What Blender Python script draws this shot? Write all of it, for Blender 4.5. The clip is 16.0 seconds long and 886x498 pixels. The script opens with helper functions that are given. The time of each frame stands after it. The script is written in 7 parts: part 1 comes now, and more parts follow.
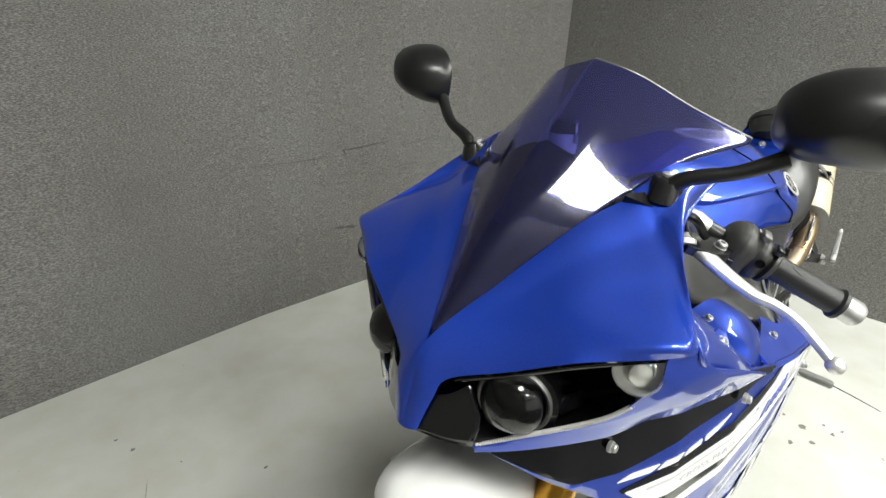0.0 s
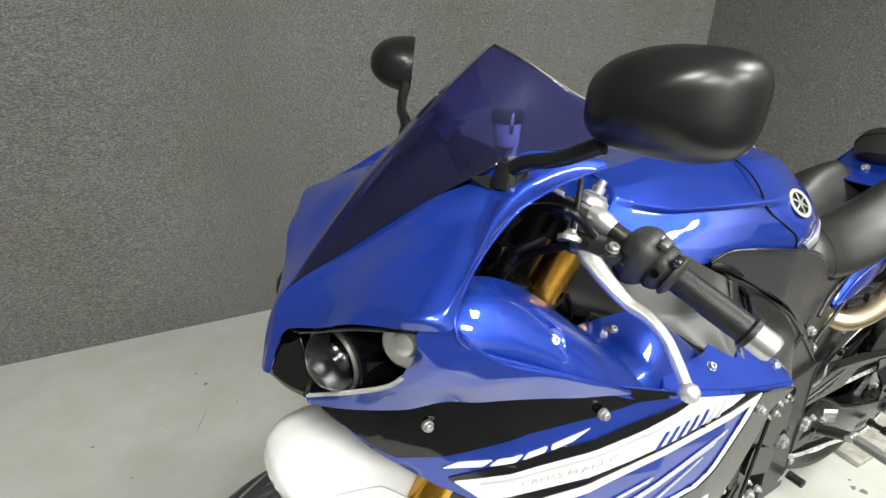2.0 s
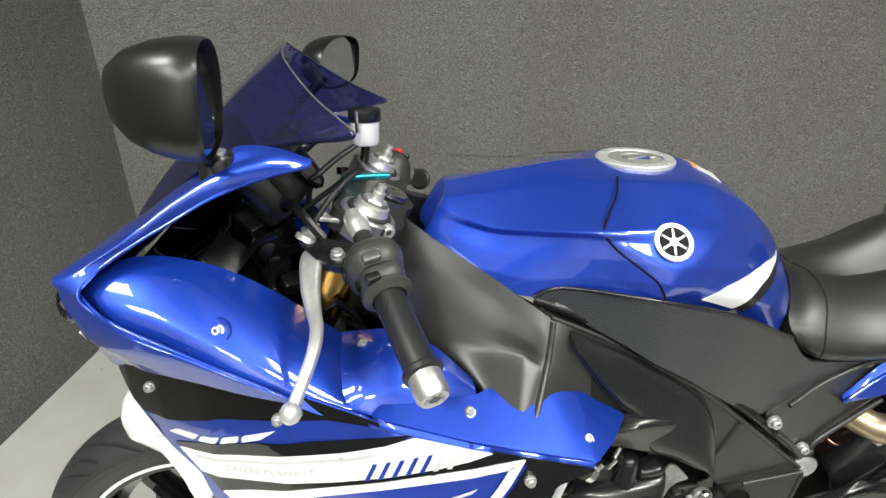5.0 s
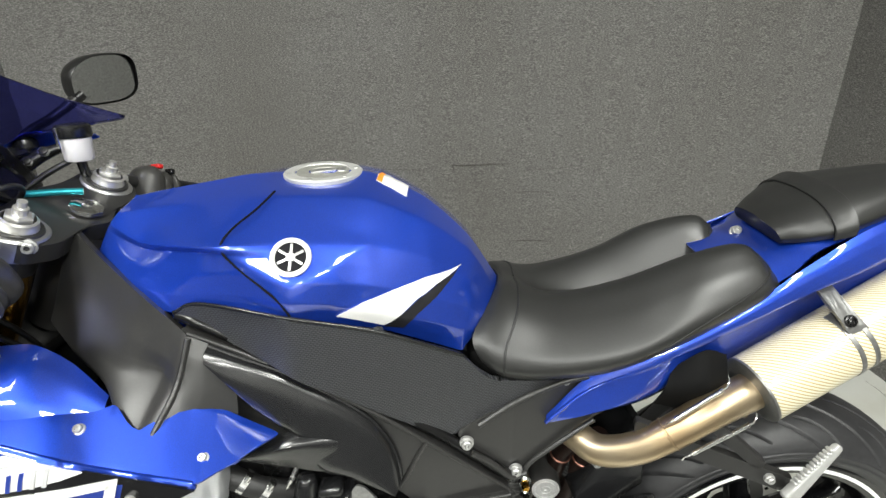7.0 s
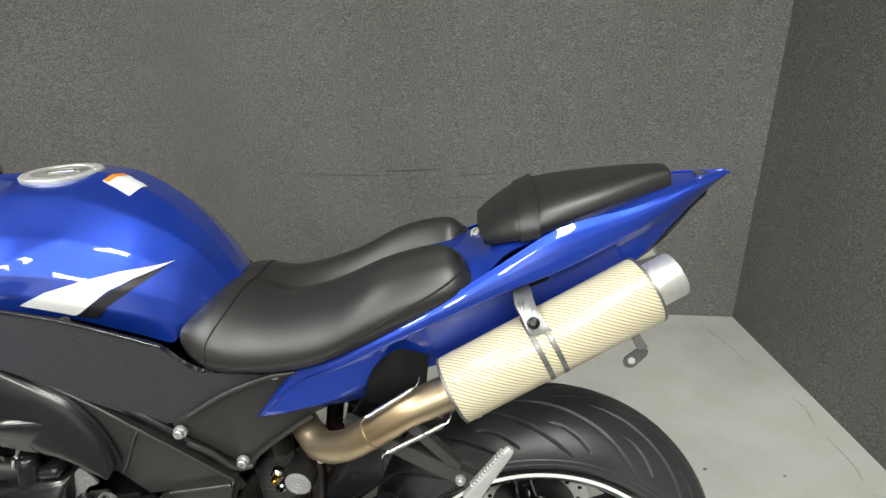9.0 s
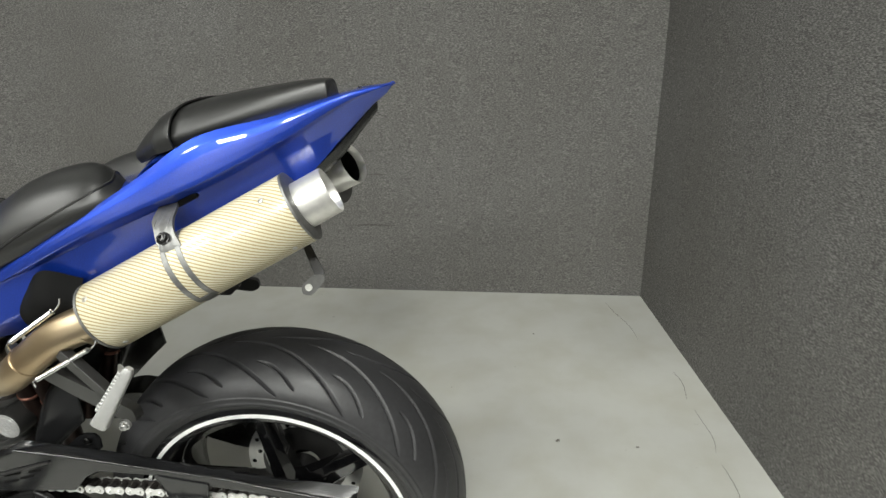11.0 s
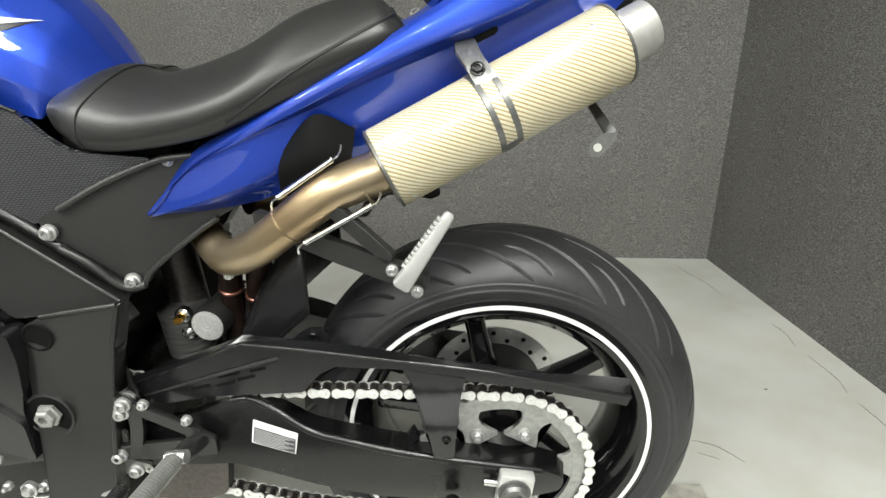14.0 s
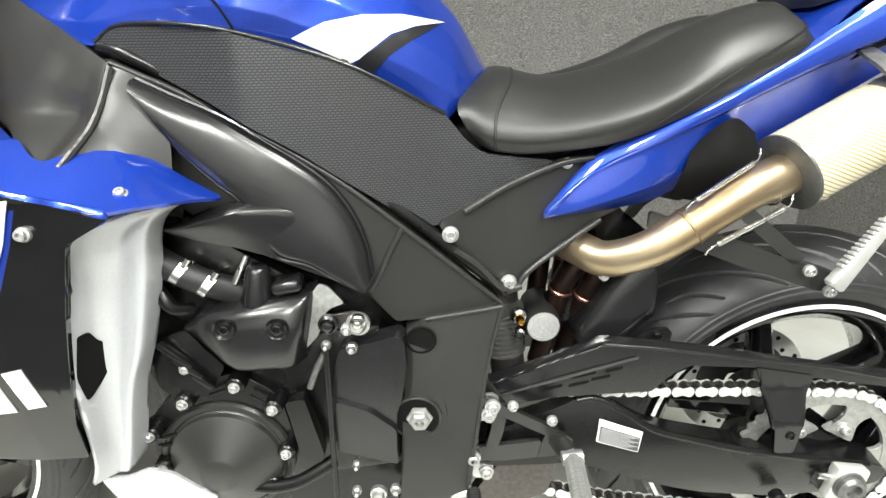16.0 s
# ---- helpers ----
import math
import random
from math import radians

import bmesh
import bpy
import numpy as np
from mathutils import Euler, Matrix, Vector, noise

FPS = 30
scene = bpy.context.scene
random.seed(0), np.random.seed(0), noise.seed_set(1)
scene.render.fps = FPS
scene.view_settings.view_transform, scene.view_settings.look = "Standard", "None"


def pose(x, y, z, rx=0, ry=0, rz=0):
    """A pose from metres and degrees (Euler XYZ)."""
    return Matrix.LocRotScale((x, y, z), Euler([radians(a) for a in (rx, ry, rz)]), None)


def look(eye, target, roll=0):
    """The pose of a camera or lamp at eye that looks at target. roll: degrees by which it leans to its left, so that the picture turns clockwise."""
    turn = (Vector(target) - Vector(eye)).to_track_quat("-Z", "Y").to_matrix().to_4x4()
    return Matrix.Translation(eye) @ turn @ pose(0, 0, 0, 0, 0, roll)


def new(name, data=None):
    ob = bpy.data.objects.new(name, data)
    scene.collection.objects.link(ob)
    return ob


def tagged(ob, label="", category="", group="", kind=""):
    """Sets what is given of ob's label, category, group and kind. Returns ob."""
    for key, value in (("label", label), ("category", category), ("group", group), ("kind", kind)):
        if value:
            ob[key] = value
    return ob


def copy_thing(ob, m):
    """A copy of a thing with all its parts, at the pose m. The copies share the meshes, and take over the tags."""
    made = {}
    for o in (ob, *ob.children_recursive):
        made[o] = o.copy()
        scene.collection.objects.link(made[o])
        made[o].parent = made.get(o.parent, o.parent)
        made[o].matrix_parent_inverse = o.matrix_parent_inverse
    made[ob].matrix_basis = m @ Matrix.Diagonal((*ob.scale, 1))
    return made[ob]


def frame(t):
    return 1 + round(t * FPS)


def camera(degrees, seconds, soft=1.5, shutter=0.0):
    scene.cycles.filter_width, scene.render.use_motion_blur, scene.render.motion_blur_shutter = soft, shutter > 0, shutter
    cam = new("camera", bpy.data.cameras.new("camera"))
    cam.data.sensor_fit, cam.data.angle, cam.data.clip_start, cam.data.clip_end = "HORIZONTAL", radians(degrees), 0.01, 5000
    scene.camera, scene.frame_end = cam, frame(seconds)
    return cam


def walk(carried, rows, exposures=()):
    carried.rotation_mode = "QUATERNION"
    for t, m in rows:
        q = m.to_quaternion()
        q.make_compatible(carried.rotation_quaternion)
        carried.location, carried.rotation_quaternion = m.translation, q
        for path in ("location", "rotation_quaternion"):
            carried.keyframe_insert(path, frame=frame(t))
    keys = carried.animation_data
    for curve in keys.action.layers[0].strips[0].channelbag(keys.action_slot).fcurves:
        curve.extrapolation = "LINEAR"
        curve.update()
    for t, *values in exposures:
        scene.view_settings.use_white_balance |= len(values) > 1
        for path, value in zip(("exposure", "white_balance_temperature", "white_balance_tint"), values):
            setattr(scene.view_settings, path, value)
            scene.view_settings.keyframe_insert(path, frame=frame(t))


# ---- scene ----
# ---- camera ----
cam = camera(79.6, 16.0)
PATH = [
    (0.0, (0.364, -0.338, 1.206), (1.698, 0.892, 0.367), 2.8),
    (0.5, (0.416, -0.396, 1.202), (1.667, 0.917, 0.36), 2.1),
    (1.0, (0.461, -0.482, 1.206), (1.635, 0.905, 0.371), 2.1),
    (1.5, (0.507, -0.534, 1.202), (1.57, 0.948, 0.381), 2.1),
    (2.0, (0.612, -0.58, 1.191), (1.482, 1.02, 0.365), 2.3),
    (2.5, (0.732, -0.586, 1.171), (1.298, 1.142, 0.338), 0.2),
    (3.0, (0.774, -0.605, 1.169), (1.198, 1.163, 0.336), 0.8),
    (3.2, (0.799, -0.621, 1.169), (1.152, 1.161, 0.332), 0.5),
    (5.3, (1.223, -0.712, 1.194), (1.274, 1.107, 0.365), -0.3),
    (5.5, (1.273, -0.708, 1.192), (1.303, 1.114, 0.369), -0.5),
    (6.0, (1.382, -0.695, 1.183), (1.392, 1.132, 0.37), -0.7),
    (6.5, (1.482, -0.703, 1.181), (1.514, 1.129, 0.379), -0.8),
    (7.0, (1.604, -0.714, 1.187), (1.614, 1.124, 0.398), -1.1),
    (7.5, (1.714, -0.743, 1.192), (1.692, 1.1, 0.416), -1.3),
    (8.0, (1.81, -0.754, 1.185), (1.735, 1.093, 0.422), -1.6),
    (8.5, (1.933, -0.741, 1.175), (1.833, 1.106, 0.415), -1.9),
    (9.0, (2.059, -0.725, 1.172), (1.911, 1.12, 0.412), -2.2),
    (9.5, (2.165, -0.722, 1.166), (2.057, 1.123, 0.404), -2.2),
    (10.0, (2.29, -0.724, 1.149), (2.162, 1.123, 0.392), -2.5),
    (10.2, (2.343, -0.717, 1.142), (2.177, 1.128, 0.389), -2.8),
    (11.3, (2.530, -0.697, 0.975), (2.345, 1.155, 0.240), -2.8),
    (12.3, (2.506, -0.68, 0.833), (2.372, 1.185, 0.124), -2.6),
    (12.5, (2.462, -0.681, 0.833), (2.36, 1.188, 0.129), -2.5),
    (13.0, (2.343, -0.686, 0.85), (2.231, 1.176, 0.129), -2.0),
    (13.5, (2.216, -0.705, 0.851), (2.125, 1.161, 0.138), -1.8),
    (14.0, (2.1, -0.718, 0.854), (2.039, 1.146, 0.132), -1.5),
    (14.5, (1.98, -0.733, 0.863), (1.95, 1.134, 0.146), -1.5),
    (15.0, (1.868, -0.738, 0.872), (1.863, 1.127, 0.149), -1.3),
    (15.5, (1.736, -0.735, 0.87), (1.754, 1.129, 0.146), -0.8),
    (16.0, (1.615, -0.727, 0.866), (1.649, 1.139, 0.146), -0.6),
]
EXPOSURES = [(0.0, 0.08), (1.0, -0.05), (3.0, 0.12), (5.5, 0.0), (6.0, 0.09), (7.5, 0.05), (9.0, -0.17), (10.0, -0.25), (13.0, -0.2), (14.0, 0.03), (15.0, 0.35), (16.0, 0.62)]
walk(cam, [(t, look(eye, target, roll)) for t, eye, target, roll in PATH], EXPOSURES)

# ---- world and light ----
world = bpy.data.worlds.new("world")
scene.world = world
world.use_nodes = True
world.node_tree.nodes["Background"].inputs[0].default_value = (0.9, 0.95, 1.0, 1)
world.node_tree.nodes["Background"].inputs[1].default_value = 0.02
scene.view_settings.exposure = 0.0
CEILING, BOOTH = 3.0, 2.45
# The last lamp is an addition that brightens the unseen near room wall.
LAMPS = [(0.15, -1.05), (2.75, -1.05), (0.3, -2.6), (2.6, -2.6), (1.4, -3.9)]
LAMP_POWER = (54.0, 54.0, 80.0, 80.0, 105.0)


# ---- small mesh tools ----
def V(*a):
    return np.array(a, float)


def spline(pts, n):
    """n points along a smooth curve through pts."""
    p = np.array(pts, float)
    k = len(p)
    if k == 2:
        s = np.linspace(0, 1, n)[:, None]
        return p[0] * (1 - s) + p[1] * s
    q = np.vstack([2 * p[0] - p[1], p, 2 * p[-1] - p[-2]])
    out = []
    for s in np.linspace(0, k - 1 - 1e-9, n):
        i = int(s)
        f = s - i
        a, b, c, d = q[i:i + 4]
        out.append(0.5 * (2 * b + (c - a) * f + (2 * a - 5 * b + 4 * c - d) * f * f + (3 * b - a - 3 * c + d) * f ** 3))
    return np.array(out)


def polyline(pts, n):
    p = np.array(pts, float)
    s = np.linspace(0, len(p) - 1, n)
    return np.array([np.interp(s, range(len(p)), p[:, k]) for k in range(3)]).T


def surface(rows, nu, nv, crease=0.0, crease_u=0.0):
    """A grid of nu by nv points through rows of points; crease (along a row) and crease_u (from row to row) sharpen it at the given points."""
    g = np.array([spline(r, nv) * (1 - crease) + polyline(r, nv) * crease for r in rows])
    return np.array([spline(g[:, j], nu) * (1 - crease_u) + polyline(g[:, j], nu) * crease_u for j in range(nv)]).transpose(1, 0, 2)


def add_grid(bm, g, flip=False, wrap=False):
    nu, nv = g.shape[:2]
    vs = [[bm.verts.new(g[i, j]) for j in range(nv)] for i in range(nu)]
    for i in range(nu - 1):
        for j in range(nv if wrap else nv - 1):
            k = (j + 1) % nv
            f = [vs[i][j], vs[i][k], vs[i + 1][k], vs[i + 1][j]]
            try:
                bm.faces.new(f[::-1] if flip else f)
            except ValueError:
                pass
    return vs


def clean(bm, dist=1e-5):
    bmesh.ops.remove_doubles(bm, verts=bm.verts, dist=dist)
    bmesh.ops.dissolve_degenerate(bm, edges=bm.edges, dist=1e-6)
    return bm


def thicken(bm, t):
    """Gives an open sheet a thickness, inwards along its softened normals."""
    bm.normal_update()
    verts, faces = bm.verts[:], bm.faces[:]
    rim = [e for e in bm.edges if len(e.link_faces) == 1]
    inner = {v: bm.verts.new(v.co - v.normal * t) for v in verts}
    for f in faces:
        if bm.faces.get([inner[v] for v in f.verts]) is None:
            bm.faces.new([inner[v] for v in reversed(f.verts)])
    for e in rim:
        l = e.link_loops[0]
        p, q = l.vert, l.link_loop_next.vert
        bm.faces.new((q, p, inner[p], inner[q]))
    return bm


def solid(bm, t):
    clean(bm)
    bmesh.ops.recalc_face_normals(bm, faces=bm.faces)
    return thicken(bm, t)


SKEW = V(0.08, 0, -0.11)


def mirrored(g, skew=False):
    """The right-hand half; the nose sits a little askew on the bike, so its far half stands lower and further back."""
    out = g * V(1, -1, 1)
    return out + np.maximum(out[..., 1:2], 0) * SKEW if skew else out


def skewed(bm):
    """The same shift for a part that already stands on the right-hand side."""
    for v in bm.verts:
        v.co += Vector(SKEW) * max(0.0, v.co.y)
    return bm


def half_shell(rows, nu=28, nv=14, t=0.003, both=True, crease=0.0, crease_u=0.0, skew=False):
    """A shell whose rows run from the centre plane out to the left, repeated on the right."""
    bm = bmesh.new()
    g = surface(rows, nu, nv, crease, crease_u)
    add_grid(bm, g)
    if both:
        add_grid(bm, mirrored(g, skew), flip=True)
    return solid(bm, t) if t else clean(bm)


def closed_body(rows, nu=30, nv=14, drop=0.0):
    """Like half_shell, with the ends and the underside closed, for padded things."""
    bm = bmesh.new()
    g = surface(rows, nu, nv)
    far = mirrored(g)
    far[..., 2] -= drop * far[..., 1]
    full = np.concatenate([far[:, ::-1], g[:, 1:]], axis=1)
    vs = add_grid(bm, full)
    for i in range(nu - 1):
        bm.faces.new((vs[i][0], vs[i + 1][0], vs[i + 1][-1], vs[i][-1]))
    for e in (0, -1):
        bm.faces.new(vs[e] if e == -1 else vs[e][::-1])
    clean(bm)
    bmesh.ops.recalc_face_normals(bm, faces=bm.faces)
    return bm


def rounded(outline, r, n=4):
    """A closed outline with its corners rounded off."""
    p = [V(*a) for a in outline]
    out = []
    for i, b in enumerate(p):
        a, c = p[i - 1], p[(i + 1) % len(p)]
        la, lc = np.linalg.norm(a - b), np.linalg.norm(c - b)
        rr = min(r, la * 0.45, lc * 0.45)
        s, e = b + (a - b) / la * rr, b + (c - b) / lc * rr
        for f in np.linspace(0, 1, n):
            out.append((1 - f) ** 2 * s + 2 * f * (1 - f) * b + f * f * e)
    return out


def plate(outline, depth, t=0.004, r=0.006, edge=0.03, axis="y", bm=None):
    """A sheet with that outline in x and z (or x and y for axis z), laid on the surface depth(a, b), t thick."""
    made = bmesh.new()
    pts = rounded(outline, r) if r else [V(*a) for a in outline]
    made.faces.new([made.verts.new((p[0], 0, p[1])) for p in pts])
    bmesh.ops.triangulate(made, faces=made.faces[:])
    for _ in range(6):
        long = [e for e in made.edges if e.calc_length() > edge]
        if not long:
            break
        bmesh.ops.subdivide_edges(made, edges=long, cuts=1)
        bmesh.ops.triangulate(made, faces=made.faces[:])
    d = depth if callable(depth) else (lambda a, b: depth)
    for v in made.verts:
        a, b = v.co.x, v.co.z
        v.co = (a, d(a, b), b) if axis == "y" else (a, b, d(a, b))
    ref = Vector((0, -1, 0)) if axis == "y" else Vector((0, 0, 1))
    for f in made.faces:
        f.normal_update()
        if f.normal.dot(ref) < 0:
            f.normal_flip()
    return thicken(made, t) if t else made


def tube(path, radius, n=12, steps=24, caps=True, smooth=True):
    """A round bar along path; radius is one number or one per given point."""
    p = spline(path, steps) if smooth else np.array(path, float)
    m = len(p)
    r = np.full(m, radius, float) if np.isscalar(radius) else np.interp(np.linspace(0, 1, m), np.linspace(0, 1, len(radius)), radius)
    bm = bmesh.new()
    tang = np.gradient(p, axis=0)
    up = V(0, 0, 1) if abs(tang[0][2]) < 0.9 * np.linalg.norm(tang[0]) else V(1, 0, 0)
    rings = []
    for i in range(m):
        d = tang[i] / np.linalg.norm(tang[i])
        up = up - d * np.dot(up, d)
        up /= np.linalg.norm(up)
        side = np.cross(d, up)
        rings.append([bm.verts.new(p[i] + r[i] * (math.cos(a) * up + math.sin(a) * side)) for a in np.linspace(0, 2 * math.pi, n, endpoint=False)])
    for i in range(m - 1):
        for j in range(n):
            bm.faces.new((rings[i][j], rings[i][(j + 1) % n], rings[i + 1][(j + 1) % n], rings[i + 1][j]))
    if caps:
        bm.faces.new(rings[0][::-1])
        bm.faces.new(rings[-1])
    bmesh.ops.recalc_face_normals(bm, faces=bm.faces)
    return bm


def lathe(profile, at=(0, 0, 0), axis=(0, 1, 0), n=48, closed=False):
    """Turns (along, radius) pairs round an axis through at."""
    d = Vector(axis).normalized()
    rot = Vector((0, 0, 1)).rotation_difference(d).to_matrix()
    bm = bmesh.new()
    rings = []
    for h, r in profile:
        if r < 1e-6:
            rings.append([bm.verts.new(Vector(at) + rot @ Vector((0, 0, h)))])
        else:
            rings.append([bm.verts.new(Vector(at) + rot @ Vector((r * math.cos(a), r * math.sin(a), h))) for a in np.linspace(0, 2 * math.pi, n, endpoint=False)])
    pairs = list(zip(rings, rings[1:])) + ([(rings[-1], rings[0])] if closed else [])
    for a, b in pairs:
        for j in range(n):
            k = (j + 1) % n
            if len(a) == 1 and len(b) == 1:
                continue
            if len(a) == 1:
                bm.faces.new((a[0], b[k], b[j]))
            elif len(b) == 1:
                bm.faces.new((a[j], a[k], b[0]))
            else:
                bm.faces.new((a[j], a[k], b[k], b[j]))
    bmesh.ops.recalc_face_normals(bm, faces=bm.faces)
    return bm


def block(size, at=(0, 0, 0), turn=(0, 0, 0), bevel=0.003, seg=2):
    bm = bmesh.new()
    bmesh.ops.create_cube(bm, size=1.0)
    bmesh.ops.scale(bm, vec=size, verts=bm.verts)
    if bevel:
        bmesh.ops.bevel(bm, geom=bm.edges[:], offset=bevel, segments=seg, profile=0.5, affect="EDGES")
    bm.transform(pose(*at, *turn))
    return bm


def merge(*bms):
    out = bmesh.new()
    for b in bms:
        me = bpy.data.meshes.new("tmp")
        b.to_mesh(me)
        b.free()
        out.from_mesh(me)
        bpy.data.meshes.remove(me)
    return out


def flip_y(bm):
    bm.transform(Matrix.Diagonal((1, -1, 1, 1)))
    bmesh.ops.reverse_faces(bm, faces=bm.faces)
    return bm


def mesh_of(name, bm, material, angle=38):
    lim = radians(angle)
    for f in bm.faces:
        f.smooth = True
    for e in bm.edges:
        if len(e.link_faces) == 2 and e.calc_face_angle(0) > lim:
            e.smooth = False
    me = bpy.data.meshes.new(name)
    bm.to_mesh(me)
    bm.free()
    me.materials.append(material)
    return me


def part(name, bm, material, parent, label="", bevel=0.0, angle=38):
    ob = new(name, mesh_of(name, bm, material, angle) if isinstance(bm, bmesh.types.BMesh) else bm)
    if parent is not None:
        ob.parent = parent
        ob.matrix_parent_inverse = base_of(parent).inverted()
    if label:
        tagged(ob, label)
    if bevel:
        m = ob.modifiers.new("bevel", "BEVEL")
        m.width, m.segments, m.limit_method, m.angle_limit = bevel, 3, "ANGLE", radians(50)
    return ob


def base_of(ob):
    return ob.matrix_basis if ob.parent is None else Matrix()


def thing(name, at, label, category, group=""):
    ob = new(name)
    ob.empty_display_size = 0.05
    ob.matrix_basis = Matrix.Translation(at)
    return tagged(ob, label, category, group)


def lay(x, xs, ys):
    return float(np.interp(x, xs, ys))


# ---- materials ----
def material(name, color, rough=0.5, metal=0.0, coat=0.0, **more):
    m = bpy.data.materials.new(name)
    m.use_nodes = True
    b = m.node_tree.nodes["Principled BSDF"]
    b.inputs["Base Color"].default_value = (*color, 1)
    b.inputs["Roughness"].default_value = rough
    b.inputs["Metallic"].default_value = metal
    b.inputs["Coat Weight"].default_value = coat
    b.inputs["Coat Roughness"].default_value = more.get("coat_rough", 0.04)
    b.inputs["Specular IOR Level"].default_value = more.get("spec", 0.5)
    return m


def node(m, kind, **values):
    n = m.node_tree.nodes.new(kind)
    for k, v in values.items():
        if k in n.inputs:
            n.inputs[k].default_value = v
    return n


def link(m, a, b):
    m.node_tree.links.new(a, b)


def noise_node(m, scale, detail=3.0, stretch=(1, 1, 1)):
    co = m.node_tree.nodes.new("ShaderNodeTexCoord")
    mp = m.node_tree.nodes.new("ShaderNodeMapping")
    mp.inputs["Scale"].default_value = stretch
    n = node(m, "ShaderNodeTexNoise", Scale=scale, Detail=detail)
    link(m, co.outputs["Object"], mp.inputs["Vector"])
    link(m, mp.outputs["Vector"], n.inputs["Vector"])
    return n.outputs["Fac"]


def ramp(m, fac, stops):
    r = m.node_tree.nodes.new("ShaderNodeValToRGB")
    els = r.color_ramp.elements
    while len(els) < len(stops):
        els.new(0.5)
    for e, (pos, col) in zip(els, stops):
        e.position = pos
        e.color = (*col, 1) if len(col) == 3 else col
    link(m, fac, r.inputs["Fac"])
    return r.outputs["Color"]


def grain(m, scale=60, amount=0.12, rough=0.08, bump=0.05, big=6.0, dist=0.001, stretch=(1, 1, 1)):
    """Uneven colour, gloss and relief at two scales."""
    b = m.node_tree.nodes["Principled BSDF"]
    base = tuple(b.inputs["Base Color"].default_value)[:3]
    r0 = b.inputs["Roughness"].default_value
    fine, coarse = noise_node(m, scale, 4, stretch), noise_node(m, big, 3)
    mix = node(m, "ShaderNodeMath")
    mix.operation = "ADD"
    link(m, fine, mix.inputs[0])
    link(m, coarse, mix.inputs[1])
    half = node(m, "ShaderNodeMath")
    half.operation = "MULTIPLY"
    half.inputs[1].default_value = 0.5
    link(m, mix.outputs[0], half.inputs[0])
    lo, hi = [max(0, c * (1 - amount)) for c in base], [min(1, c * (1 + amount)) for c in base]
    link(m, ramp(m, half.outputs[0], [(0.35, lo), (0.65, hi)]), b.inputs["Base Color"])
    mr = node(m, "ShaderNodeMapRange")
    mr.inputs["To Min"].default_value, mr.inputs["To Max"].default_value = max(0.02, r0 - rough), min(1, r0 + rough)
    link(m, coarse, mr.inputs["Value"])
    link(m, mr.outputs["Result"], b.inputs["Roughness"])
    if bump:
        bp = node(m, "ShaderNodeBump", Strength=bump, Distance=dist)
        link(m, fine, bp.inputs["Height"])
        link(m, bp.outputs["Normal"], b.inputs["Normal"])
    return m


BLUE = grain(material("blue metallic paint", (0.0090, 0.053, 0.46), 0.40, 0.62, 1.0, coat_rough=0.03), 900, 0.25, 0.02, 0.0, 3.0)
BLUE.node_tree.nodes["Principled BSDF"].inputs["Coat IOR"].default_value = 1.68
WHITE = grain(material("white paint", (0.74, 0.74, 0.73), 0.25, 0, 0.8), 30, 0.03, 0.04, 0.0)
SILVER = grain(material("silver paint", (0.52, 0.53, 0.55), 0.32, 0.25, 0.6), 400, 0.06, 0.04, 0.0)
GLOSS_BLACK = grain(material("gloss black paint", (0.004, 0.004, 0.0045), 0.10, 0, 0.6, spec=0.3), 40, 0.2, 0.03, 0.0)
SATIN = grain(material("satin black frame paint", (0.021, 0.0207, 0.0201), 0.35, 0.0, spec=0.50), 220, 0.12, 0.05, 0.06, 8, 0.0006)
PLASTIC = grain(material("black moulded plastic", (0.0090, 0.0092, 0.0098), 0.24, spec=0.60), 350, 0.15, 0.06, 0.12, 9, 0.0006)
MIRROR_SHELL = grain(material("mirror shell plastic", (0.007, 0.007, 0.007), 0.34), 500, 0.15, 0.04, 0.05, 9, 0.0004)
ENGINE = grain(material("black engine enamel", (0.0050, 0.0050, 0.0052), 0.27, 0.1, spec=0.45), 300, 0.2, 0.08, 0.1, 10, 0.0006)
RUBBER = grain(material("tyre rubber", (0.024, 0.024, 0.0255), 0.46), 120, 0.25, 0.08, 0.10, 7, 0.0008)
GRIP = grain(material("grip rubber", (0.011, 0.011, 0.011), 0.5), 300, 0.2, 0.08, 0.2, 9, 0.0008)
VINYL = grain(material("black seat vinyl", (0.0155, 0.0157, 0.0150), 0.40, spec=0.55), 420, 0.16, 0.05, 0.22, 7, 0.0008)
GOLD = grain(material("gold anodised fork", (0.62, 0.33, 0.05), 0.25, 1.0), 80, 0.08, 0.05, 0.0)
STEEL = grain(material("polished aluminium", (0.72, 0.72, 0.71), 0.22, 1.0), 90, 0.08, 0.08, 0.02)
BRUSHED = grain(material("brushed aluminium", (0.58, 0.58, 0.57), 0.38, 0.9), 140, 0.12, 0.1, 0.05)
CHAIN = grain(material("bright chain plate", (0.74, 0.74, 0.72), 0.42, 0.45), 200, 0.12, 0.1, 0.05)
DARK_STEEL = grain(material("oily dark steel", (0.10, 0.09, 0.085), 0.4, 0.8), 160, 0.3, 0.1, 0.1)
WHITE_LINE = material("white rim tape", (0.85, 0.85, 0.84), 0.4)
PRINT = material("white decal", (0.75, 0.75, 0.74), 0.3, 0, 0.6)
GREY_PRINT = material("grey decal", (0.50, 0.50, 0.51), 0.35, 0, 0.5)
DARK_PRINT = material("dark decal", (0.010, 0.010, 0.012), 0.4, 0, 0.0)
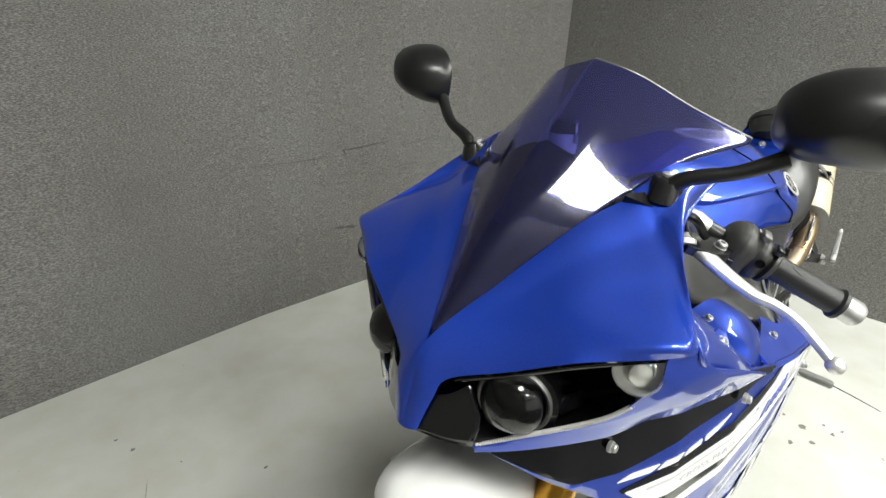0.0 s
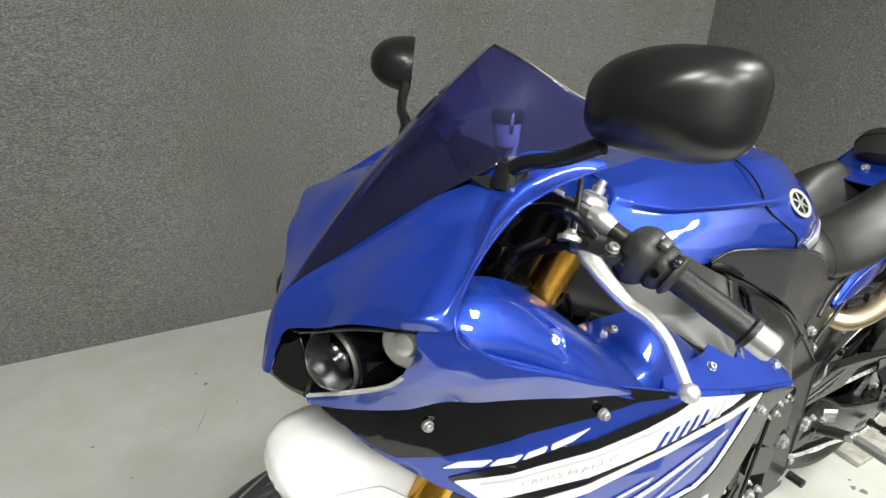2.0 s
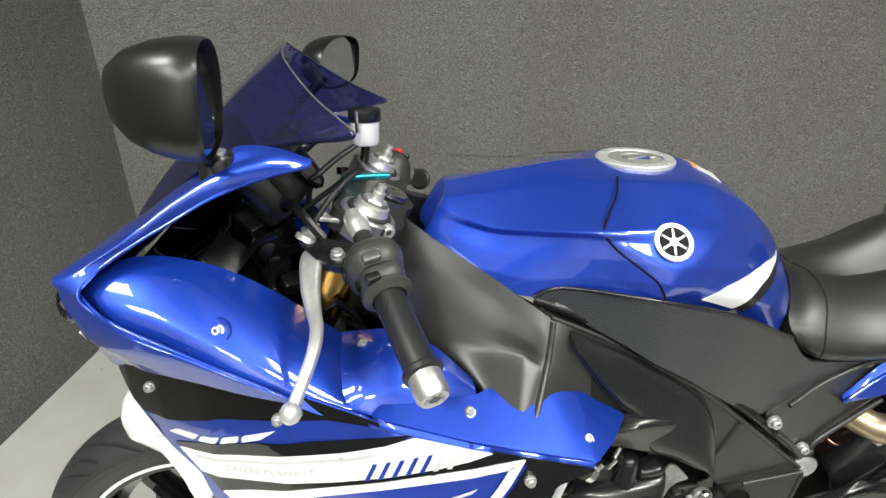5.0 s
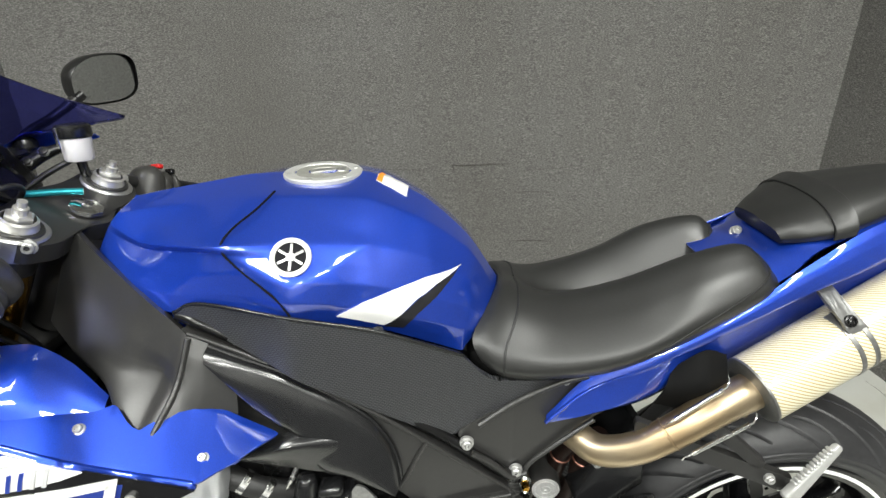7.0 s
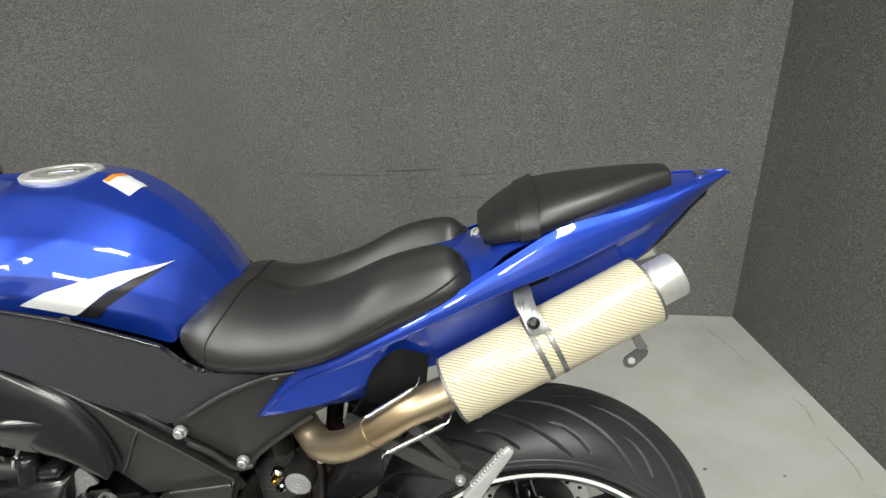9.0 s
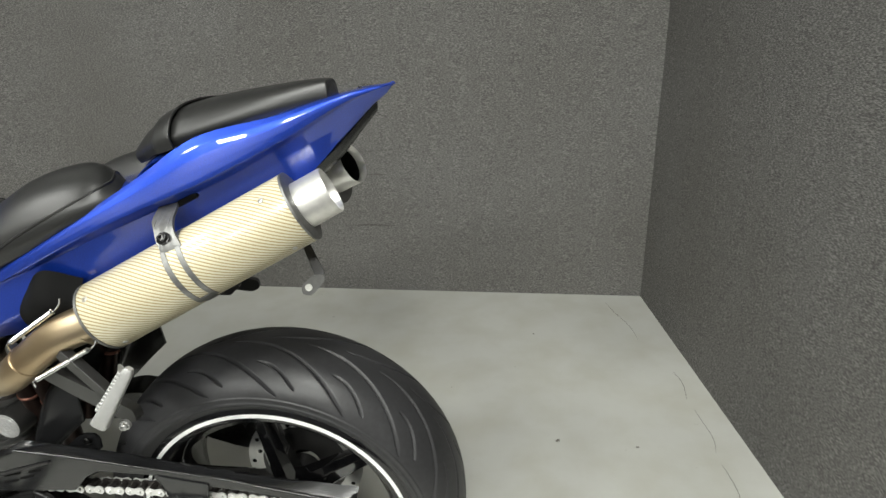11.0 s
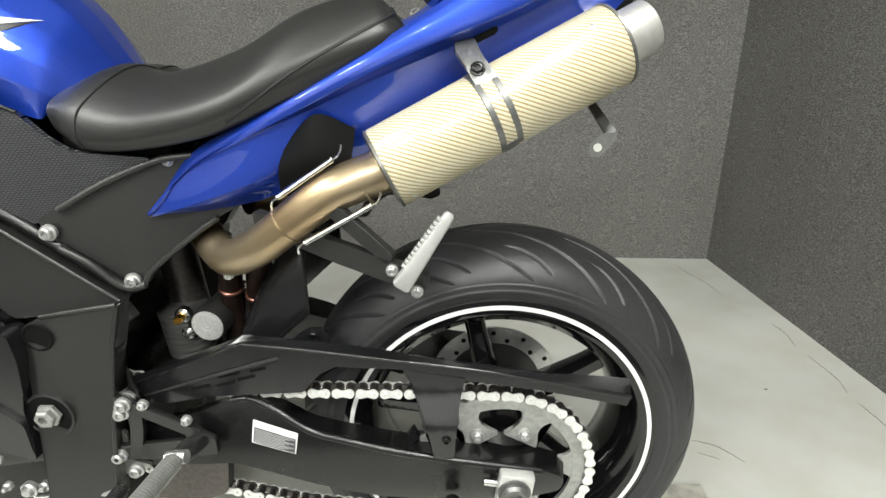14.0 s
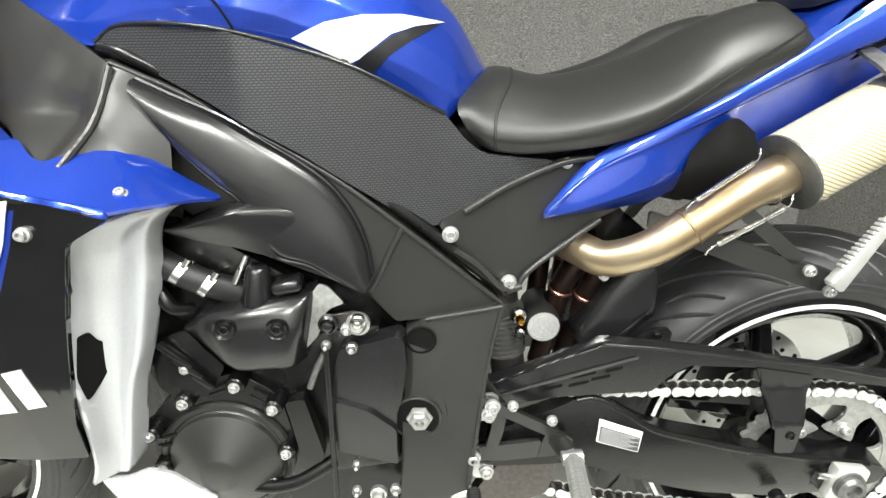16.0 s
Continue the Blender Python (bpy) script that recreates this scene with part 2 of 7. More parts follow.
PIPE = grain(material("bright brushed pipe", (0.74, 0.73, 0.70), 0.36, 0.75), 120, 0.10, 0.08, 0.03)
RED = material("red switch plastic", (0.6, 0.02, 0.02), 0.4)
TEAL = material("teal anodised damper", (0.03, 0.32, 0.38), 0.3, 0.8)
ORANGE = material("orange print", (0.75, 0.25, 0.02), 0.5)
SWITCH = grain(material("dark grey switch plastic", (0.040, 0.039, 0.036), 0.42), 350, 0.12, 0.06, 0.10, 9, 0.0006)
# Sleeve black, set darker to hold the deep shade round cables and hoses.
CABLE = material("shaded black cable sleeve", (0.003, 0.003, 0.0032), 0.3, spec=0.3)
# Near black: mostly the shade of holes and gaps, put into the colour.
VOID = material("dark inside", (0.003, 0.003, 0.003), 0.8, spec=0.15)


def glass_material(name, color, rough=0.02, ior=1.45, weight=1.0):
    m = material(name, color, rough)
    b = m.node_tree.nodes["Principled BSDF"]
    b.inputs["Transmission Weight"].default_value = weight
    b.inputs["IOR"].default_value = ior
    return m


SCREEN = glass_material("smoked blue acrylic", (0.125, 0.135, 0.52), 0.03, 1.45, 0.97)
SCREEN.node_tree.nodes["Principled BSDF"].inputs["Coat Weight"].default_value = 0.45
SCREEN.node_tree.nodes["Principled BSDF"].inputs["Coat Roughness"].default_value = 0.13
LENS = glass_material("clear lens", (0.93, 0.95, 0.95), 0.01, 1.45, 1.0)
PROJECTOR = glass_material("smoked projector lens", (0.45, 0.46, 0.48), 0.01, 1.45, 1.0)
FLUID_POT = glass_material("milky plastic", (0.80, 0.78, 0.78), 0.35, 1.3, 0.2)
MIRROR = material("mirror glass", (0.85, 0.87, 0.87), 0.02, 1.0)


def sleeve_material():
    """Pale woven fibre sleeve with a fine weave that winds round it at an angle."""
    m = material("woven fibre sleeve", (0.72, 0.66, 0.47), 0.34, 0, 0.5, coat_rough=0.12)
    b = m.node_tree.nodes["Principled BSDF"]
    co = node(m, "ShaderNodeUVMap")
    co.uv_map = "weave"
    mp = node(m, "ShaderNodeMapping")
    mp.inputs["Rotation"].default_value = (0, 0, radians(-46))
    w = node(m, "ShaderNodeTexWave", Scale=72.0, Distortion=0.5, Detail=2.0)
    w.inputs["Detail Scale"].default_value = 5.0
    link(m, co.outputs["UV"], mp.inputs["Vector"])
    link(m, mp.outputs["Vector"], w.inputs["Vector"])
    link(m, ramp(m, w.outputs["Fac"], [(0.08, (0.33, 0.25, 0.11)), (0.32, (0.56, 0.50, 0.33)), (0.7, (0.64, 0.60, 0.45))]), b.inputs["Base Color"])
    bp = node(m, "ShaderNodeBump", Strength=0.25, Distance=0.0008)
    link(m, w.outputs["Fac"], bp.inputs["Height"])
    link(m, bp.outputs["Normal"], b.inputs["Normal"])
    return m


def titanium_material():
    """Heat-tinted pipe: straw to bronze in soft uneven bands."""
    m = material("heat tinted titanium", (0.5, 0.38, 0.22), 0.36, 0.9)
    b = m.node_tree.nodes["Principled BSDF"]
    link(m, ramp(m, noise_node(m, 9, 2), [(0.3, (0.29, 0.20, 0.11)), (0.5, (0.37, 0.28, 0.17)), (0.7, (0.43, 0.35, 0.24))]), b.inputs["Base Color"])
    bp = node(m, "ShaderNodeBump", Strength=0.06, Distance=0.0005)
    link(m, noise_node(m, 300, 2, (1, 6, 6)), bp.inputs["Height"])
    link(m, bp.outputs["Normal"], b.inputs["Normal"])
    return m


def pad_material():
    """Black knee pad with small raised scales."""
    m = material("ribbed tank pad", (0.030, 0.030, 0.032), 0.34, spec=0.65)
    b = m.node_tree.nodes["Principled BSDF"]
    co = node(m, "ShaderNodeTexCoord")
    mp = node(m, "ShaderNodeMapping")
    mp.inputs["Rotation"].default_value = (radians(90), 0, 0)
    mp.inputs["Scale"].default_value = (1, 1, 1)
    br = node(m, "ShaderNodeTexBrick", Scale=1.0)
    br.inputs["Color1"].default_value = br.inputs["Color2"].default_value = (1, 1, 1, 1)
    br.inputs["Mortar"].default_value = (0, 0, 0, 1)
    br.inputs["Brick Width"].default_value, br.inputs["Row Height"].default_value = 0.0046, 0.0026
    br.inputs["Mortar Size"].default_value, br.inputs["Mortar Smooth"].default_value = 0.0008, 0.4
    link(m, co.outputs["Object"], mp.inputs["Vector"])
    link(m, mp.outputs["Vector"], br.inputs["Vector"])
    link(m, ramp(m, br.outputs["Color"], [(0.0, (0.014, 0.0145, 0.016)), (1.0, (0.066, 0.068, 0.074))]), b.inputs["Base Color"])
    bp = node(m, "ShaderNodeBump", Strength=1.0, Distance=0.002)
    link(m, br.outputs["Color"], bp.inputs["Height"])
    link(m, bp.outputs["Normal"], b.inputs["Normal"])
    return m


def carpet_material():
    """Grey ribbed carpet with flecks and faint stains."""
    m = material("grey wall carpet", (0.16, 0.155, 0.15), 0.95, spec=0.1)
    b = m.node_tree.nodes["Principled BSDF"]
    fleck = noise_node(m, 330, 5, (0.42, 0.42, 1.5))
    rib = noise_node(m, 60, 3, (0.4, 0.4, 1.4))
    stain = noise_node(m, 1.6, 4)
    c1 = ramp(m, fleck, [(0.30, (0.080, 0.079, 0.076)), (0.5, (0.155, 0.152, 0.146)), (0.70, (0.285, 0.280, 0.268))])
    c2 = ramp(m, rib, [(0.3, (0.90, 0.90, 0.90)), (0.7, (1.0, 1.0, 1.0))])
    c3 = ramp(m, stain, [(0.3, (0.86, 0.85, 0.83)), (0.65, (1.0, 1.0, 1.0))])
    out = c1
    for c in (c2, c3):
        mx = node(m, "ShaderNodeMix")
        mx.data_type, mx.blend_type = "RGBA", "MULTIPLY"
        mx.inputs["Factor"].default_value = 1.0
        link(m, out, mx.inputs["A"])
        link(m, c, mx.inputs["B"])
        out = mx.outputs["Result"]
    link(m, out, b.inputs["Base Color"])
    bp = node(m, "ShaderNodeBump", Strength=0.5, Distance=0.003)
    link(m, fleck, bp.inputs["Height"])
    link(m, bp.outputs["Normal"], b.inputs["Normal"])
    return m


def floor_material():
    """Worn pale grey floor paint with grime and small chips."""
    m = material("grey floor paint", (0.5, 0.5, 0.47), 0.35, 0, 0.15)
    b = m.node_tree.nodes["Principled BSDF"]
    c1 = ramp(m, noise_node(m, 1.3, 5), [(0.3, (0.47, 0.475, 0.44)), (0.7, (0.54, 0.545, 0.51))])
    c2 = ramp(m, noise_node(m, 26, 5), [(0.20, (0.30, 0.28, 0.24)), (0.27, (1, 1, 1))])
    c3 = ramp(m, noise_node(m, 7, 6), [(0.3, (0.90, 0.89, 0.85)), (0.6, (1, 1, 1))])
    out = c1
    for c in (c2, c3):
        mx = node(m, "ShaderNodeMix")
        mx.data_type, mx.blend_type = "RGBA", "MULTIPLY"
        mx.inputs["Factor"].default_value = 1.0
        link(m, out, mx.inputs["A"])
        link(m, c, mx.inputs["B"])
        out = mx.outputs["Result"]
    link(m, out, b.inputs["Base Color"])
    mr = node(m, "ShaderNodeMapRange")
    mr.inputs["To Min"].default_value, mr.inputs["To Max"].default_value = 0.28, 0.55
    link(m, noise_node(m, 4, 4), mr.inputs["Value"])
    link(m, mr.outputs["Result"], b.inputs["Roughness"])
    bp = node(m, "ShaderNodeBump", Strength=0.08, Distance=0.002)
    link(m, noise_node(m, 90, 4), bp.inputs["Height"])
    link(m, bp.outputs["Normal"], b.inputs["Normal"])
    return m


SLEEVE, TITANIUM, PAD, CARPET, FLOOR = sleeve_material(), titanium_material(), pad_material(), carpet_material(), floor_material()
PLASTER = grain(material("dark grey painted wall", (0.11, 0.11, 0.105), 0.7), 40, 0.05, 0.05, 0.1)
PALE = grain(material("pale grey painted wall", (0.74, 0.74, 0.72), 0.7), 40, 0.05, 0.05, 0.1)
CEIL = grain(material("white ceiling tile", (0.78, 0.78, 0.76), 0.85), 60, 0.05, 0.05, 0.2)
ALLOY = grain(material("bright cast alloy", (0.60, 0.60, 0.58), 0.42, 0.55), 200, 0.05, 0.06, 0.02)
FACED = grain(material("turned aluminium", (0.62, 0.62, 0.61), 0.36, 0.5), 240, 0.15, 0.12, 0.05)
FACED.node_tree.nodes["Principled BSDF"].inputs["Anisotropic"].default_value = 0.7
LABEL = grain(material("label paper", (0.48, 0.48, 0.49), 0.4), 90, 0.08, 0.05, 0.0)
LABEL_INK = material("dark label print", (0.05, 0.05, 0.053), 0.5)
BOLT_STEEL = grain(material("zinc plated screw", (0.50, 0.50, 0.49), 0.42, 0.75), 200, 0.12, 0.1, 0.04)
CLAMP_PALE = grain(material("worn clamp steel", (0.21, 0.21, 0.205), 0.40, 0.7), 150, 0.2, 0.1, 0.06)
CAP_GREY = grain(material("worn grey cap", (0.30, 0.30, 0.27), 0.45, 0.4), 120, 0.2, 0.1, 0.05)
BADGE_BLACK = material("black badge enamel", (0.006, 0.006, 0.008), 0.6, spec=0.12)
PEG = grain(material("pale cast peg", (0.40, 0.40, 0.39), 0.42, 0.35), 150, 0.08, 0.08, 0.05)
COPPER = grain(material("heat darkened steel", (0.030, 0.017, 0.014), 0.34, 0.7), 90, 0.3, 0.1, 0.05)
COPPER_BRIGHT = grain(material("copper ring", (0.36, 0.17, 0.13), 0.3, 0.9), 90, 0.1, 0.05, 0.02)
CLAMP = grain(material("grey clamp steel", (0.17, 0.17, 0.165), 0.40, 0.7), 150, 0.15, 0.1, 0.05)
SPROCKET = grain(material("zinc grey sprocket", (0.34, 0.345, 0.33), 0.42, 0.6), 160, 0.25, 0.1, 0.05)
ROOM_FLOOR = grain(material("dark room carpet", (0.05, 0.05, 0.052), 0.95), 120, 0.3, 0.03, 0.3)
CRACK = material("dirt filled crack", (0.17, 0.16, 0.14), 0.9)
SCUFF = grain(material("dark scuff", (0.085, 0.08, 0.072), 0.9), 80, 0.3, 0.05, 0.0)
PLANK = grain(material("grimy grey plank", (0.34, 0.33, 0.29), 0.7), 50, 0.35, 0.1, 0.3, 12, 0.002)
GLOW = material("lamp diffuser", (0.9, 0.9, 0.9), 0.5)
GLOW.node_tree.nodes["Principled BSDF"].inputs["Emission Color"].default_value = (1.0, 0.98, 0.94, 1)
GLOW.node_tree.nodes["Principled BSDF"].inputs["Emission Strength"].default_value = 8.0

# ---- the room ----
FZ = -0.006
C_FRONT, C_MID, C_REAR = (-0.068, 1.466), (1.25, 1.474), (3.124, 1.346)


def wall(name, a, b, height, mat, label, thick=0.12, mid=None):
    """A wall whose room side runs from a to b, with the room on its right hand."""
    ax, bx = Vector(a), Vector(b)
    d = (bx - ax).normalized()
    n = Vector((-d.y, d.x)) * thick
    bm = bmesh.new()
    line = [ax, bx, bx + n, ax + n] if mid is None else [ax, Vector(mid), bx, bx + n, Vector(mid) + n, ax + n]
    low = [bm.verts.new((p.x, p.y, FZ - 0.1)) for p in line]
    top = [bm.verts.new((v.co.x, v.co.y, height)) for v in low]
    bm.faces.new(low[::-1])
    bm.faces.new(top)
    for i in range(len(line)):
        j = (i + 1) % len(line)
        bm.faces.new((low[i], low[j], top[j], top[i]))
    bmesh.ops.recalc_face_normals(bm, faces=bm.faces)
    ob = part(name, bm, mat, None)
    return tagged(ob, label, "wall", "", "structure")


d_front, d_rear = Vector((-0.057, -0.886)).normalized(), Vector((0.073, -1.207)).normalized()
F_END, R_END = Vector(C_FRONT) + d_front * 3.4, Vector(C_REAR) + d_rear * 3.4
wall("wall_back", C_FRONT, C_REAR, BOOTH, CARPET, "grey carpeted booth wall with dark scuffs", mid=C_MID)
wall("wall_front", F_END, C_FRONT, BOOTH, CARPET, "grey carpeted booth side wall")
wall("wall_rear", C_REAR, R_END, BOOTH, CARPET, "grey carpeted booth end wall")
wall("wall_room_left", (-3.0, -5.0), (-3.0, 2.2), CEILING, PLASTER, "plain dark grey room wall")
wall("wall_room_near", (6.0, -5.0), (-3.0, -5.0), CEILING, PALE, "plain pale grey room wall")
wall("wall_room_right", (6.0, 2.2), (6.0, -5.0), CEILING, PLASTER, "plain dark grey room wall")
wall("wall_room_far", (-3.0, 2.2), (6.0, 2.2), CEILING, PLASTER, "plain dark grey room wall")
fl = part("floor", block((9.6, 3.2, 0.1), (1.5, 0.78, FZ - 0.05), bevel=0), FLOOR, None)
tagged(fl, "worn pale grey painted concrete floor with cracks", "floor", "", "structure")
fr = part("floor_room", block((9.6, 4.4, 0.1), (1.5, -3.02, FZ - 0.052), bevel=0), ROOM_FLOOR, None)
tagged(fr, "dark grey carpet of the room before the booth", "floor", "", "structure")
ce = part("ceiling", block((9.6, 7.6, 0.1), (1.5, -1.4, CEILING + 0.05), bevel=0), CEIL, None)
tagged(ce, "plain white ceiling", "ceiling", "", "structure")


def ceiling_lamp():
    lamp = thing("ceiling_light", (0, 0, CEILING), "flat square white ceiling light panel with a frosted diffuser", "ceiling light", "ceiling lights")
    part("housing", block((0.66, 0.66, 0.05), (0, 0, CEILING - 0.027), bevel=0.008), WHITE, lamp)
    part("diffuser", block((0.60, 0.60, 0.03), (0, 0, CEILING - 0.06), bevel=0.008), GLOW, lamp, "glowing frosted diffuser")
    return lamp


first = ceiling_lamp()
for k, (lx, ly) in enumerate(LAMPS):
    if k:
        copy_thing(first, pose(lx, ly, CEILING))
    light = bpy.data.lights.new("ceiling_area", "AREA")
    light.shape, light.size, light.size_y, light.energy, light.color = "RECTANGLE", 0.6, 0.6, LAMP_POWER[k], (0.97, 0.985, 0.93)
    new("ceiling_area", light).matrix_basis = pose(lx, ly, CEILING - 0.09)
first.matrix_basis = pose(*LAMPS[0], CEILING)


def ribbon(pts, width, plane, seed, steps=40, jitter=0.4):
    """An uneven thin streak on a floor (plane z) or on the back wall (plane y)."""
    rng = random.Random(seed)
    p = spline(pts, steps)
    bm = bmesh.new()
    prev = None
    for i, q in enumerate(p):
        w = width * (0.4 + rng.random()) * 0.5 * min(1, 3 * min(i, steps - 1 - i) / steps + 0.15)
        o = V(rng.uniform(-1, 1), rng.uniform(-1, 1)) * width * jitter
        if plane == "z":
            d = p[min(i + 1, steps - 1)] - p[max(i - 1, 0)]
            n = V(-d[1], d[0], 0) / (np.linalg.norm(d[:2]) + 1e-9)
            c = q + V(o[0], o[1], 0)
        else:
            n, c = V(0, 0, 1), q + V(o[0], 0, o[1])
        a, b = bm.verts.new(c + n * w), bm.verts.new(c - n * w)
        if prev:
            bm.faces.new((prev[0], a, b, prev[1]))
        prev = (a, b)
    bmesh.ops.recalc_face_normals(bm, faces=bm.faces)
    return thicken(bm, 0.0006)

# ---- the motorcycle ----
BIKE = thing("motorcycle", (1.46, 0, FZ), "blue sports motorcycle with black frame, gold fork and twin pale silencers", "motorcycle")
R_AXLE, F_AXLE = V(2.155, 0, 0.301), V(0.765, 0, 0.292)


def both_sides(name, make, mat, parent=BIKE, label="", bevel=0.0):
    left = part(name, make(), mat, parent, label, bevel)
    part(name, flip_y(make()), mat, parent, label, bevel)
    return left


def bolt_mesh(r, h, mat):
    """A socket-head screw, its head towards +z."""
    bm = lathe([(-0.004, r * 1.35), (0, r * 1.35), (0.0005, r), (h * 0.8, r), (h, r * 0.82), (h, r * 0.5), (h * 0.45, r * 0.45), (h * 0.45, 0)], axis=(0, 0, 1), n=14)
    return mesh_of("bolt", bm, mat)


RIVET = bolt_mesh(0.0034, 0.002, BRUSHED)
BOLT, BOLT_BIG, BOLT_DARK = bolt_mesh(0.0050, 0.005, BOLT_STEEL), bolt_mesh(0.0072, 0.007, BOLT_STEEL), bolt_mesh(0.006, 0.004, ENGINE)


def bolt(at, aim=(0, -1, 0), mesh=None, parent=BIKE, name="bolt"):
    ob = part(name, mesh or BOLT, None, parent)
    q = Vector((0, 0, 1)).rotation_difference(Vector(aim).normalized()).to_matrix().to_4x4()
    ob.matrix_basis = Matrix.Translation(at) @ q
    return ob


# wheels
def tyre_mesh(c, radius, half, rim, na, nc, count):
    """A tyre whose tread has long and short curved grooves, and ridges on its sidewall."""
    us = np.linspace(-1, 1, nc)
    crown = 0.062 if half > 0.08 else 0.05
    a = us * math.radians(98)
    au = np.abs(us)
    py = np.where(au < 0.92, half * np.sin(a), half * (1 - (au - 0.92) * 1.8) * np.sign(us))
    pr = radius - crown * (1 - np.cos(a * 0.92)) - (np.maximum(0, au - 0.8) / 0.2) ** 1.5 * (radius - crown - rim) * 0.75
    for at, h in ((0.845, 0.0016), (0.90, 0.0012), (0.955, 0.0014)):
        bump = h * np.exp(-((au - at) / 0.008) ** 2)
        pr, py = pr + bump, py + bump * np.sign(us)
    arc = np.concatenate([[0], np.cumsum(np.hypot(np.diff(py), np.diff(pr)))])
    th = np.linspace(0, 2 * math.pi, na, endpoint=False)[:, None]
    cut = np.zeros((na, nc))
    for u0, u1, sweep, wide, shift in ((0.03, 0.78, 0.74, 0.0026, 0.0), (0.34, 0.66, 0.24, 0.0021, 0.5)):
        s = np.clip((au - u0) / (u1 - u0), 0, 1)
        along = sweep * s ** 0.5
        slope = np.abs(np.gradient(along * radius, arc))
        ph = ((th + along[None, :]) * count / (2 * math.pi) + shift + np.where(us > 0, 0.5, 0.0)[None, :]) % 1.0
        dist = np.abs(ph - 0.5) * 2 * math.pi / count * radius / np.sqrt(1 + slope[None, :] ** 2)
        taper = np.clip(np.minimum(s, 1 - s) * 12, 0, 1)[None, :]
        depth = np.clip((wide * (0.35 + 0.65 * taper) - dist) / 0.0010, 0, 1) * 0.0065 * (taper > 0)
        cut = np.maximum(cut, depth)
    r = pr[None, :] - cut
    co = np.stack([c[0] + r * np.cos(th), c[1] + np.repeat(py[None, :], na, 0), c[2] + r * np.sin(th)], axis=2).reshape(-1, 3)
    i, j = np.meshgrid(np.arange(na), np.arange(nc - 1), indexing="ij")
    k = (i + 1) % na
    faces = np.stack([i * nc + j, k * nc + j, k * nc + j + 1, i * nc + j + 1], axis=2).reshape(-1, 4)
    me = bpy.data.meshes.new("tyre")
    me.from_pydata(co.tolist(), [], faces.tolist())
    me.materials.append(RUBBER)
    me.polygons.foreach_set("use_smooth", [True] * len(me.polygons))
    me.update()
    return me


def wheel(name, c, radius, half, rim_r, tape_r, rim_half, spokes, phase):
    hub = part(name, lathe([(-0.05, 0.0), (-0.05, 0.03), (-0.045, 0.036), (0.045, 0.036), (0.05, 0.03), (0.05, 0)], c, (0, 1, 0), 32), SATIN, BIKE)
    part("tyre", tyre_mesh(c, radius, half, rim_r, *((1100, 200, 16) if half > 0.08 else (700, 130, 16))), None, hub, "black road tyre with curved tread grooves")
    prof = [(-rim_half, tape_r + 0.012), (-rim_half - 0.002, tape_r + 0.004), (-rim_half, tape_r - 0.012), (-rim_half + 0.02, tape_r - 0.03), (0, tape_r - 0.04), (rim_half - 0.02, tape_r - 0.03), (rim_half, tape_r - 0.012),
            (rim_half + 0.002, tape_r + 0.004), (rim_half, tape_r + 0.012), (0, tape_r - 0.02)]
    part("rim", lathe(prof, c, (0, 1, 0), 96, closed=True), GLOSS_BLACK, hub, "gloss black rim")
    for s in (-1, 1):
        y0 = s * (rim_half + 0.0022)
        part("rim_tape", lathe([(y0, tape_r - 0.0035), (y0 + s * 0.0012, tape_r - 0.003), (y0 + s * 0.0012, tape_r + 0.0025), (y0, tape_r + 0.003)], c, (0, 1, 0), 96, closed=True), WHITE_LINE, hub, "white pinstripe tape")
    for k in range(spokes):
        a = phase + 2 * math.pi * k / spokes
        d, s = V(math.cos(a), 0, math.sin(a)), V(-math.sin(a), 0, math.cos(a))
        rows = []
        for f in np.linspace(0, 1, 8):
            r = 0.03 + f * (tape_r - 0.05)
            w = 0.022 - 0.010 * f + 0.012 * max(0, f - 0.7)
            y = 0.026 - 0.008 * f
            q = V(*c) + d * r
            rows.append([q + s * w * x + V(0, y * z, 0) for x, z in ((-1, -0.5), (-0.5, -1), (0.5, -1), (1, -0.5), (1, 0.5), (0.5, 1), (-0.5, 1), (-1, 0.5))])
        bm = bmesh.new()
        add_grid(bm, np.array(rows), wrap=True)
        bmesh.ops.recalc_face_normals(bm, faces=bm.faces)
        part("spoke", bm, GLOSS_BLACK, hub)
    return hub


rear = wheel("rear_wheel", R_AXLE, 0.306, 0.089, 0.225, 0.2205, 0.078, 5, 0.52)
front = wheel("front_wheel", F_AXLE, 0.298, 0.060, 0.220, 0.2205, 0.045, 5, 0.9)


def brake_disc(c, y, r, parent, holes=24):
    disc = part("brake_disc", lathe([(-0.0025, r), (0.0025, r), (0.0025, r * 0.72), (-0.0025, r * 0.72)], (c[0], y, c[2]), (0, 1, 0), 64, closed=True), BRUSHED, parent, "drilled steel brake disc")
    part("disc_carrier", lathe([(-0.004, r * 0.74), (0.004, r * 0.74), (0.004, 0.03), (-0.004, 0.03)], (c[0], y, c[2]), (0, 1, 0), 48, closed=True), SATIN, parent)
    hole = mesh_of("disc_hole", lathe([(-0.0032, 0), (-0.0032, 0.0042), (0.0032, 0.0042), (0.0032, 0)], n=10), VOID)
    for k in range(holes):
        a = 2 * math.pi * k / holes
        rr = r * (0.80 if k % 2 else 0.91)
        h = part("disc_hole", hole, None, disc)
        h.matrix_basis = Matrix.Translation((c[0] + rr * math.cos(a), y, c[2] + rr * math.sin(a)))


brake_disc(R_AXLE, 0.062, 0.11, BIKE)
brake_disc(F_AXLE, -0.072, 0.155, BIKE)
brake_disc(F_AXLE, 0.072, 0.155, BIKE)

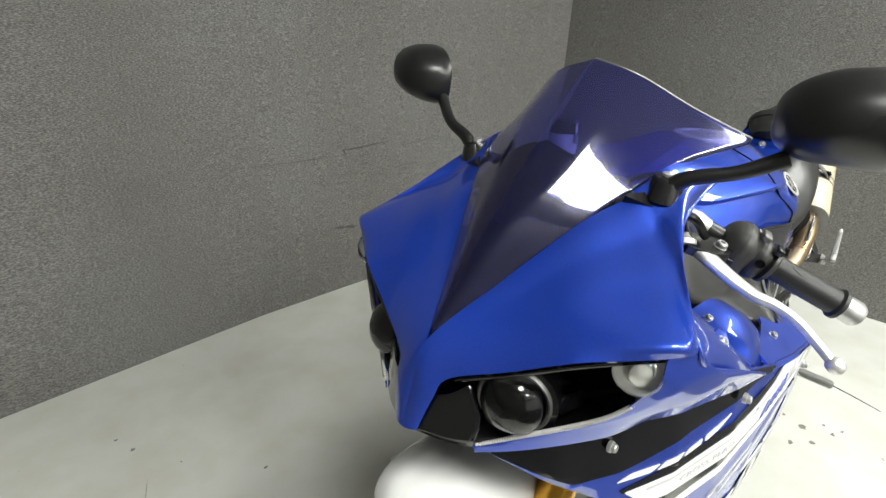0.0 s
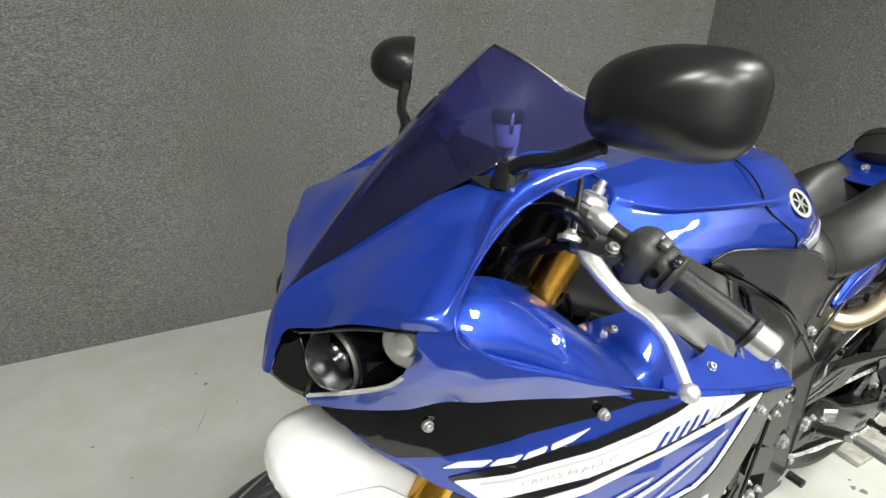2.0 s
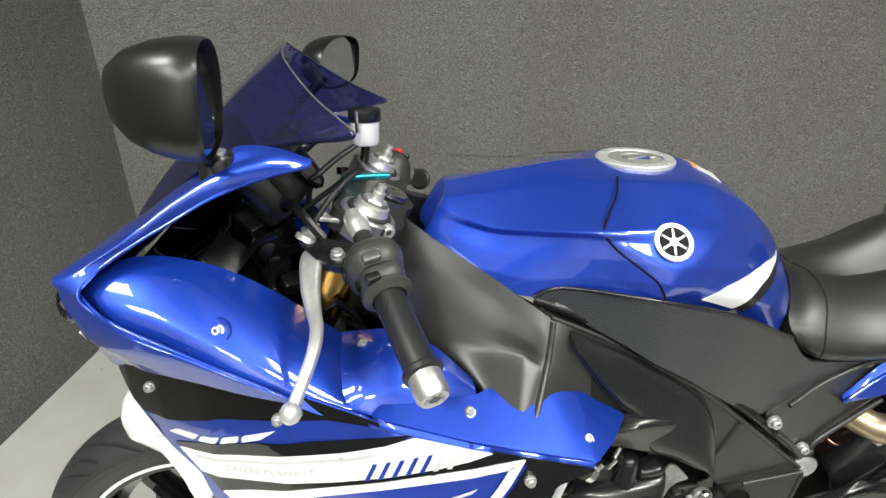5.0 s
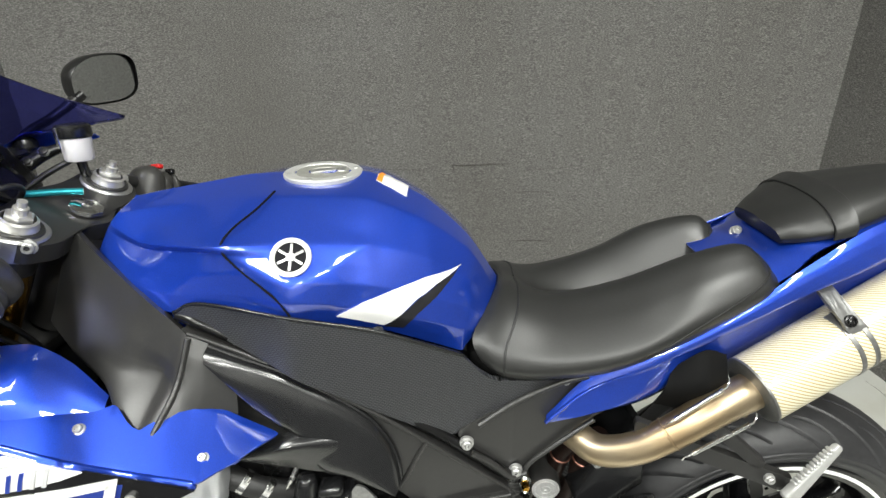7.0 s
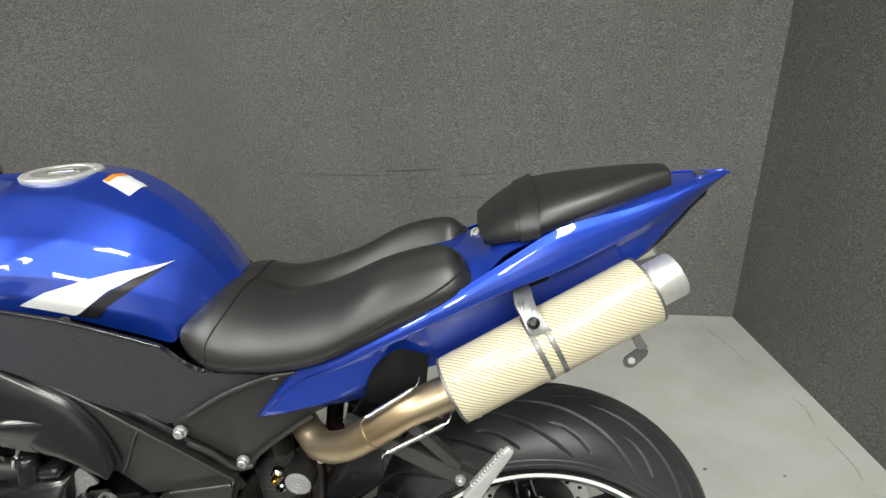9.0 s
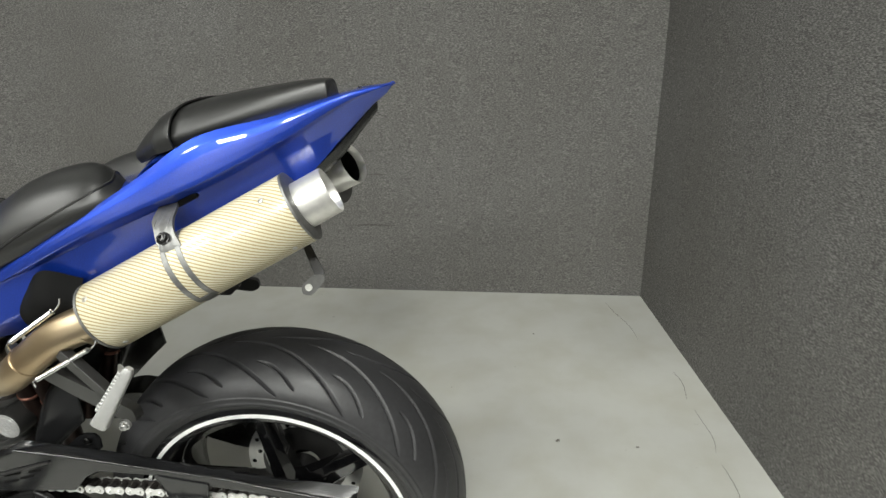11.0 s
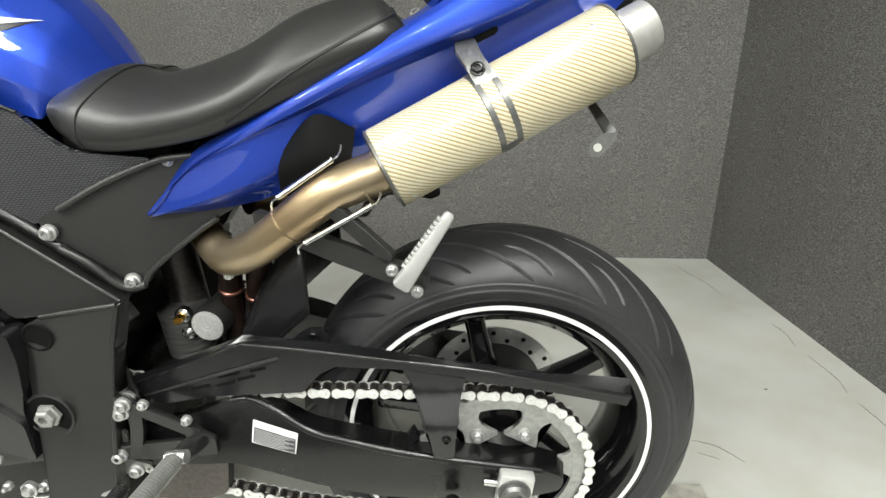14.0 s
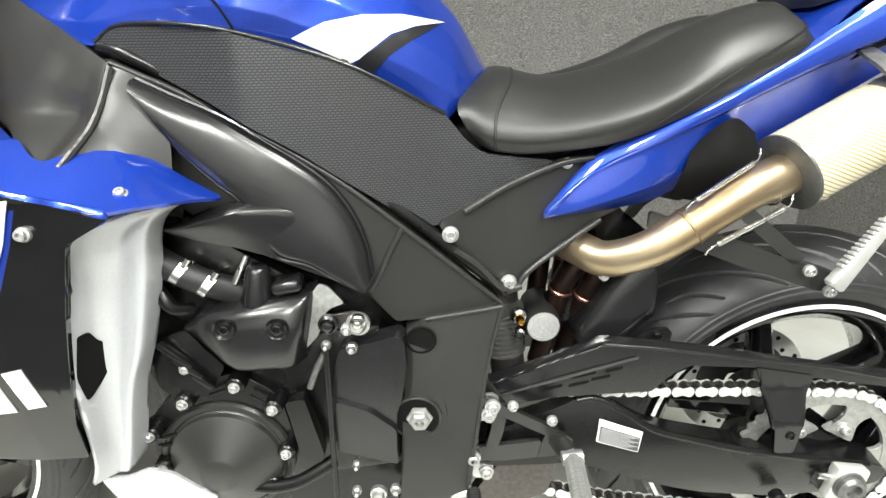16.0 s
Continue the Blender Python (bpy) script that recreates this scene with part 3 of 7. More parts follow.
# rear sprocket, chain, swingarm
SY = -0.132
teeth = []
for k in range(47 * 4):
    a = 2 * math.pi * k / (47 * 4)
    teeth.append((R_AXLE[0] + (0.1185 + 0.004 * (1 if k % 4 in (1, 2) else 0)) * math.cos(a), R_AXLE[2] + (0.1185 + 0.004 * (1 if k % 4 in (1, 2) else 0)) * math.sin(a)))


def ring_plate(outer, inner, y, t):
    bm = bmesh.new()
    n = len(outer)
    inn = [(R_AXLE[0] + inner * math.cos(2 * math.pi * k / n), R_AXLE[2] + inner * math.sin(2 * math.pi * k / n)) for k in range(n)]
    loops = [[bm.verts.new((p[0], yy, p[1])) for p in ring] for ring, yy in ((outer, y), (inn, y), (inn, y + t), (outer, y + t))]
    for a, b in zip(loops, loops[1:] + loops[:1]):
        for k in range(n):
            bm.faces.new((a[k], a[(k + 1) % n], b[(k + 1) % n], b[k]))
    bmesh.ops.recalc_face_normals(bm, faces=bm.faces)
    return bm


sprocket = part("sprocket", ring_plate(teeth, 0.098, SY - 0.003, 0.006), SPROCKET, BIKE, "grey steel rear sprocket")
for k, r in enumerate((0.030, 0.037, 0.044)):
    part("hub_rib", lathe([(-0.002, r - 0.002), (0.0, r), (0.002, r - 0.002)], (R_AXLE[0], SY + 0.006 + 0.006 * k, R_AXLE[2]), (0, 1, 0), 40), GLOSS_BLACK, sprocket)
part("sprocket_hub", lathe([(-0.07, 0.0), (-0.07, 0.02), (-0.03, 0.034), (-0.02, 0.05), (0.0, 0.055), (0.05, 0.05)], (R_AXLE[0], SY + 0.03, R_AXLE[2]), (0, 1, 0), 40), GLOSS_BLACK, sprocket)
for k in range(6):
    a = radians(62 + 60 * k)
    d, s = V(math.cos(a), 0, math.sin(a)), V(-math.sin(a), 0, math.cos(a))
    o = [(R_AXLE + d * r + s * w)[[0, 2]] for r, w in ((0.102, -0.030), (0.102, 0.030), (0.088, 0.016), (0.076, 0.014), (0.064, 0.020), (0.050, 0.027), (0.050, -0.027), (0.064, -0.020), (0.076, -0.014), (0.088, -0.016))]
    part("sprocket_arm", plate(o, SY - 0.002, 0.005, 0.005), SPROCKET, sprocket, bevel=0.001)
    bolt(R_AXLE + d * 0.064 + V(0, SY - 0.004, 0), (0, -1, 0), BOLT_BIG, sprocket, "sprocket_nut")
C2 = V(1.575, 0, 0.405)
chain_path = []
for a in np.linspace(radians(88), radians(-97), 26):
    chain_path.append((R_AXLE[0] + 0.121 * math.cos(a), R_AXLE[2] + 0.121 * math.sin(a)))
for x, z in ((2.0, 0.214), (1.86, 0.238), (1.74, 0.270), (1.66, 0.302)):
    chain_path.append((x, z))
for a in np.linspace(radians(280), radians(85), 10):
    chain_path.append((C2[0] + 0.050 * math.cos(a), C2[2] + 0.063 * math.sin(a)))
for x, z in ((1.72, 0.434), (1.90, 0.429), (2.06, 0.426)):
    chain_path.append((x, z))
cp = np.array(chain_path + chain_path[:1])
seg = np.concatenate([[0], np.cumsum(np.linalg.norm(np.diff(cp, axis=0), axis=1))])
PITCH = 0.015875
n_links = int(seg[-1] / PITCH) // 2 * 2


def link_mesh(outer):
    """One chain link: two figure-eight side plates, pins and rollers, along +x."""
    w, h = (0.0092, 0.0075) if outer else (0.0066, 0.0068)
    o = []
    for cx, sgn in ((PITCH / 2, 1), (-PITCH / 2, -1)):
        for a in np.linspace(-80, 80, 7):
            o.append((cx + sgn * 0.0072 * math.cos(radians(a)), sgn * h * math.sin(radians(a))))
        o.append((0, sgn * h * 0.62))
    bms = []
    for s in (-1, 1):
        bms.append(plate(o, s * w + 0.0009, 0.0018, 0, edge=1))
    for cx in (-PITCH / 2, PITCH / 2):
        bms.append(lathe([(-w - 0.0022, 0), (-w - 0.0022, 0.0022), (w + 0.0022, 0.0022), (w + 0.0022, 0)], (cx, 0, 0), (0, 1, 0), 10))
        if not outer:
            bms.append(lathe([(-0.006, 0.0048), (0.006, 0.0048)], (cx, 0, 0), (0, 1, 0), 10))
    return mesh_of("chain_link", merge(*bms), CHAIN if outer else DARK_STEEL)


LINKS = [link_mesh(True), link_mesh(False)]
chain = part("drive_chain", tube([(C2[0] + 0.04 * math.cos(a), SY, C2[2] + 0.04 * math.sin(a)) for a in np.linspace(0, 2 * math.pi, 20)], 0.005, 6, 40), DARK_STEEL, BIKE, "clean drive chain with pale side plates")
for k in range(n_links):
    s0, s1 = k * seg[-1] / n_links, (k + 1) * seg[-1] / n_links
    a, b = (V(np.interp(s % seg[-1], seg, cp[:, 0]), SY, np.interp(s % seg[-1], seg, cp[:, 1])) for s in (s0, s1))
    ob = part("chain_link", LINKS[k % 2], None, chain)
    ob.matrix_basis = Matrix.Translation((a + b) / 2) @ Matrix.Rotation(-math.atan2(b[2] - a[2], b[0] - a[0]), 4, "Y")


def arm_bm():
    return plate([(1.60, 0.36), (1.72, 0.400), (1.80, 0.428), (1.824, 0.430), (1.859, 0.415), (1.902, 0.389), (1.954, 0.374), (2.014, 0.359), (2.09, 0.345), (2.205, 0.326), (2.236, 0.312), (2.232, 0.285), (2.19, 0.268), (2.10, 0.254), (1.99, 0.270), (1.943, 0.285), (1.89, 0.305), (1.85, 0.322), (1.80, 0.340), (1.66, 0.335)],
                 lambda x, z: ARM_Y(x, z) + 0.02 * max(0, 1.75 - x), 0.04, 0.010, 0.015)


ARM_Y = lambda x, z: -0.168 + 2.4 * (z - 0.34) ** 2
swingarm = part("swingarm", arm_bm(), ENGINE, BIKE, "black cast swingarm", bevel=0.006)
part("swingarm", flip_y(arm_bm()), ENGINE, BIKE, "black cast swingarm", bevel=0.006)
GUARD_Y = lambda x, z: -0.152
GUARD_FOLD = [(1.664, 0.448), (1.715, 0.470), (1.761, 0.486), (1.826, 0.512), (1.907, 0.503), (2.014, 0.487), (2.123, 0.471), (2.196, 0.455), (2.315, 0.430)]
guard = part("chain_guard", plate(GUARD_FOLD + [(2.312, 0.416), (2.198, 0.441), (2.105, 0.456), (2.029, 0.473), (1.942, 0.478), (1.920, 0.466), (1.896, 0.440), (1.83, 0.437), (1.769, 0.434), (1.72, 0.425), (1.662, 0.425)], GUARD_Y, 0.004, 0.004, 0.015), PLASTIC, BIKE, "black chain guard", bevel=0.001)


def guard_top():
    """The sloping flange along the guard's upper edge."""
    a = polyline([(x, -0.1525, z) for x, z in GUARD_FOLD], 90)
    b = polyline([(1.66, -0.135, 0.452), (1.757, -0.135, 0.487), (1.826, -0.135, 0.516), (1.906, -0.135, 0.507), (1.979, -0.135, 0.496), (2.089, -0.135, 0.476), (2.201, -0.135, 0.458), (2.318, -0.135, 0.446)], 90)
    bm = bmesh.new()
    add_grid(bm, np.array([a + (b - a) * f for f in np.linspace(0, 1, 5)]))
    bmesh.ops.recalc_face_normals(bm, faces=bm.faces)
    return solid(bm, 0.003)


part("guard_flange", guard_top(), PLASTIC, guard, angle=60)
part("guard_lip", tube([(x, -0.1530, z + 0.0005) for x, z in GUARD_FOLD[3:]], 0.0026, 10, 60), PLASTIC, guard)
part("guard_ridge", tube([(1.690, -0.1535, 0.4375), (1.780, -0.1535, 0.4652), (1.872, -0.1535, 0.493)], [0.0012, 0.0021, 0.0024, 0.0018], 8, 30), SATIN, guard)
for x0, z0, w in ((1.752, 0.444, 0.026), (1.786, 0.449, 0.026), (1.815, 0.458, 0.024), (1.790, 0.462, 0.030), (1.832, 0.470, 0.022)):
    part("guard_slot", plate([(x0, z0), (x0 + w, z0 + w * 0.24), (x0 + w, z0 + w * 0.24 + 0.0045), (x0, z0 + 0.0045)], -0.1524, 0.001, 0.002), VOID, guard)
tab = part("guard_tab", plate([(1.868, 0.488), (1.895, 0.509), (1.905, 0.514), (1.922, 0.514), (1.928, 0.506), (1.926, 0.486)], -0.118, 0.004, 0.003), PLASTIC, guard, bevel=0.001)
bolt((1.909, -0.1185, 0.503), parent=guard, mesh=BOLT_DARK)
part("guard_leg", plate([(2.026, 0.474), (2.106, 0.460), (2.098, 0.430), (2.092, 0.382), (2.090, 0.352), (2.064, 0.352), (2.054, 0.406), (2.040, 0.446)], lambda x, z: -0.154 - 0.019 * min(1, max(0, 0.44 - z) / 0.04), 0.004, 0.005, 0.012), PLASTIC, guard, bevel=0.001)
bolt((2.080, -0.1725, 0.380), parent=guard, mesh=BOLT_DARK)
part("arm_rim", tube([(x, ARM_Y(x, z) + 0.003, z - 0.004) for x, z in ((1.80, 0.428), (1.824, 0.430), (1.859, 0.415), (1.902, 0.389), (1.954, 0.374), (2.014, 0.359), (2.09, 0.345), (2.205, 0.326))], 0.0055, 10, 60), ENGINE, swingarm)
LAB = [V(1.829, 0.404), V(1.887, 0.385), V(1.882, 0.355), V(1.825, 0.373)]
part("warning_label", plate([tuple(p) for p in LAB], lambda x, z: ARM_Y(x, z) - 0.0012, 0.0006, 0.0015, 0.012), WHITE, swingarm, "white warning label with a dark block of small print")
LAB_IN = [LAB[0] + (LAB[3] - LAB[0]) * f + (LAB[1] - LAB[0]) * g for f, g in ((0.27, 0.04), (0.27, 0.96), (0.93, 0.96), (0.93, 0.04))]
part("label_field", plate([tuple(p) for p in LAB_IN], lambda x, z: ARM_Y(x, z) - 0.0022, 0.0003, 0, 0.012), LABEL_INK, swingarm)
for k in range(9):
    f = 0.31 + 0.067 * k
    a, b = LAB[0] + (LAB[3] - LAB[0]) * f, LAB[1] + (LAB[2] - LAB[1]) * f
    p, q = a + (b - a) * 0.06, a + (b - a) * (0.94 - 0.10 * (k % 3))
    part("label_line", plate([tuple(p), tuple(q), tuple(q + V(0, -0.0007)), tuple(p + V(0, -0.0007))], lambda x, z: ARM_Y(x, z) - 0.0030, 0.0003, 0, 0.012), LABEL, swingarm)
part("stand_spool", lathe([(0, 0.010), (0.012, 0.010), (0.014, 0.007), (0.030, 0.007), (0.032, 0.011), (0.044, 0.011), (0.045, 0.009), (0.045, 0)], (2.086, -0.166, 0.274), (0, -1, 0), 24), ENGINE, swingarm, "black bobbin for a paddock stand")
adj = part("chain_adjuster", block((0.046, 0.018, 0.054), (2.168, -0.177, 0.304), (0, 8, 0), 0.004), ALLOY, BIKE, "cast alloy chain adjuster")
part("adjuster_ring", lathe([(0, 0.0215), (0.003, 0.021), (0.003, 0.017), (-0.002, 0.0165)], (2.167, -0.186, 0.306), (0, -1, 0), 32), CLAMP, adj)
part("adjuster_screw", tube([(2.150, -0.176, 0.312), (2.128, -0.176, 0.316)], 0.005, 10, 6), STEEL, adj)
part("axle_nut", lathe([(0, 0.019), (0.010, 0.019), (0.014, 0.015), (0.014, 0.010), (0.006, 0.009), (0.006, 0)], (2.167, -0.184, 0.306), (0, -1, 0), 24), CLAMP, adj)

# frame
FR_TOP = lambda x: lay(x, [1.13, 1.21, 1.30, 1.48, 1.585, 1.71], [-0.055, -0.12, -0.170, -0.176, -0.168, -0.155])


def frame_front():
    """The cast front of the frame: a spar that hollows and then flares out into a shelf before the weld."""
    rows = [[(1.115, -0.050, 0.945), (1.105, -0.056, 0.922), (1.095, -0.064, 0.890), (1.085, -0.070, 0.860), (1.078, -0.074, 0.840), (1.070, -0.078, 0.820)],
            [(1.170, -0.090, 0.918), (1.163, -0.102, 0.895), (1.155, -0.115, 0.868), (1.148, -0.125, 0.845), (1.142, -0.132, 0.828), (1.136, -0.138, 0.810)],
            [(1.235, -0.135, 0.888), (1.228, -0.143, 0.868), (1.218, -0.154, 0.845), (1.208, -0.163, 0.823), (1.2015, -0.169, 0.810), (1.1945, -0.182, 0.795)],
            [(1.262, -0.150, 0.873), (1.256, -0.158, 0.853), (1.248, -0.167, 0.832), (1.242, -0.172, 0.815), (1.238, -0.181, 0.803), (1.226, -0.220, 0.775)],
            [(1.285, -0.162, 0.860), (1.280, -0.171, 0.842), (1.274, -0.179, 0.824), (1.270, -0.182, 0.810), (1.267, -0.190, 0.800), (1.250, -0.247, 0.755)],
            [(1.303, -0.172, 0.850), (1.299, -0.184, 0.832), (1.296, -0.193, 0.815), (1.293, -0.200, 0.803), (1.289, -0.209, 0.792), (1.268, -0.252, 0.752)],
            [(1.322, -0.175, 0.842), (1.321, -0.187, 0.820), (1.320, -0.196, 0.800), (1.317, -0.204, 0.783), (1.314, -0.212, 0.768), (1.306, -0.234, 0.742)],
            [(1.350, -0.174, 0.826), (1.353, -0.182, 0.800), (1.354, -0.189, 0.775), (1.354, -0.195, 0.752), (1.352, -0.199, 0.738), (1.349, -0.205, 0.720)]]
    rows = [r + [tuple(V(*r[-1]) + V(0.0, 0.004, -0.010)), tuple(V(*r[-1]) + V(0.0, 0.022, -0.024))] for r in rows]
    bm = bmesh.new()
    add_grid(bm, surface(rows, 90, 72, 0.35, 0.2))
    return solid(bm, 0.010)


frame_part = part("frame", frame_front(), SATIN, BIKE, "satin black aluminium frame", bevel=0.004)
part("frame", flip_y(frame_front()), SATIN, BIKE, "satin black aluminium frame", bevel=0.004)


def bead(pts, r):
    """A weld bead with its row of ripples."""
    return tube(pts, [r * (1.0 + 0.03 * math.sin(2.1 * k) + 0.025 * math.sin(5.3 * k)) for k in range(44)], 8, 112)


def spar():
    return plate([(1.29, 0.857), (1.362, 0.826), (1.408, 0.799), (1.477, 0.759), (1.527, 0.723), (1.583, 0.676), (1.635, 0.630), (1.698, 0.572), (1.608, 0.562), (1.569, 0.560), (1.539, 0.600), (1.490, 0.622), (1.40, 0.66), (1.35, 0.70), (1.30, 0.74)],
                 lambda x, z: FR_TOP(x), 0.03, 0.006, 0.03)


def pillar():
    return plate([(1.608, 0.566), (1.697, 0.576), (1.681, 0.515), (1.669, 0.434), (1.655, 0.336), (1.65, 0.30), (1.56, 0.30), (1.568, 0.329), (1.573, 0.384), (1.573, 0.437), (1.586, 0.478), (1.588, 0.518), (1.580, 0.552)],
                 lambda x, z: -0.172 + 0.06 * (x - 1.61) - 0.14 * max(0, 0.57 - z) * (1 if z > 0.45 else 0.86), 0.03, 0.006, 0.03)


both_sides("frame_spar", spar, SATIN, frame_part, bevel=0.007)
both_sides("frame_pillar", pillar, SATIN, frame_part, bevel=0.007)
part("frame_edge", tube([(1.285, -0.150, 0.866), (1.32, -0.160, 0.856), (1.40, -0.164, 0.813), (1.478, -0.164, 0.768), (1.585, -0.156, 0.688), (1.66, -0.149, 0.622), (1.70, -0.144, 0.585)], 0.0075, 10, 40), ENGINE, frame_part, "gloss black strip above the frame")
EDGE = [(1.302, 0.852), (1.362, 0.825), (1.408, 0.798), (1.477, 0.758), (1.527, 0.722), (1.583, 0.675), (1.635, 0.629), (1.694, 0.576)]
part("frame_rim", tube([(x, FR_TOP(x) - 0.001, z) for x, z in EDGE], 0.0030, 10, 70), SATIN, frame_part)
part("frame_rim", tube([(1.604, -0.173, 0.564), (1.65, -0.170, 0.570), (1.694, -0.166, 0.575)], 0.0030, 10, 20), SATIN, frame_part)
part("frame_rim", tube([(1.694, -0.167, 0.573), (1.680, -0.175, 0.515), (1.668, -0.186, 0.434), (1.655, -0.196, 0.336)], 0.0028, 10, 40), SATIN, frame_part)
part("weld_bead", bead([(1.304, -0.176, 0.848), (1.297, -0.194, 0.814), (1.290, -0.210, 0.792), (1.280, -0.232, 0.772), (1.269, -0.254, 0.752)], 0.0038), SATIN, frame_part, "rough weld bead")
part("weld_bead", bead([(1.581, -0.170, 0.678), (1.567, -0.170, 0.652), (1.552, -0.171, 0.620), (1.541, -0.172, 0.602)], 0.0036), SATIN, frame_part, "rough weld bead")
part("frame_hole", lathe([(-0.0012, 0.0185), (-0.0018, 0.0165), (0.0, 0.015), (0.0, 0)], (1.598, -0.1785, 0.540), (0, 1, 0), 24), VOID, frame_part)
part("pivot_recess", lathe([(-0.004, 0.0315), (0.0012, 0.0312), (0.0020, 0.0295), (0.0012, 0.0280), (-0.001, 0.0278)], (1.590, -0.1900, 0.436), (0, -1, 0), 36), SATIN, frame_part)
part("pivot_shadow", lathe([(-0.004, 0.0285), (0.0008, 0.0282), (0.0008, 0)], (1.590, -0.1900, 0.436), (0, -1, 0), 36), VOID, frame_part)
piv = part("pivot_nut", lathe([(-0.010, 0.016), (-0.006, 0.016), (-0.005, 0.0125), (0.001, 0.0125), (0.003, 0.010), (0.003, 0.006), (-0.004, 0.005), (-0.004, 0)], (1.594, -0.203, 0.440), (0, -1, 0), 6), SPROCKET, frame_part)
COVER_TOP = [(1.326, 0.838), (1.362, 0.820), (1.403, 0.801), (1.438, 0.779), (1.474, 0.755), (1.506, 0.728), (1.528, 0.695), (1.540, 0.660), (1.545, 0.624)]
COVER_LOW = [(1.327, 0.824), (1.350, 0.788), (1.372, 0.757), (1.395, 0.733), (1.416, 0.712), (1.440, 0.657), (1.477, 0.642), (1.511, 0.6225), (1.536, 0.609)]
COVER = [[(u[0] + (w[0] - u[0]) * f, y, u[1] + (w[1] - u[1]) * f) for f, y in ((0, -0.176), (0.08, -0.187), (0.45, -0.195), (0.90, -0.197), (1.0, -0.188))] for u, w in zip(COVER_TOP, COVER_LOW)]
COVER_TAIL = [[(1.326, -0.203, 0.6925), (1.326, -0.2045, 0.692), (1.326, -0.204, 0.691), (1.326, -0.203, 0.690)], [(1.352, -0.192, 0.698), (1.353, -0.2065, 0.6935), (1.351, -0.206, 0.689), (1.349, -0.202, 0.683)], [(1.382, -0.189, 0.708), (1.385, -0.2075, 0.7025), (1.381, -0.206, 0.690), (1.377, -0.199, 0.674)],
              [(1.410, -0.188, 0.716), (1.413, -0.2060, 0.7090), (1.411, -0.2045, 0.692), (1.407, -0.197, 0.6665)], [(1.436, -0.187, 0.716), (1.438, -0.2015, 0.7095), (1.439, -0.2005, 0.690), (1.436, -0.194, 0.656)], [(1.470, -0.187, 0.712), (1.470, -0.1950, 0.705), (1.472, -0.1945, 0.685), (1.474, -0.188, 0.646)]]


def cover_sheet(rows, nu, nv):
    bm = bmesh.new()
    add_grid(bm, surface(rows, nu, nv, 0.25))
    return solid(bm, 0.006)


COVER_RIM = [r[0] for r in COVER]
cover = both_sides("side_cover", lambda: cover_sheet(COVER, 40, 16), PLASTIC, BIKE, "satin black side cover")
part("cover_rim", tube(COVER_RIM, 0.0030, 8, 60), PLASTIC, cover)
part("cover_rim", tube([r[-1] for r in COVER], 0.0030, 8, 60), PLASTIC, cover)
both_sides("cover_blade", lambda: cover_sheet(COVER_TAIL, 24, 12), PLASTIC, cover)
PAD_Y = lambda x, z: lay(x, [1.28, 1.36, 1.43, 1.53, 1.62, 1.76], [-0.150, -0.167, -0.186, -0.169, -0.146, -0.124]) - 0.005


def knee_pad():
    return plate([(1.280, 0.872), (1.30, 0.884), (1.33, 0.886), (1.42, 0.880), (1.53, 0.848), (1.63, 0.796), (1.650, 0.770), (1.672, 0.752), (1.755, 0.741), (1.70, 0.716), (1.625, 0.674), (1.605, 0.672), (1.585, 0.686), (1.478, 0.764), (1.40, 0.812), (1.31, 0.858)], PAD_Y, 0.01, 0.008, 0.02)


pad = both_sides("knee_pad", knee_pad, PAD, BIKE, "black textured knee pad")
PAD_RIM = [(1.283, 0.870), (1.32, 0.885), (1.42, 0.879), (1.53, 0.847), (1.63, 0.795)]
part("pad_rim", tube([(x, PAD_Y(x, 0) + 0.0015, z + 0.0015) for x, z in PAD_RIM], 0.0024, 10, 60), PLASTIC, pad)
SUB_Y = lambda x, z: lay(x, [1.62, 1.70, 1.80, 1.95], [-0.155, -0.136, -0.120, -0.10])


def subframe():
    return plate([(1.620, 0.678), (1.70, 0.720), (1.76, 0.742), (1.80, 0.745), (1.90, 0.76), (1.92, 0.715), (1.815, 0.668), (1.785, 0.6475), (1.7295, 0.6057), (1.716, 0.584), (1.700, 0.574), (1.675, 0.61), (1.640, 0.640)], SUB_Y, 0.02, 0.008)


sub = part("subframe", subframe(), SATIN, BIKE, "black subframe bracket", bevel=0.004)
part("subframe", flip_y(subframe()), SATIN, BIKE, "black subframe bracket", bevel=0.004)
part("subframe_rim", tube([(1.640, -0.158, 0.645), (1.668, -0.153, 0.622), (1.690, -0.150, 0.596), (1.703, -0.146, 0.588), (1.720, -0.142, 0.590)], 0.0045, 10, 30), SATIN, sub)
part("subframe_rim", tube([(1.650, -0.156, 0.690), (1.70, -0.142, 0.716), (1.76, -0.132, 0.738), (1.80, -0.126, 0.743)], 0.0040, 10, 30), SATIN, sub)
part("subframe_rim", tube([(1.716, -0.139, 0.586), (1.7295, -0.136, 0.607), (1.785, -0.129, 0.6485), (1.815, -0.124, 0.668)], 0.0036, 10, 30), SATIN, sub)
for p in ((1.634, -0.160, 0.664), (1.705, -0.142, 0.595)):
    bolt(p, parent=sub, mesh=BOLT_BIG)
bolt((1.77, -0.126, 0.737), parent=sub)

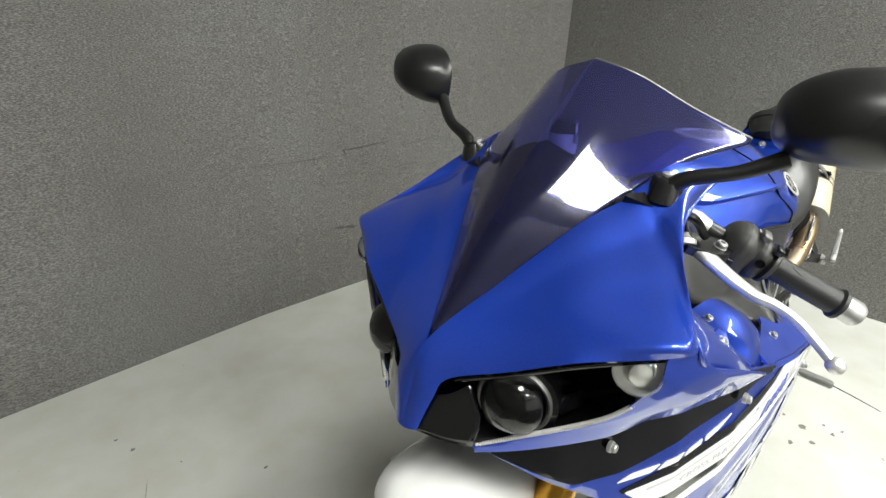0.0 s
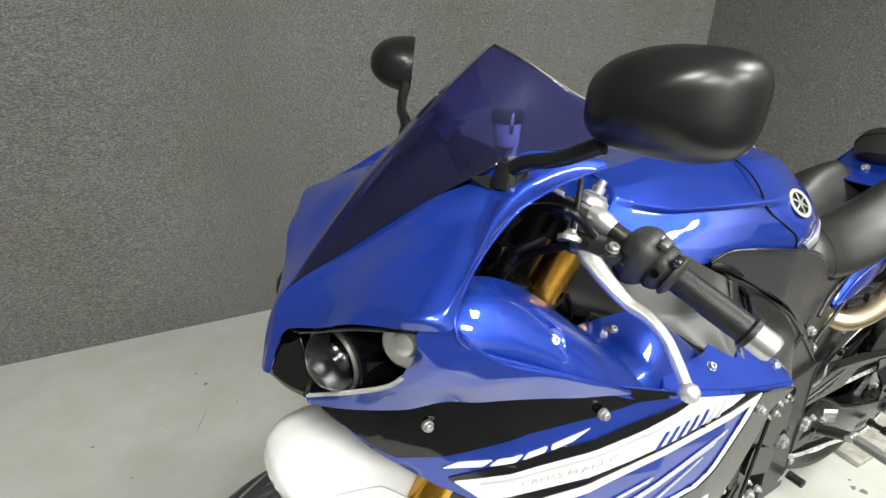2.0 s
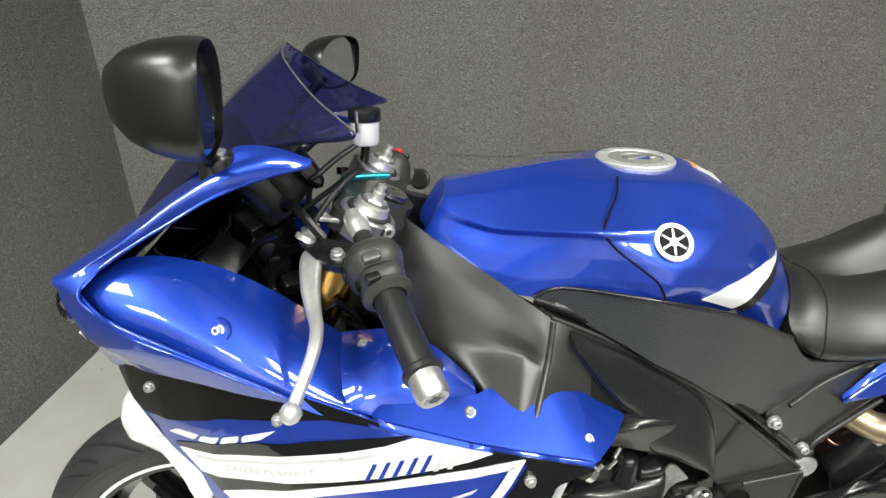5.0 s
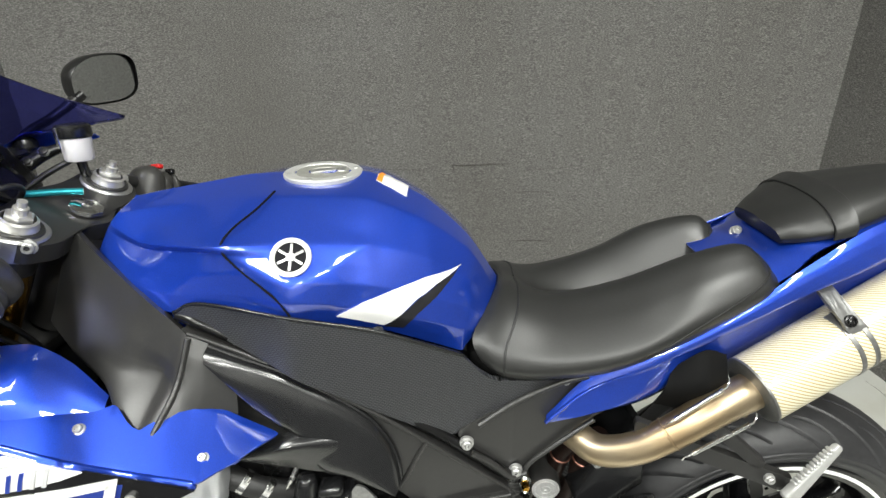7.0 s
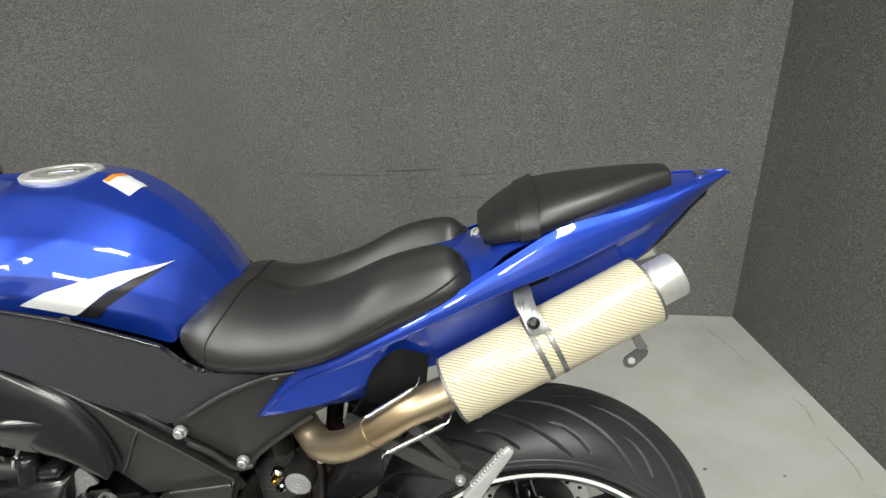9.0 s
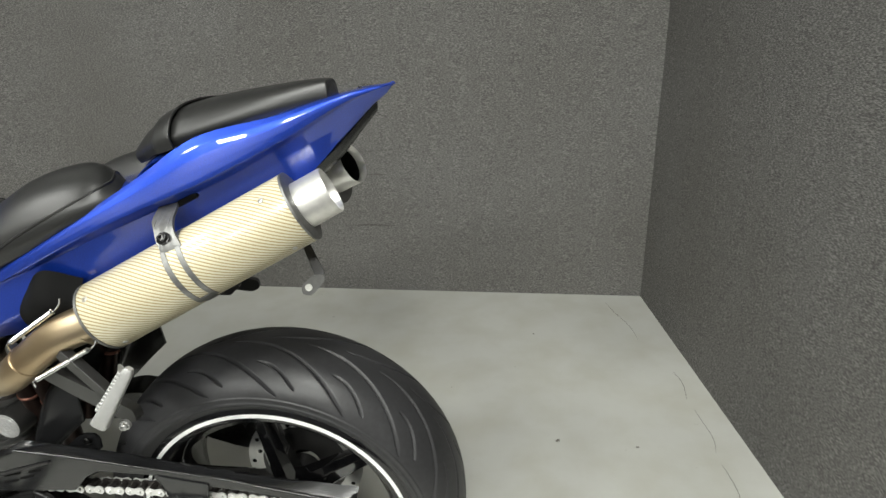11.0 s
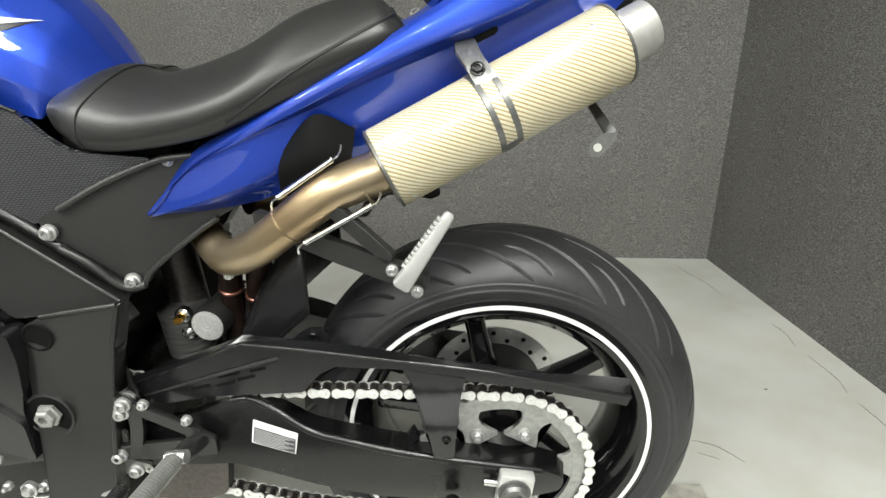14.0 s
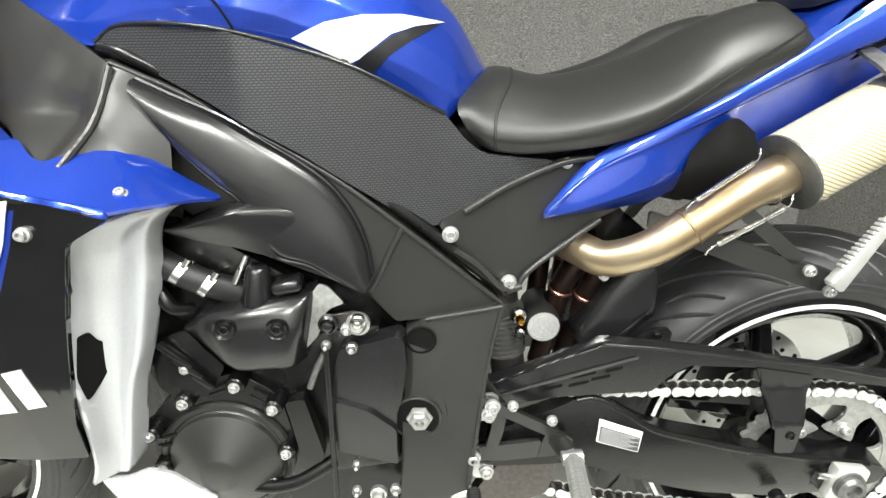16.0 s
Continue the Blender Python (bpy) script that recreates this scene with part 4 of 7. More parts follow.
# tank
TANK = [
    [(1.186, 0, 0.969), (1.182, 0, 0.960), (1.178, 0, 0.950), (1.174, 0, 0.940), (1.168, 0, 0.925), (1.163, 0, 0.912), (1.158, 0, 0.895)],
    [(1.184, 0, 0.971), (1.181, -0.045, 0.963), (1.174, -0.056, 0.953), (1.168, -0.058, 0.943), (1.158, -0.060, 0.926), (1.150, -0.060, 0.912), (1.145, -0.060, 0.898)],
    [(1.238, 0, 0.981), (1.237, -0.052, 0.970), (1.234, -0.104, 0.943), (1.232, -0.098, 0.933), (1.222, -0.106, 0.914), (1.212, -0.112, 0.895), (1.205, -0.114, 0.880)],
    [(1.292, 0, 0.990), (1.292, -0.055, 0.977), (1.290, -0.136, 0.951), (1.288, -0.129, 0.940), (1.282, -0.137, 0.915), (1.276, -0.144, 0.890), (1.272, -0.146, 0.868)],
    [(1.350, 0, 0.999), (1.351, -0.064, 0.986), (1.351, -0.163, 0.959), (1.351, -0.158, 0.948), (1.351, -0.163, 0.925), (1.351, -0.166, 0.900), (1.350, -0.165, 0.872)],
    [(1.430, 0, 1.001), (1.435, -0.085, 0.992), (1.440, -0.152, 0.958), (1.440, -0.165, 0.942), (1.440, -0.176, 0.922), (1.435, -0.184, 0.900), (1.425, -0.182, 0.872)],
    [(1.510, 0, 0.998), (1.515, -0.075, 0.983), (1.520, -0.128, 0.944), (1.520, -0.146, 0.924), (1.520, -0.160, 0.905), (1.520, -0.165, 0.875), (1.520, -0.154, 0.844)],
    [(1.585, 0, 0.960), (1.585, -0.060, 0.948), (1.590, -0.102, 0.912), (1.592, -0.118, 0.890), (1.595, -0.130, 0.870), (1.595, -0.137, 0.840), (1.590, -0.130, 0.806)],
    [(1.645, 0, 0.902), (1.645, -0.040, 0.895), (1.642, -0.076, 0.870), (1.641, -0.092, 0.855), (1.640, -0.104, 0.840), (1.635, -0.116, 0.815), (1.628, -0.120, 0.786)],
    [(1.688, 0, 0.834), (1.683, -0.030, 0.830), (1.675, -0.058, 0.823), (1.670, -0.072, 0.818), (1.665, -0.083, 0.813), (1.652, -0.100, 0.803), (1.635, -0.112, 0.788)],
]
def faceted(g):
    """The tank's sheet with the raised four-sided facet round the badge."""
    x, z = g[:, :, 0], g[:, :, 2]
    ridge = np.interp(x, [1.359, 1.436, 1.511], [0.953, 0.915, 0.944])
    top = np.interp(x, [1.359, 1.407, 1.461, 1.511], [0.960, 0.969, 0.972, 0.954])
    up = np.clip((z - ridge) / np.maximum(top - ridge, 0.004), -9, 1)
    f = np.where(up > 0, 1 - up, np.clip(1 - (ridge - z) / 0.045, 0, 1))
    ends = np.clip(np.interp(x, [1.345, 1.385, 1.485, 1.53], [0, 1, 1, 0]), 0, 1)
    out = g.copy()
    out[:, :, 1] -= 0.008 * f * ends * (g[:, :, 1] < -0.05)
    return out


def tank_shell():
    bm = bmesh.new()
    add_grid(bm, tank_grid)
    add_grid(bm, mirrored(tank_grid), flip=True)
    return solid(bm, 0.003)


tank_grid = faceted(surface(TANK, 120, 84, 0.72, 0.34))
tank = part("fuel_tank", tank_shell(), BLUE, BIKE, "blue metallic fuel tank", angle=22)


def on_tank(x, z, lift=0.001):
    """The tank's left side at that x and z."""
    d = np.abs(tank_grid[:, :, 0] - x) ** 2 + np.abs(tank_grid[:, :, 2] - z) ** 2
    idx = np.argsort(d.ravel())[:8]
    w = 1 / (d.ravel()[idx] + 1e-7)
    return float((tank_grid[:, :, 1].ravel()[idx] * w).sum() / w.sum()) - lift


part("tank_seam", tube([(1.398, -0.070, 0.9945), (1.385, -0.108, 0.984), (1.367, -0.140, 0.973)] + [(x, on_tank(x, z, 0.0005), z) for x, z in ((1.357, 0.961), (1.359, 0.951), (1.374, 0.936), (1.402, 0.916), (1.418, 0.903), (1.429, 0.884), (1.431, 0.874))], 0.0014, 6, 60), VOID, tank)
cap = part("fuel_cap", lathe([(-0.004, 0), (-0.004, 0.0535), (0.0012, 0.0535), (0.003, 0.0515), (0.0032, 0.039), (0.0012, 0.0375), (0.0012, 0)], (1.446, 0, 0.9985), (0.01, 0, 1), 56), ALLOY, tank, "bright alloy fuel cap ring")
part("cap_centre", lathe([(0.001, 0.0365), (0.0024, 0.0360), (0.0028, 0.034), (0.0028, 0.020), (0.0016, 0.019), (0.0016, 0)], (1.446, 0, 0.9985), (0.01, 0, 1), 48), CAP_GREY, cap, "worn grey cap centre")
part("key_flap", block((0.034, 0.012, 0.003), (1.446, 0, 1.0012), (0, -1, 20), 0.001), BRUSHED, cap)
part("hinge", block((0.010, 0.020, 0.003), (1.471, 0.006, 1.0008), (0, -1, 0), 0.001), BRUSHED, cap)
for k in range(6):
    a = 2 * math.pi * k / 6 + 0.3
    bolt((1.446 + 0.045 * math.cos(a), 0.045 * math.sin(a), 1.0005), (0, 0, 1), RIVET, cap)
# round badge, a plain wheel of three bars
badge_n = Vector((0.06, -0.74, 0.67)).normalized()
badge_at = Vector((1.436, on_tank(1.436, 0.946), 0.946)) - badge_n * 0.0006
badge = part("tank_badge", lathe([(0, 0.0), (0, 0.0225), (0.0016, 0.0225), (0.0016, 0)], badge_at, badge_n, 48), BADGE_BLACK, tank, "round black badge with a silver ring")
part("badge_ring", lathe([(0.0010, 0.0235), (0.0024, 0.0230), (0.0027, 0.0205), (0.0024, 0.0178), (0.0012, 0.0172)], badge_at, badge_n, 48, closed=True), ALLOY, badge)
rot = Vector((0, 0, 1)).rotation_difference(badge_n).to_matrix().to_4x4()
for k in range(3):
    b = block((0.032, 0.0030, 0.0012), (0, 0, 0.002), (0, 0, 30 + 60 * k), 0.0004)
    b.transform(Matrix.Translation(badge_at) @ rot)
    part("badge_bar", b, BRUSHED, badge)
part("badge_hub", lathe([(0.0016, 0.0055), (0.0028, 0.005), (0.0028, 0)], badge_at, badge_n, 20), BRUSHED, badge)
part("tank_decal", plate([(1.481, 0.872), (1.513, 0.887), (1.548, 0.894), (1.585, 0.8955), (1.632, 0.889), (1.599, 0.884), (1.575, 0.876), (1.553, 0.860), (1.542, 0.852), (1.533, 0.848), (1.506, 0.861)], lambda x, z: on_tank(x, z, 0.0018), 0.0012, 0, 0.008), PRINT, tank, "white wedge decal")
part("tank_decal", plate([(1.628, 0.8875), (1.610, 0.8775), (1.598, 0.871), (1.575, 0.857), (1.556, 0.839), (1.534, 0.845), (1.544, 0.852), (1.555, 0.860), (1.577, 0.875), (1.600, 0.8835)], lambda x, z: on_tank(x, z, 0.0014), 0.0012, 0, 0.008), DARK_PRINT, tank, "black wedge decal")
def TOPZ(x, y):
    """Just above the tank's top at that x and y."""
    d = (np.abs(tank_grid[:, :, 0] - x) ** 2 + np.abs(tank_grid[:, :, 1] + abs(y)) ** 2 + 0.2 * (tank_grid[:, :, 2] < 0.90)).ravel()
    idx = np.argsort(d)[:6]
    w = 1 / (d[idx] + 1e-7)
    return float((tank_grid[:, :, 2].ravel()[idx] * w).sum() / w.sum()) + 0.0014


sticker = part("tank_sticker", plate([(1.520, -0.022), (1.560, -0.030), (1.562, 0.014), (1.523, 0.024)], TOPZ, 0.0006, 0.002, 0.012, axis="z"), PRINT, tank, "small white warning sticker")
part("sticker_band", plate([(1.5208, -0.0205), (1.5275, -0.022), (1.5295, 0.021), (1.5235, 0.0225)], lambda x, y: TOPZ(x, y) + 0.0007, 0.0004, 0, 0.012, axis="z"), ORANGE, sticker)

# seats
SEAT = [
    [(1.690, 0, 0.836), (1.682, -0.040, 0.836), (1.664, -0.080, 0.824), (1.644, -0.116, 0.803), (1.652, -0.130, 0.780), (1.668, -0.130, 0.760)],
    [(1.705, 0, 0.836), (1.700, -0.042, 0.840), (1.690, -0.090, 0.828), (1.675, -0.128, 0.800), (1.680, -0.142, 0.772), (1.690, -0.138, 0.753)],
    [(1.765, 0, 0.806), (1.762, -0.050, 0.830), (1.755, -0.100, 0.818), (1.745, -0.140, 0.790), (1.742, -0.150, 0.768), (1.740, -0.142, 0.752)],
    [(1.850, 0, 0.800), (1.850, -0.055, 0.852), (1.850, -0.108, 0.838), (1.845, -0.148, 0.808), (1.835, -0.156, 0.786), (1.825, -0.146, 0.765)],
    [(1.930, 0, 0.812), (1.930, -0.060, 0.888), (1.930, -0.110, 0.876), (1.928, -0.140, 0.846), (1.922, -0.146, 0.822), (1.915, -0.138, 0.800)],
    [(1.985, 0, 0.832), (1.995, -0.058, 0.904), (2.008, -0.095, 0.894), (2.012, -0.120, 0.870), (2.010, -0.124, 0.852), (2.000, -0.118, 0.836)],
    [(2.000, 0, 0.842), (2.020, -0.052, 0.892), (2.036, -0.080, 0.882), (2.042, -0.100, 0.868), (2.040, -0.106, 0.858), (2.032, -0.104, 0.850)],
    [(2.010, 0, 0.838), (2.034, -0.046, 0.868), (2.047, -0.072, 0.863), (2.051, -0.092, 0.857), (2.049, -0.098, 0.852), (2.042, -0.096, 0.847)],
]
seat = part("rider_seat", closed_body(SEAT, 60, 30, 0.11), VINYL, BIKE, "black vinyl rider seat with stitched seams", angle=70)
seat_grid = surface(SEAT, 60, 30)


def stitch(path, s):
    """A seam over the seat along (from front to rear, from middle to side) fractions."""
    line = []
    for u, v in spline([(a, b, 0) for a, b in path], 40)[:, :2]:
        a, b = min(58.999, max(0, u * 59)), min(28.999, max(0, v * 29))
        i, j = int(a), int(b)
        f, g = a - i, b - j
        q = seat_grid[i, j] * (1 - f) * (1 - g) + seat_grid[i + 1, j] * f * (1 - g) + seat_grid[i, j + 1] * (1 - f) * g + seat_grid[i + 1, j + 1] * f * g
        line.append((q[0], q[1] * s, q[2] + 0.0004 - (0.11 * abs(q[1]) if s < 0 else 0.0)))
    return tube(line, 0.0016, 6, 80)


for s in (1, -1):
    part("seam", stitch([(0.13, 0.98), (0.155, 0.80), (0.175, 0.60), (0.185, 0.40), (0.18, 0.18), (0.17, 0.02)], s), GRIP, seat)
    part("seam", stitch([(0.47, 0.93), (0.54, 0.82), (0.62, 0.70), (0.70, 0.60), (0.78, 0.50), (0.84, 0.38), (0.87, 0.24), (0.87, 0.10)], s), GRIP, seat)
PSEAT = [
    [(2.052, 0, 0.926), (2.052, -0.028, 0.924), (2.056, -0.050, 0.919), (2.060, -0.060, 0.910), (2.062, -0.056, 0.902)],
    [(2.080, 0, 0.948), (2.080, -0.036, 0.946), (2.083, -0.064, 0.937), (2.088, -0.079, 0.924), (2.090, -0.077, 0.913)],
    [(2.125, 0, 0.971), (2.125, -0.044, 0.968), (2.125, -0.074, 0.956), (2.125, -0.088, 0.938), (2.125, -0.085, 0.925)],
    [(2.215, 0, 0.986), (2.215, -0.036, 0.983), (2.215, -0.056, 0.973), (2.215, -0.064, 0.958), (2.215, -0.061, 0.946)],
    [(2.298, 0, 0.994), (2.298, -0.018, 0.992), (2.298, -0.026, 0.985), (2.298, -0.030, 0.973), (2.298, -0.028, 0.964)],
    [(2.308, 0, 0.988), (2.308, -0.016, 0.986), (2.308, -0.024, 0.980), (2.308, -0.027, 0.972), (2.308, -0.025, 0.966)],
]
pseat = part("passenger_seat", closed_body(PSEAT, 40, 20), VINYL, BIKE, "black vinyl passenger seat with a strap", angle=60)
strap = [[(x, y * 1.06, z + 0.005) for x, y, z in r] for r in ([(2.104, 0, 0.957), (2.104, -0.041, 0.954), (2.105, -0.069, 0.944), (2.107, -0.084, 0.928), (2.108, -0.083, 0.914)], [(2.130, 0, 0.969), (2.130, -0.043, 0.966), (2.131, -0.073, 0.955), (2.132, -0.088, 0.936), (2.133, -0.085, 0.921)])]
part("strap", half_shell(strap, 4, 16, 0.003), VINYL, pseat, "black grab strap", bevel=0.001)

# Added dark block: stands for the shade in the gap between tank and seat.
part("seat_gap_fill", block((0.13, 0.22, 0.05), (1.705, 0, 0.752), (0, 0, 0), 0.008), VOID, BIKE, "dark block added to close the gap under the seat")

# tail
TAIL = [
    [(1.746, -0.130, 0.684), (1.743, -0.139, 0.678), (1.745, -0.136, 0.674), (1.750, -0.125, 0.672)],
    [(1.800, -0.128, 0.745), (1.800, -0.137, 0.728), (1.800, -0.140, 0.690), (1.805, -0.120, 0.676)],
    [(1.870, -0.134, 0.780), (1.872, -0.141, 0.764), (1.875, -0.138, 0.715), (1.880, -0.115, 0.690)],
    [(1.940, -0.131, 0.814), (1.942, -0.136, 0.796), (1.945, -0.125, 0.750), (1.945, -0.105, 0.722)],
    [(2.010, -0.119, 0.852), (2.013, -0.127, 0.829), (2.015, -0.112, 0.782), (2.020, -0.085, 0.742)],
    [(2.080, -0.101, 0.892), (2.084, -0.113, 0.857), (2.085, -0.095, 0.818), (2.090, -0.072, 0.780)],
    [(2.160, -0.088, 0.938), (2.163, -0.100, 0.886), (2.165, -0.080, 0.860), (2.170, -0.060, 0.825)],
    [(2.255, -0.066, 0.957), (2.257, -0.073, 0.927), (2.260, -0.056, 0.905), (2.265, -0.042, 0.870)],
    [(2.330, -0.034, 0.976), (2.334, -0.040, 0.967), (2.330, -0.030, 0.945), (2.320, -0.022, 0.920)],
    [(2.388, -0.004, 0.985), (2.388, -0.006, 0.983), (2.378, -0.004, 0.972), (2.365, -0.004, 0.962)],
]


def undercut(r, k):
    """A row of the tail with the panel below the ridge set back by k."""
    a, b, c, d = (V(*p) for p in r)
    swell = [tuple(a + (b - a) * f + V(0, -0.5, 0.35) * min(0.008, k) * 4 * f * (1 - f)) for f in (0.25, 0.5, 0.75)]
    return [tuple(a)] + swell + [tuple(b), tuple(b + V(0, k * 0.95, -k * 0.55)), tuple(c + V(0, k * 0.55, 0)), tuple(d)]


TAIL = [undercut(r, k) for r, k in zip(TAIL, (0.0, 0.001, 0.004, 0.010, 0.017, 0.020, 0.019, 0.013, 0.006, 0.0))]
tail = part("tail_cowl", half_shell(TAIL, 60, 50, 0.003, True, 0.55), BLUE, BIKE, "blue metallic tail cowl", angle=24)
part("tail_deck", half_shell([[(1.98, 0, 0.868), (1.98, -0.06, 0.866), (1.985, -0.115, 0.845)], [(2.05, 0, 0.888), (2.05, -0.06, 0.884), (2.055, -0.098, 0.872)], [(2.10, 0, 0.922), (2.10, -0.06, 0.918), (2.10, -0.09, 0.910)],
                              [(2.20, 0, 0.945), (2.20, -0.05, 0.944), (2.20, -0.078, 0.942)], [(2.30, 0, 0.972), (2.30, -0.03, 0.970), (2.30, -0.050, 0.966)], [(2.388, 0, 0.9855), (2.388, -0.002, 0.985), (2.388, -0.004, 0.984)]], 24, 10, 0.003), BLUE, tail)
bolt((2.05, 0.026, 0.888), (-0.3, -0.6, 0.7), BOLT_BIG, tail)
part("tail_lock", lathe([(0, 0.009), (0.002, 0.009), (0.003, 0.006), (0.002, 0)], (2.352, -0.002, 0.981), (0, -0.1, 1), 20), STEEL, tail)
part("undertail", half_shell([[(1.82, 0, 0.67), (1.82, -0.06, 0.67), (1.83, -0.115, 0.69)], [(2.02, 0, 0.73), (2.02, -0.05, 0.73), (2.02, -0.083, 0.745)], [(2.26, 0, 0.85), (2.26, -0.03, 0.855), (2.265, -0.04, 0.872)], [(2.365, 0, 0.95), (2.365, -0.003, 0.955), (2.365, -0.004, 0.962)]], 16, 8, 0.003), PLASTIC, BIKE, "black undertail panel")
both_sides("exhaust_shield", lambda: half_shell([[(1.895, -0.126, 0.695), (1.900, -0.138, 0.728), (1.910, -0.128, 0.756)], [(1.935, -0.130, 0.690), (1.942, -0.152, 0.742), (1.947, -0.134, 0.786)], [(1.978, -0.124, 0.695), (1.983, -0.138, 0.735), (1.986, -0.118, 0.768)]], 16, 14, 0.003, False), VOID, BIKE, "matt black heat shield")


# silencers
def silencer(side):
    a, b = (V(2.018, -0.138, 0.725), V(2.274, -0.080, 0.847)) if side < 0 else (V(2.018, 0.122, 0.732), V(2.274, 0.058, 0.854))
    d = b - a
    n = np.linalg.norm(d)
    s = part("silencer", lathe([(0, 0.03), (0, 0.0445), (0.004, 0.0465), (n - 0.004, 0.0465), (n, 0.0445), (n, 0.03)], a, d, 56), SLEEVE, BIKE, "pale woven fibre silencer")
    uv, mesh = s.data.uv_layers.new(name="weave"), s.data
    ax = d / n
    top = np.cross(ax, V(0, side, 0))
    top *= np.sign(top[2]) / np.linalg.norm(top)
    face = np.cross(top, ax)
    face *= side * np.sign(face[1])
    for loop in mesh.loops:
        q = np.array(mesh.vertices[loop.vertex_index].co) - a
        uv.data[loop.index].uv = (q @ ax, 0.0465 * math.atan2(q @ top, q @ face))
    part("end_cap", lathe([(-0.003, 0.020), (-0.003, 0.041), (-0.001, 0.0470), (0.002, 0.0469), (0.002, 0.0450)], a, d, 48), CLAMP, s)
    part("end_cap", lathe([(0.003, 0.028), (0.003, 0.041), (0.001, 0.0470), (-0.002, 0.0469), (-0.002, 0.0450)], b, d, 48), CLAMP, s)
    part("tail_pipe", lathe([(-0.02, 0.0305), (0.042, 0.0305), (0.044, 0.0295), (0.042, 0.0280), (-0.01, 0.0280)], b, d, 40), PIPE, s, "bright brushed tail pipe")
    part("tail_pipe_inside", lathe([(0.0, 0.0276), (0.032, 0.0276)], b, d, 32), VOID, s)
    for f in (0.022, n - 0.022):
        q = a + d / n * f
        up = np.cross(d / n, V(0, 1, 0))
        for w in (-0.95, 0.75):
            o = V(0, side, 0) * math.cos(w) * 1.0 + up * math.sin(w)
            bolt(q + o * 0.0465, o, RIVET, s, "rivet")
    m, e = a + d * 0.47, d / n
    up = np.cross(e, V(0, 1, 0))
    up *= np.sign(up[2])
    out = np.cross(up, e)
    out *= side * np.sign(out[1])

    def band(f0, f1, w0, w1):
        """A strip of the clamp round the sleeve, from angle f0 to f1 (0 is outwards, 90 up)."""
        bm = bmesh.new()
        add_grid(bm, np.array([[m + e * w + (out * math.cos(f) + up * math.sin(f)) * 0.0484 for w in np.linspace(w0, w1, 3)] for f in np.radians(np.linspace(f0, f1, 30))]))
        bmesh.ops.recalc_face_normals(bm, faces=bm.faces)
        return solid(bm, 0.0018)

    clamp = part("clamp", band(-62, -48, -0.0135, 0.0135), CLAMP_PALE, s, "grey steel clamp with a long slot", bevel=0.0008)
    part("clamp_band", band(-50, 62, -0.0135, -0.0065), CLAMP_PALE, clamp, bevel=0.0008)
    part("clamp_band", band(-50, 62, 0.0065, 0.0135), CLAMP_PALE, clamp, bevel=0.0008)
    part("clamp_head", band(58, 92, -0.0135, 0.0135), CLAMP_PALE, clamp, bevel=0.0008)
    part("clamp_tail", band(-180, -62, -0.008, 0.008), CLAMP, clamp)
    tab = lambda: plate([(2.098, 0.858), (2.112, 0.863), (2.121, 0.858), (2.124, 0.848), (2.131, 0.836), (2.147, 0.818), (2.130, 0.803), (2.118, 0.814), (2.109, 0.831), (2.099, 0.846)], lambda x, z: -float(np.interp(z, [0.80, 0.825, 0.843, 0.863], [0.148, 0.140, 0.122, 0.080])), 0.004, 0.004, 0.012)
    part("clamp_tab", tab() if side < 0 else flip_y(tab()), CLAMP_PALE, clamp, bevel=0.001)
    bolt((2.122, side * 0.139, 0.829), (0, side * 0.85, 0.5), BOLT_DARK, clamp)
    part("clamp_mount", block((0.070, 0.020, 0.022), (2.112, side * 0.080, 0.860), (0, -24, 0), 0.006), VOID, clamp)
    part("exhaust_pipe", tube([a + d * 0.02, a - d * 0.03, (1.960, side * 0.153, 0.704), (1.907, side * 0.156, 0.668), (1.865, side * 0.150, 0.638), (1.825, side * 0.132, 0.620), (1.799, side * 0.108, 0.624), (1.772, side * 0.075, 0.632)], [0.0255, 0.0250, 0.0238, 0.0226, 0.0222, 0.0220, 0.0216, 0.0215], 28, 70), TITANIUM, BIKE, "bronze tinted exhaust pipe")
    for f, at in ((0.0232, (1.907, side * 0.156, 0.668)), (0.0258, a - d * 0.10 + V(0, -side * 0.002, -0.001))):
        part("pipe_weld", lathe([(-0.0022, f - 0.001), (-0.0008, f + 0.0008), (0.0008, f + 0.0008), (0.0022, f - 0.001)], at, (0.80, 0, 0.60) if f < 0.024 else d, 32), TITANIUM, s)
    bolt((1.822, side * 0.138, 0.600), (0, side, -0.3), BOLT, s)
    for hx, hz in ((1.800, 0.550), (1.836, 0.540)):
        part("header_pipe", tube([(hx + 0.004, side * 0.088, 0.606), (hx - 0.012, side * 0.066, hz), (hx - 0.022, side * 0.05, 0.48), (hx - 0.032, side * 0.04, 0.42)], 0.0155, 18, 16), COPPER, BIKE, "heat darkened header pipe")
        part("pipe_ring", lathe([(-0.003, 0.0158), (-0.0015, 0.0172), (0.0015, 0.0172), (0.003, 0.0158)], (hx - 0.012, side * 0.066, hz), (0.2, side * 0.3, 1), 24), COPPER_BRIGHT, s)
    return s


silencer(-1)
silencer(1)

# front cowl
def bow(a, b, push, k=0.0, n=11):
    """Points from a to b, bowed out by push in the middle, with a hollow k deep below a and a swell under it."""
    a, b, push = V(*a), V(*b), V(*push)
    out = V(-0.50, -0.62, 0.60)
    return [a + (b - a) * f + push * 4 * f * (1 - f) + out * k * (0.9 * math.exp(-((f - 0.66) / 0.20) ** 2) - math.exp(-((f - 0.30) / 0.13) ** 2)) * min(1, 6 * f) for f in np.linspace(0, 1, n)]


